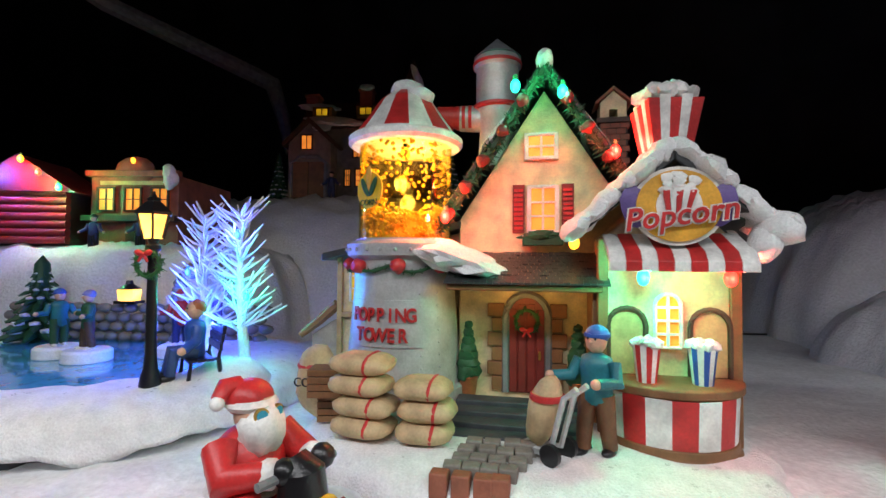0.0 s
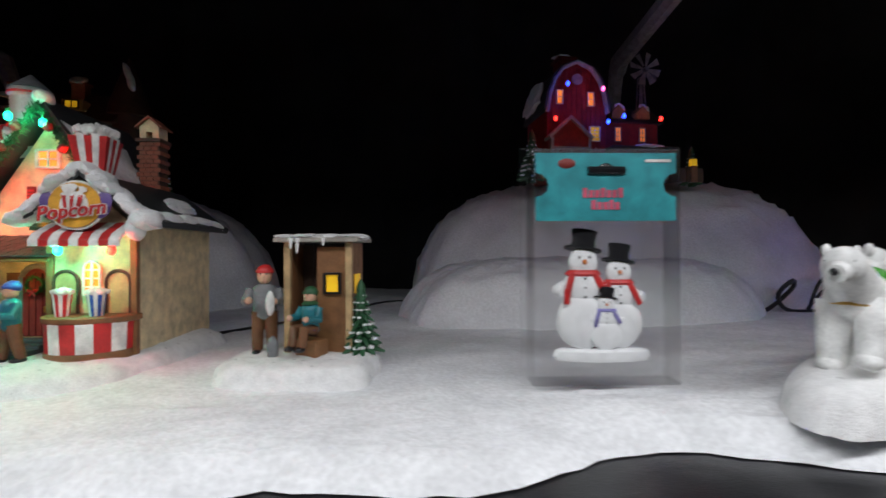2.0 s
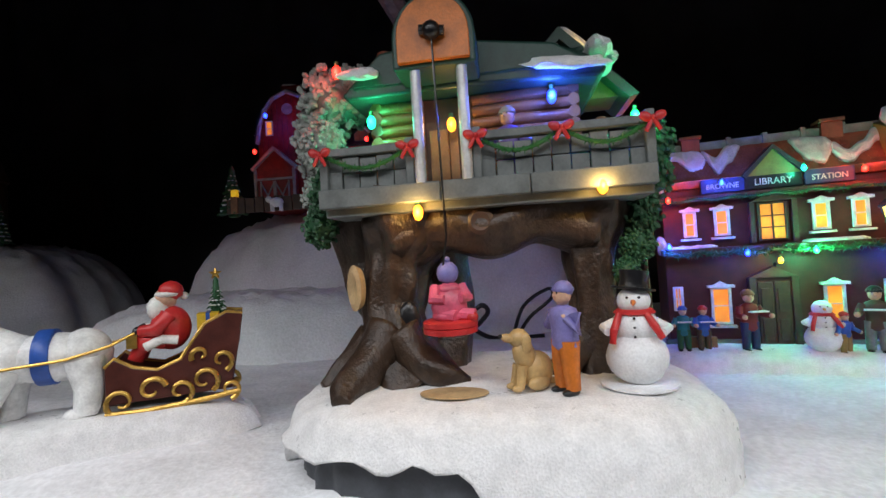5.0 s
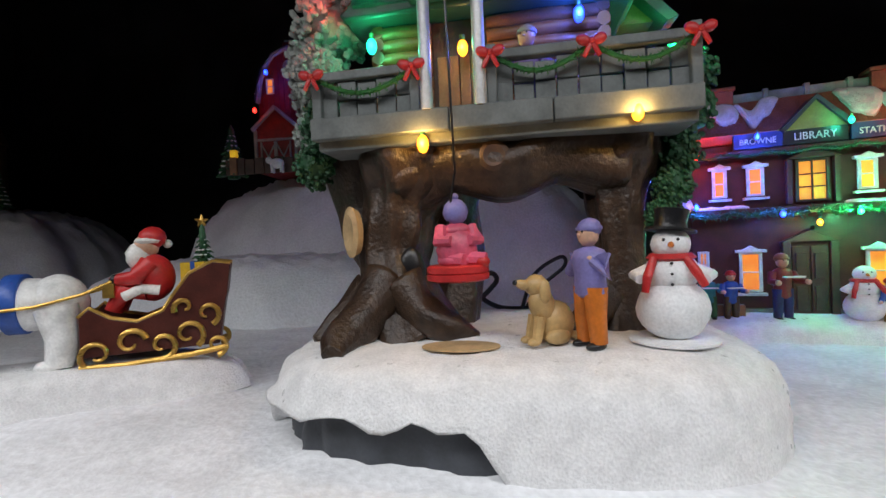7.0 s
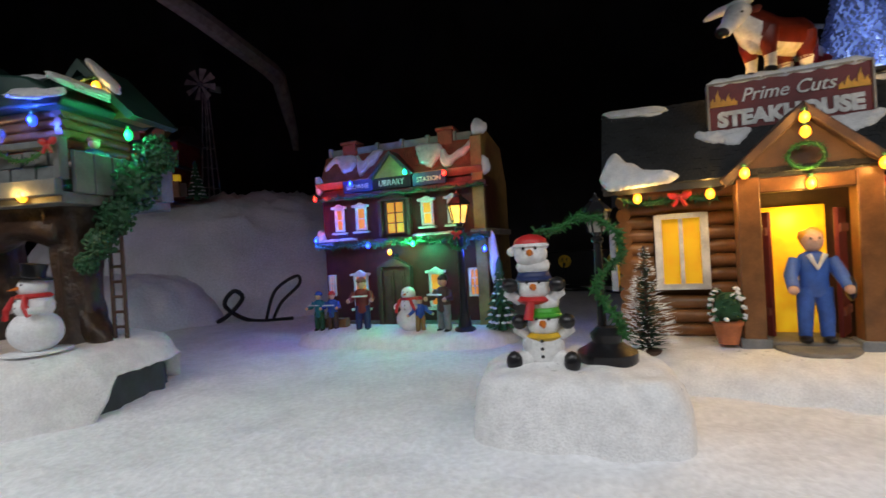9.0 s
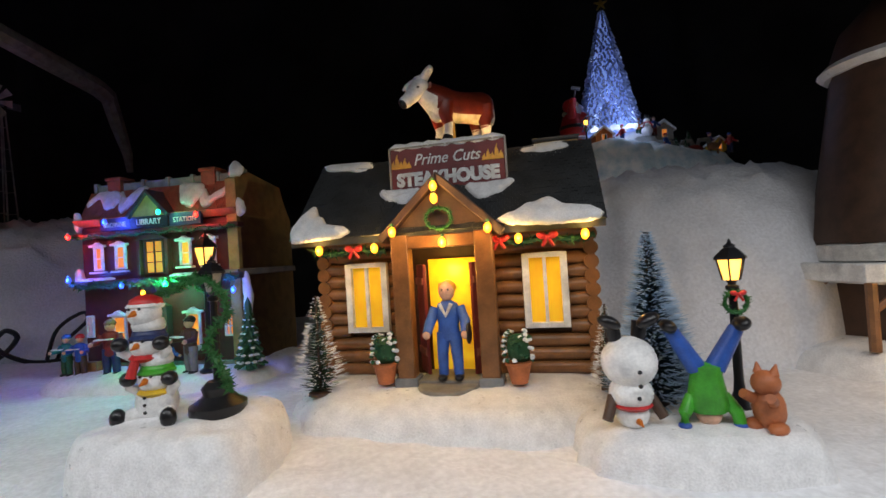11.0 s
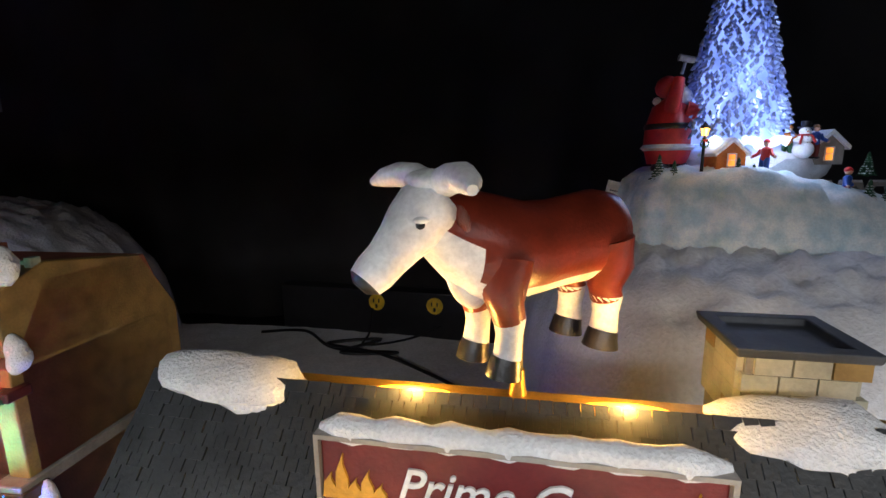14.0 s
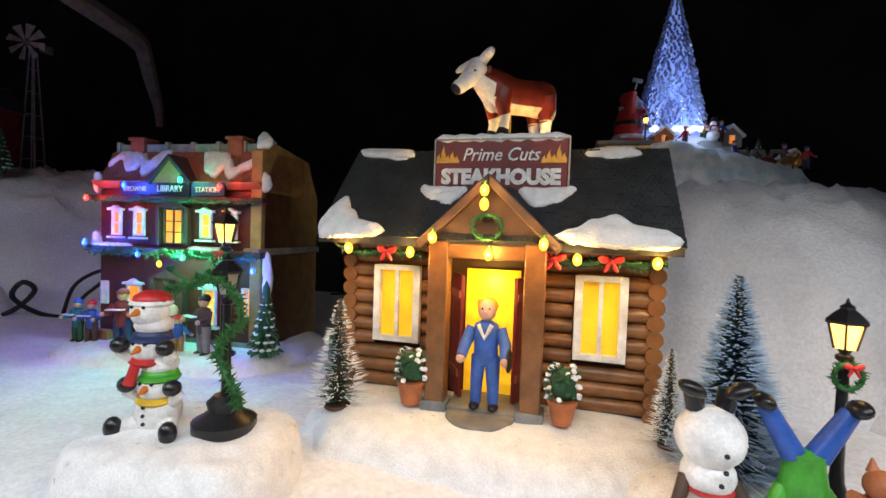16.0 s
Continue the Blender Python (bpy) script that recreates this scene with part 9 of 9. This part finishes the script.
# ---- skating pond corner ----
def pond():
    m = at(-0.335, 0.415, -4)
    bank = thing("snow_bank", m, "white snow bank over grey stones round a skating pond", "miniature base")
    snow, rock = rock_base(0.215, 0.160, 0.042, lambda t: 0.014 + 0.006 * math.sin(t * 0.21) * math.sin(t * 0.093 + 1), 1.7, 170)
    for v in snow.verts:
        d = ((v.co.x + 0.03) / 0.158) ** 2 + ((v.co.y + 0.010) / 0.106) ** 2
        if d < 1 and v.co.z > 0.03:
            v.co.z -= 0.012 * min(1, (1 - d) * 5)
    part("snow_cap", snow, "snow", bank, "lumpy white snow", sharp=180)
    part("rock_face", rock, "rock", bank, "grey stones under the snow", sharp=45)
    bm = bmesh.new()
    rev(bm, [(1, 0), (1, 0.001)], seg=60)
    bm.transform(Matrix.Diagonal((0.158, 0.106, 1, 1)))
    solid("pond_ice", bm, "water", m @ pose(-0.03, -0.010, 0.0362), "glossy blue skating pond with a wet sheen", "pond")
    for i, (x, y) in enumerate(((-0.005, -0.148), (-0.04, -0.150), (0.03, -0.146), (-0.075, -0.146), (0.065, -0.140), (-0.11, -0.14))):
        bm = bmesh.new()
        ball(bm, 0, 0, 0, 0.019, 0.010, 0.012 + 0.002 * (i % 2), 0, 2, 0.2, 60)
        solid("bank_stone", bm, "grey" if i % 2 else "rock", m @ pose(x, y - 0.010, 0.008 + 0.003 * (i % 3), 0, 0, i * 20), "rounded grey stone at the foot of the bank", "stone", "bank stones")
    street_lamp("street_lamp", at(-0.203, 0.318, 0, 0.033), 0.142, "black street lamp with bright amber panes and a wreath")
    # stone wall with an arch and its gate
    w = thing("stone_wall", m @ pose(0.004, 0.085, 0.036), "low wall of blue-grey stones with an arched gateway", "wall")
    rnd = random.Random(15)
    for k in range(4):
        for i in range(20):
            x = -0.17 + i * 0.0155 + 0.007 * (k % 2)
            if 0.038 < x < 0.088:
                continue
            bm = bmesh.new()
            ball(bm, x, rnd.uniform(-0.001, 0.001), 0.006 + k * 0.0105, 0.0082, 0.006, 0.0056, 0, 2, 0.2, 120)
            part("stone", bm, "grey" if (i + k) % 3 else "stone", w)
    for i in range(15):
        a = math.pi * i / 14
        bm = bmesh.new()
        ball(bm, 0.063 + 0.030 * math.cos(a), -0.002, 0.050 + 0.034 * math.sin(a), 0.0078, 0.008, 0.006, 0, 2, 0.2, 150, rot=(0, -math.degrees(a), 0))
        part("arch_stone", bm, "stone" if i % 2 else "grey", w)
    for sg in (-1, 1):
        for k in range(5):
            bm = bmesh.new()
            ball(bm, 0.063 + sg * 0.031, -0.002, 0.005 + k * 0.0105, 0.0085, 0.008, 0.0056, 0, 2, 0.2, 150)
            part("pier_stone", bm, "stone" if k % 2 else "grey", w)
    for i in range(4):
        bm = bmesh.new()
        box(bm, 0.049 + i * 0.0095, 0.0, 0.002, 0.0088, 0.003, 0.046)
        part("gate_board", bm, "purple", w, bevel=0.0004)
    led(w, 0.066, -0.016, 0.062, "blue", 0.02, 0.003)
    ln = thing("wall_lantern", m @ pose(-0.018, 0.080, 0.079), "small lit amber lantern on the stone wall", "lantern")
    bm = bmesh.new()
    box(bm, 0, 0, 0.003, 0.016, 0.012, 0.012, 0, 1.15)
    part("pane", bm, "winhot", ln, "amber panes")
    bm = bmesh.new()
    box(bm, 0, 0, 0, 0.024, 0.016, 0.003)
    rev(bm, [(0.012, 0.0155), (0.004, 0.021), (0.003, 0.025)], seg=8)
    part("lantern_frame", bm, "black", ln)
    # skaters on their discs
    for x, y, c1, c2, hat, yaw, lb in ((0.085, 0.02, "red", "navy", "red", 30, "painted skater in red on a white disc"), (0.020, -0.012, "green", "darkbrown", "lilac", -40, "painted skater in green leaning on a white disc"), (-0.02, 0.0, "teal", "green", "blue", 60, "painted skater in teal on a white disc")):
        bm = bmesh.new()
        rev(bm, [(0.018, 0), (0.019, 0.001), (0.019, 0.009), (0.017, 0.011)], seg=28)
        solid("skater_disc", bm, "snowplain", m @ pose(x, y, 0.0368), "white round disc gliding on the pond", "disc", "skater discs")
        bm = bmesh.new()
        figurine("skater_figurine", m @ pose(x, y, 0.047, 0, 0, yaw), 0.052, c1, c2, lb, hat=hat, boots="white", coat_len=0.05, arms=((-0.8, -0.5, 0), (0.8, -0.5, 0)), stride=0.05)
    # bench sitter
    bn = thing("park_bench", at(-0.186, 0.345, -50, 0.038), "black iron park bench facing the pond", "bench")
    for k in range(3):
        bm = bmesh.new()
        box(bm, 0, -0.006 + k * 0.006, 0.015, 0.038, 0.005, 0.002)
        part("seat_slat", bm, "black", bn)
        bm = bmesh.new()
        box(bm, 0, 0.013 + k * 0.001, 0.022 + k * 0.006, 0.038, 0.002, 0.005)
        part("back_slat", bm, "black", bn)
    for x in (-0.016, 0.016):
        bm = bmesh.new()
        tube(bm, [(x, -0.008, 0), (x, -0.006, 0.016), (x, 0.012, 0.016), (x, 0.016, 0.040)], 0.0016, 6)
        tube(bm, [(x, 0.012, 0.016), (x, 0.014, 0)], 0.0016, 6)
        part("bench_end", bm, "black", bn)
    figurine("bench_sitter_figurine", at(-0.186, 0.343, -50, 0.0495), 0.072, "blue", "denim", "painted man in blue sitting on the bench", hair="terracotta", sit=True, arms=((-0.9, 0.2, -0.1), (0.4, -0.6, -0.3)))
    # white fibre trees with coloured bulbs
    for x, y, hh, sd in ((-0.176, 0.392, 0.132, 1), (-0.212, 0.400, 0.130, 2)):
        t = thing("white_twig_tree", at(x, y, 0, 0.036), "bare white twig tree lit by coloured bulbs", "lit tree", "twig trees")
        rnd = random.Random(sd)
        bm = bmesh.new()
        tube(bm, [(0.006, 0, 0), (0.003, 0, 0.03), (0, 0, hh * 0.6), (0.001, 0, hh)], [0.0055, 0.0042, 0.003, 0.0015], 8)
        for i in range(100):
            z = hh * rnd.uniform(0.22, 1.0)
            a = rnd.uniform(0, 6.283)
            l = 0.036 * (1.1 - 0.55 * z / hh) * rnd.uniform(0.7, 1.1)
            d = Vector((math.cos(a), math.sin(a) * 0.6, rnd.uniform(0.15, 0.9)))
            p = Vector((0, 0, z))
            q = p + d * l * 0.55
            tube(bm, [p, q, q + (d + Vector((rnd.uniform(-0.3, 0.3), 0, 0.25))) * l * 0.5], [0.0014, 0.0011, 0.0007], 5)
        part("crown", bm, "fibrewhite", t, "white plastic twigs")
        led(t, 0.012 if sd == 1 else -0.006, -0.014, hh * (0.46 if sd == 1 else 0.62), "cyan" if sd == 1 else "blue", 0.010, 0.0035)
        led(t, 0.003, -0.012, hh * (0.85 if sd == 1 else 0.3), "blue", 0.012, 0.003)
    bm = bmesh.new()
    ball(bm, 0, 0, 0.008, 0.036, 0.030, 0.030, 0, 3, 0.12, 40)
    ob = solid("snow_mound", bm, "snow", at(-0.168, 0.360, 0, 0.014), "rounded snow mound at the foot of the twig trees", "snow mound")
    # plateau with a brick house and a log cabin behind
    hill("snow_ledge", -0.52, 0.70, -4, 0.30, 0.17, 0.158, 6.6, "snow-covered ledge carrying a brick shop and cabin", 5, 12)
    b = thing("brick_shop", at(-0.415, 0.595, 0, 0.140), "miniature brown brick shop with three lit upper windows", "miniature house")
    bm = bmesh.new()
    box(bm, 0, 0.07, 0, 0.118, 0.14, 0.098)
    part("shop_wall", bm, "brick", b, bevel=0.001)
    bm = bmesh.new()
    box(bm, 0, -0.002, 0.096, 0.124, 0.010, 0.008)
    ball(bm, 0, 0, 0.104, 0.028, 0.006, 0.020)
    part("parapet", bm, "brick", b, bevel=0.0008)
    for x in (-0.036, 0, 0.036):
        lattice("w", b, x - 0.011, x + 0.011, 0.052, 0.080, -0.002, 2, 2, "winorange", "darkbrown", 0.002)
    bm = bmesh.new()
    box(bm, 0, -0.004, 0.085, 0.086, 0.002, 0.005)
    part("faded_sign", bm, "tan", b, "faded unreadable sign band")
    bm = bmesh.new()
    box(bm, 0, -0.006, 0.037, 0.124, 0.014, 0.007)
    part("shop_ledge", bm, "darkbrown", b)
    bm = bmesh.new()
    box(bm, 0.002, -0.004, 0, 0.018, 0.004, 0.036)
    part("shop_door", bm, "darkbrown", b)
    led(b, 0.004, -0.010, 0.116, "warm", 0.0, 0.004)
    snow_patch(b, 0.052, -0.008, 0.095, 0.010, 0.008, 0.016, (0, 0, 0), 5)
    for x in (-0.03, 0.03):
        figurine("villager_figurine", b.matrix_basis @ pose(x, -0.03, -0.002), 0.045, "navy", "black", "dark painted villager before the brick shop", hat="black")
    # red logs and roof: the red bulb light is put into their colour
    c = thing("log_cabin", at(-0.535, 0.56, 8, 0.145), "miniature log cabin strung with coloured bulbs, coloured as red-lit", "miniature house")
    for k in range(7):
        bm = bmesh.new()
        tube(bm, [(-0.055, 0, 0.006 + k * 0.0098), (0.055, 0, 0.006 + k * 0.0098)], 0.0054, 10)
        part("log", bm, "barnred", c)
    bm = bmesh.new()
    box(bm, 0, 0.040, 0, 0.108, 0.078, 0.070)
    part("cabin_core", bm, "darkbrown", c)
    bm = bmesh.new()
    poly(bm, [(-0.066, 0.066), (0.066, 0.066), (0, 0.112)], -0.008, 0.085)
    part("cabin_roof", bm, "darkred", c)
    for x, z, cc in ((0.030, 0.088, "red"), (0.054, 0.070, "green"), (0.010, 0.104, "warm"), (-0.03, 0.09, "blue")):
        led(c, x, -0.016, z, cc, 0.03, 0.0045)
    cast_tree("evergreen_tree", m @ pose(-0.118, 0.075, 0.036), 0.095, 0.035, "broad evergreen with snowy boughs by the pond wall")


M["fibrewhite"] = paint("white_plastic", (0.78, 0.78, 0.82), 0.35)
pond()


def snowmobile_santa():
    m = at(-0.080, 0.200, 58, 0.006) @ Matrix.Scale(0.86, 4)
    bm = bmesh.new()
    s = 1.0
    ball(bm, 0, 0, 0.026, 0.019, 0.017, 0.020, 0, 3)
    rev(bm, [(0.0175, 0.013), (0.0205, 0.0155), (0.0175, 0.018)], 0, 0, 22, 1)
    rev(bm, [(0.0185, 0.0225), (0.0200, 0.0245), (0.0185, 0.0265)], 0, 0, 22, 3)
    ball(bm, 0.001, -0.004, 0.051, 0.0105, 0.0105, 0.0115, 2, 3)
    ball(bm, 0.001, -0.010, 0.044, 0.0118, 0.0095, 0.0135, 1, 3, 0.18, 220)
    ball(bm, 0.0, 0.0, 0.058, 0.0118, 0.0116, 0.0095, 0, 3)
    rev(bm, [(0.0108, 0.0535), (0.0128, 0.056), (0.0108, 0.0585)], 0, -0.002, 20, 1)
    tube(bm, [(-0.004, 0.004, 0.063), (-0.011, 0.004, 0.064), (-0.016, 0.002, 0.060)], [0.006, 0.005, 0.003], 10, 0)
    ball(bm, -0.0165, 0.001, 0.0585, 0.0036, mi=1)
    ball(bm, 0.001, -0.0150, 0.0495, 0.0022, 0.0026, 0.0022, 2)
    for sg in (-1, 1):
        rev(bm, [(0.0036, -0.0008), (0.0036, 0.0008)], 0, 0, 14, 4, pose(0.001 + sg * 0.0045, -0.0148, 0.0525, 90, 0, sg * 18))
        rev(bm, [(0.0026, -0.001), (0.0026, 0.001)], 0, 0, 12, 5, pose(0.001 + sg * 0.0045, -0.0152, 0.0525, 90, 0, sg * 18))
        tube(bm, [(sg * 0.016, -0.002, 0.038), (sg * 0.022, -0.014, 0.028), (sg * 0.012 + 0.006, -0.026, 0.029)], [0.0085, 0.0078, 0.0062], 12, 0)
        ball(bm, sg * 0.0125 + 0.0058, -0.026, 0.029, 0.0072, mi=1)
        ball(bm, sg * 0.011 + 0.008, -0.032, 0.030, 0.0066, mi=3)
        tube(bm, [(sg * 0.009, -0.004, 0.012), (sg * 0.017, -0.022, 0.014), (sg * 0.017, -0.026, -0.002)], [0.0105, 0.0095, 0.0075], 12, 0)
        ball(bm, sg * 0.017, -0.030, -0.004, 0.007, 0.010, 0.006, 3)
    solid("santa_figurine", bm, ["red", "white", "skin", "black", "gold", "cyanlens"], m @ pose(0, 0, 0.014), "red-coated santa in blue goggles riding a snowmobile", "figurine", sharp=60)
    v = thing("snowmobile", m, "black snowmobile with a yellow and red nose", "snowmobile")
    bm = bmesh.new()
    ball(bm, 0.0, 0.0, 0.011, 0.015, 0.034, 0.009, 0, 3)
    part("seat", bm, "black", v)
    bm = bmesh.new()
    ball(bm, 0.004, -0.048, 0.017, 0.017, 0.022, 0.015, 0, 3)
    tube(bm, [(0.004, -0.036, 0.022), (0.004, -0.036, 0.044), (0.003, -0.032, 0.050)], [0.013, 0.010, 0.005], 14)
    part("cowl", bm, "black", v, "black cowl and windscreen")
    bm = bmesh.new()
    ball(bm, 0.004, -0.046, 0.029, 0.011, 0.010, 0.005)
    part("cowl_patch", bm, "yellow", v)
    bm = bmesh.new()
    for sg in (-1, 1):
        tube(bm, [(0.004 + sg * 0.009, -0.050, 0.028), (0.004 + sg * 0.011, -0.062, 0.022), (0.004 + sg * 0.009, -0.068, 0.012)], 0.0042, 8)
    part("cowl_stripe", bm, "red", v)
    bm = bmesh.new()
    tube(bm, [(-0.018, -0.033, 0.043), (0.026, -0.033, 0.043)], 0.0022, 8)
    part("handlebar", bm, "grey", v)
    for sg in (-1, 1):
        bm = bmesh.new()
        tube(bm, [(0.004 + sg * 0.016, -0.030, 0.002), (0.004 + sg * 0.016, -0.066, 0.002), (0.004 + sg * 0.016, -0.078, 0.009)], 0.003, 8)
        part("ski", bm, "red", v)


M["cyanlens"] = paint("blue_lens", (0.05, 0.35, 0.5), 0.15)
snowmobile_santa()


# ---- windmill tower at the right end ----
def mill_tower():
    m = at(2.1, -0.14, -30)
    bm = bmesh.new()
    snow_base(bm, 0.125, 0.11, 0.034, 2.9, 2.4, 7, 0.05)
    solid("snow_mound", bm, "snow", m @ pose(0.100, 0.075, 0), "white glitter snow base of the mill", "miniature base")
    h = thing("mill_tower", m @ pose(0.105, 0.080, 0.030), "miniature dark brown mill tower with a white gallery", "miniature house")
    bm = bmesh.new()
    rev(bm, [(0.075, 0), (0.073, 0.060)], seg=8)
    part("mill_foot", bm, "darkbrown", h, bevel=0.001)
    bm = bmesh.new()
    rev(bm, [(0.098, 0.058), (0.118, 0.062), (0.118, 0.078), (0.112, 0.079), (0.112, 0.066), (0.07, 0.066)], seg=8)
    part("gallery", bm, "white", h, "white railed gallery", 0.001)
    for i in range(8):
        a = radians(45 * i)
        bm = bmesh.new()
        tube(bm, [(0.108 * math.cos(a), 0.108 * math.sin(a), 0.0), (0.108 * math.cos(a), 0.108 * math.sin(a), 0.062)], 0.0045, 8)
        tube(bm, [(0.108 * math.cos(a), 0.108 * math.sin(a), 0.034), (0.085 * math.cos(a + 0.2), 0.085 * math.sin(a + 0.2), 0.060)], 0.003, 6)
        part("gallery_post", bm, "brown", h)
    bm = bmesh.new()
    rev(bm, [(0.088, 0.079), (0.088, 0.094), (0.080, 0.096)], seg=24)
    part("white_band", bm, "white", h)
    bm = bmesh.new()
    rev(bm, [(0.086, 0.096), (0.058, 0.27), (0.062, 0.275), (0.050, 0.31), (0.02, 0.34), (0.001, 0.345)], seg=10)
    part("mill_body", bm, "darkbrown", h, "dark tapered body")
    bm = bmesh.new()
    rev(bm, [(0.061, 0.268), (0.067, 0.274), (0.061, 0.280)], seg=28)
    part("snow_ring", bm, "snow", h)
    bm = bmesh.new()
    box(bm, -0.03, -0.068, 0.005, 0.024, 0.006, 0.036)
    part("lit_hatch", bm, "winyellow", h)
    led(h, -0.03, -0.122, 0.052, "warm", 0.03, 0.004)


mill_tower()


# ---- canopy frame, power strip and cables at the back ----
def canopy_frame(m, label, braces):
    h = thing("canopy_frame", m, label, "canopy frame")
    for nm, pts, r in braces:
        bm = bmesh.new()
        tube(bm, pts, r, 8)
        part(nm, bm, "pipegrey", h, "dull beige metal tube")


canopy_frame(at(0, 0, 0), "beige metal canopy arm hanging behind the barn hill", (
    ("arm", [(0.90, 0.12, 0.66), (0.95, 0.30, 0.65), (1.035, 0.60, 0.638), (1.10, 0.85, 0.622), (1.115, 0.88, 0.605)], [0.020, 0.020, 0.022, 0.024, 0.022]),
    ("brace", [(1.112, 0.880, 0.615), (1.122, 0.905, 0.54), (1.132, 0.93, 0.47), (1.134, 0.935, 0.42)], [0.020, 0.018, 0.013, 0.008]),
    ("hanger", [(0.90, 0.12, 0.655), (0.90, 0.12, 1.3), (0.90, 0.12, 3.0 - G)], 0.009)))
canopy_frame(at(0, 0, 0), "beige metal canopy arm hanging behind the stone inn", (
    ("arm", [(-1.12, 1.08, 0.93), (-0.94, 1.2, 0.82), (-0.60, 1.37, 0.69), (-0.55, 1.38, 0.665)], [0.024, 0.024, 0.026, 0.024]),
    ("brace", [(-0.555, 1.375, 0.675), (-0.52, 1.375, 0.57), (-0.505, 1.375, 0.50), (-0.50, 1.375, 0.45)], [0.024, 0.02, 0.015, 0.008]),
    ("hanger", [(-1.11, 1.085, 0.925), (-1.11, 1.085, 1.4), (-1.11, 1.085, 3.0 - G)], 0.009)))


def price_tag():
    bm = bmesh.new()
    box(bm, 0, 0, 0, 0.034, 0.0006, 0.046)
    for i in range(5):
        box(bm, -0.002, -0.0006, 0.010 + i * 0.006, 0.022 - 0.004 * (i % 2), 0.0004, 0.0016, 0, 1, 1)
    solid("price_tag", bm, ["white", "grey"], at(2.055, 0.312, -20, 0.246) @ pose(0, 0, 0, -8, 14, 0), "small white printed tag leaning by the icy base", "tag")


price_tag()


def power_strip():
    m = at(1.825, 0.655, -29, 0.0)
    h = thing("power_strip", m, "long black power strip with yellow outlets by the curtain", "power strip")
    bm = bmesh.new()
    box(bm, 0, 0.008, 0.004, 0.42, 0.03, 0.085)
    part("strip_body", bm, "black", h, bevel=0.002)
    for x in (-0.012, 0.098):
        o = new("outlet")
        o.parent = h
        bm = bmesh.new()
        rev(bm, [(0.015, -0.001), (0.015, 0.002)], 0, 0, 22, 0, pose(x, -0.008, 0.066, 90, 0, 0))
        part("outlet_face", bm, "yellow", o, "round yellow outlet")
        bm = bmesh.new()
        for dx, dz, w in ((-0.005, 0.002, 0.002), (0.005, 0.002, 0.002), (0, -0.008, 0.004)):
            box(bm, x + dx, -0.0105, 0.064 + dz, w, 0.002, 0.007)
        part("outlet_slot", bm, "black", o)


power_strip()


def cable(pts, label, r=0.0028):
    """A black lead lying on the snow: a smooth curve through a few bends."""
    P = [Vector((x, y, G + ground_z(x, y) + 0.007 + dz)) for x, y, dz in pts]
    out = []
    for i in range(len(P) - 1):
        a, b, c, d = P[max(i - 1, 0)], P[i], P[i + 1], P[min(i + 2, len(P) - 1)]
        for k in range(8):
            t = k / 8
            out.append(0.5 * ((2 * b) + (c - a) * t + (2 * a - 5 * b + 4 * c - d) * t * t + (3 * b - a - 3 * c + d) * t ** 3))
    out.append(P[-1])
    bm = bmesh.new()
    tube(bm, out, r, 7)
    solid("power_cable", bm, "black", Matrix.Identity(4), label, "cable")


cable([(1.60, 0.72, 0), (1.68, 0.70, 0), (1.73, 0.60, 0), (1.83, 0.545, 0.002), (1.74, 0.57, 0.004), (1.81, 0.60, 0.006), (1.72, 0.61, 0.006), (1.80, 0.54, 0.008), (1.86, 0.47, 0), (1.90, 0.40, 0)], "tangled black lead lying on the snow by the strip")
cable([(1.80, 0.63, 0.055), (1.79, 0.60, 0.02), (1.78, 0.575, 0.010), (1.86, 0.59, 0.006), (1.93, 0.60, 0.03), (1.94, 0.61, 0.07)], "thin black lead plugged into the strip", 0.002)
cable([(0.93, 0.40, 0), (1.02, 0.43, 0), (1.10, 0.44, 0.0), (1.15, 0.43, 0.04), (1.14, 0.42, 0.055), (1.12, 0.43, 0.03), (1.16, 0.44, 0.0), (1.24, 0.42, 0.0)], "black lead bunched on the snow behind the tree house", 0.004)
cable([(1.19, 0.43, 0.0), (1.21, 0.425, 0.05), (1.25, 0.42, 0.075), (1.255, 0.42, 0.06), (1.22, 0.43, 0.03), (1.20, 0.44, 0.0)], "loop of black lead standing up from the snow", 0.003)
cable([(0.20, 0.46, 0), (0.34, 0.60, 0), (0.46, 0.78, 0), (0.55, 0.80, 0), (0.60, 0.90, 0)], "thin black lead trailing across the snow", 0.002)
cable([(2.00, -0.02, 0.02), (2.05, -0.03, 0.02), (2.10, -0.05, 0.03), (2.14, -0.06, 0.05)], "black lead running to the mill tower", 0.003)
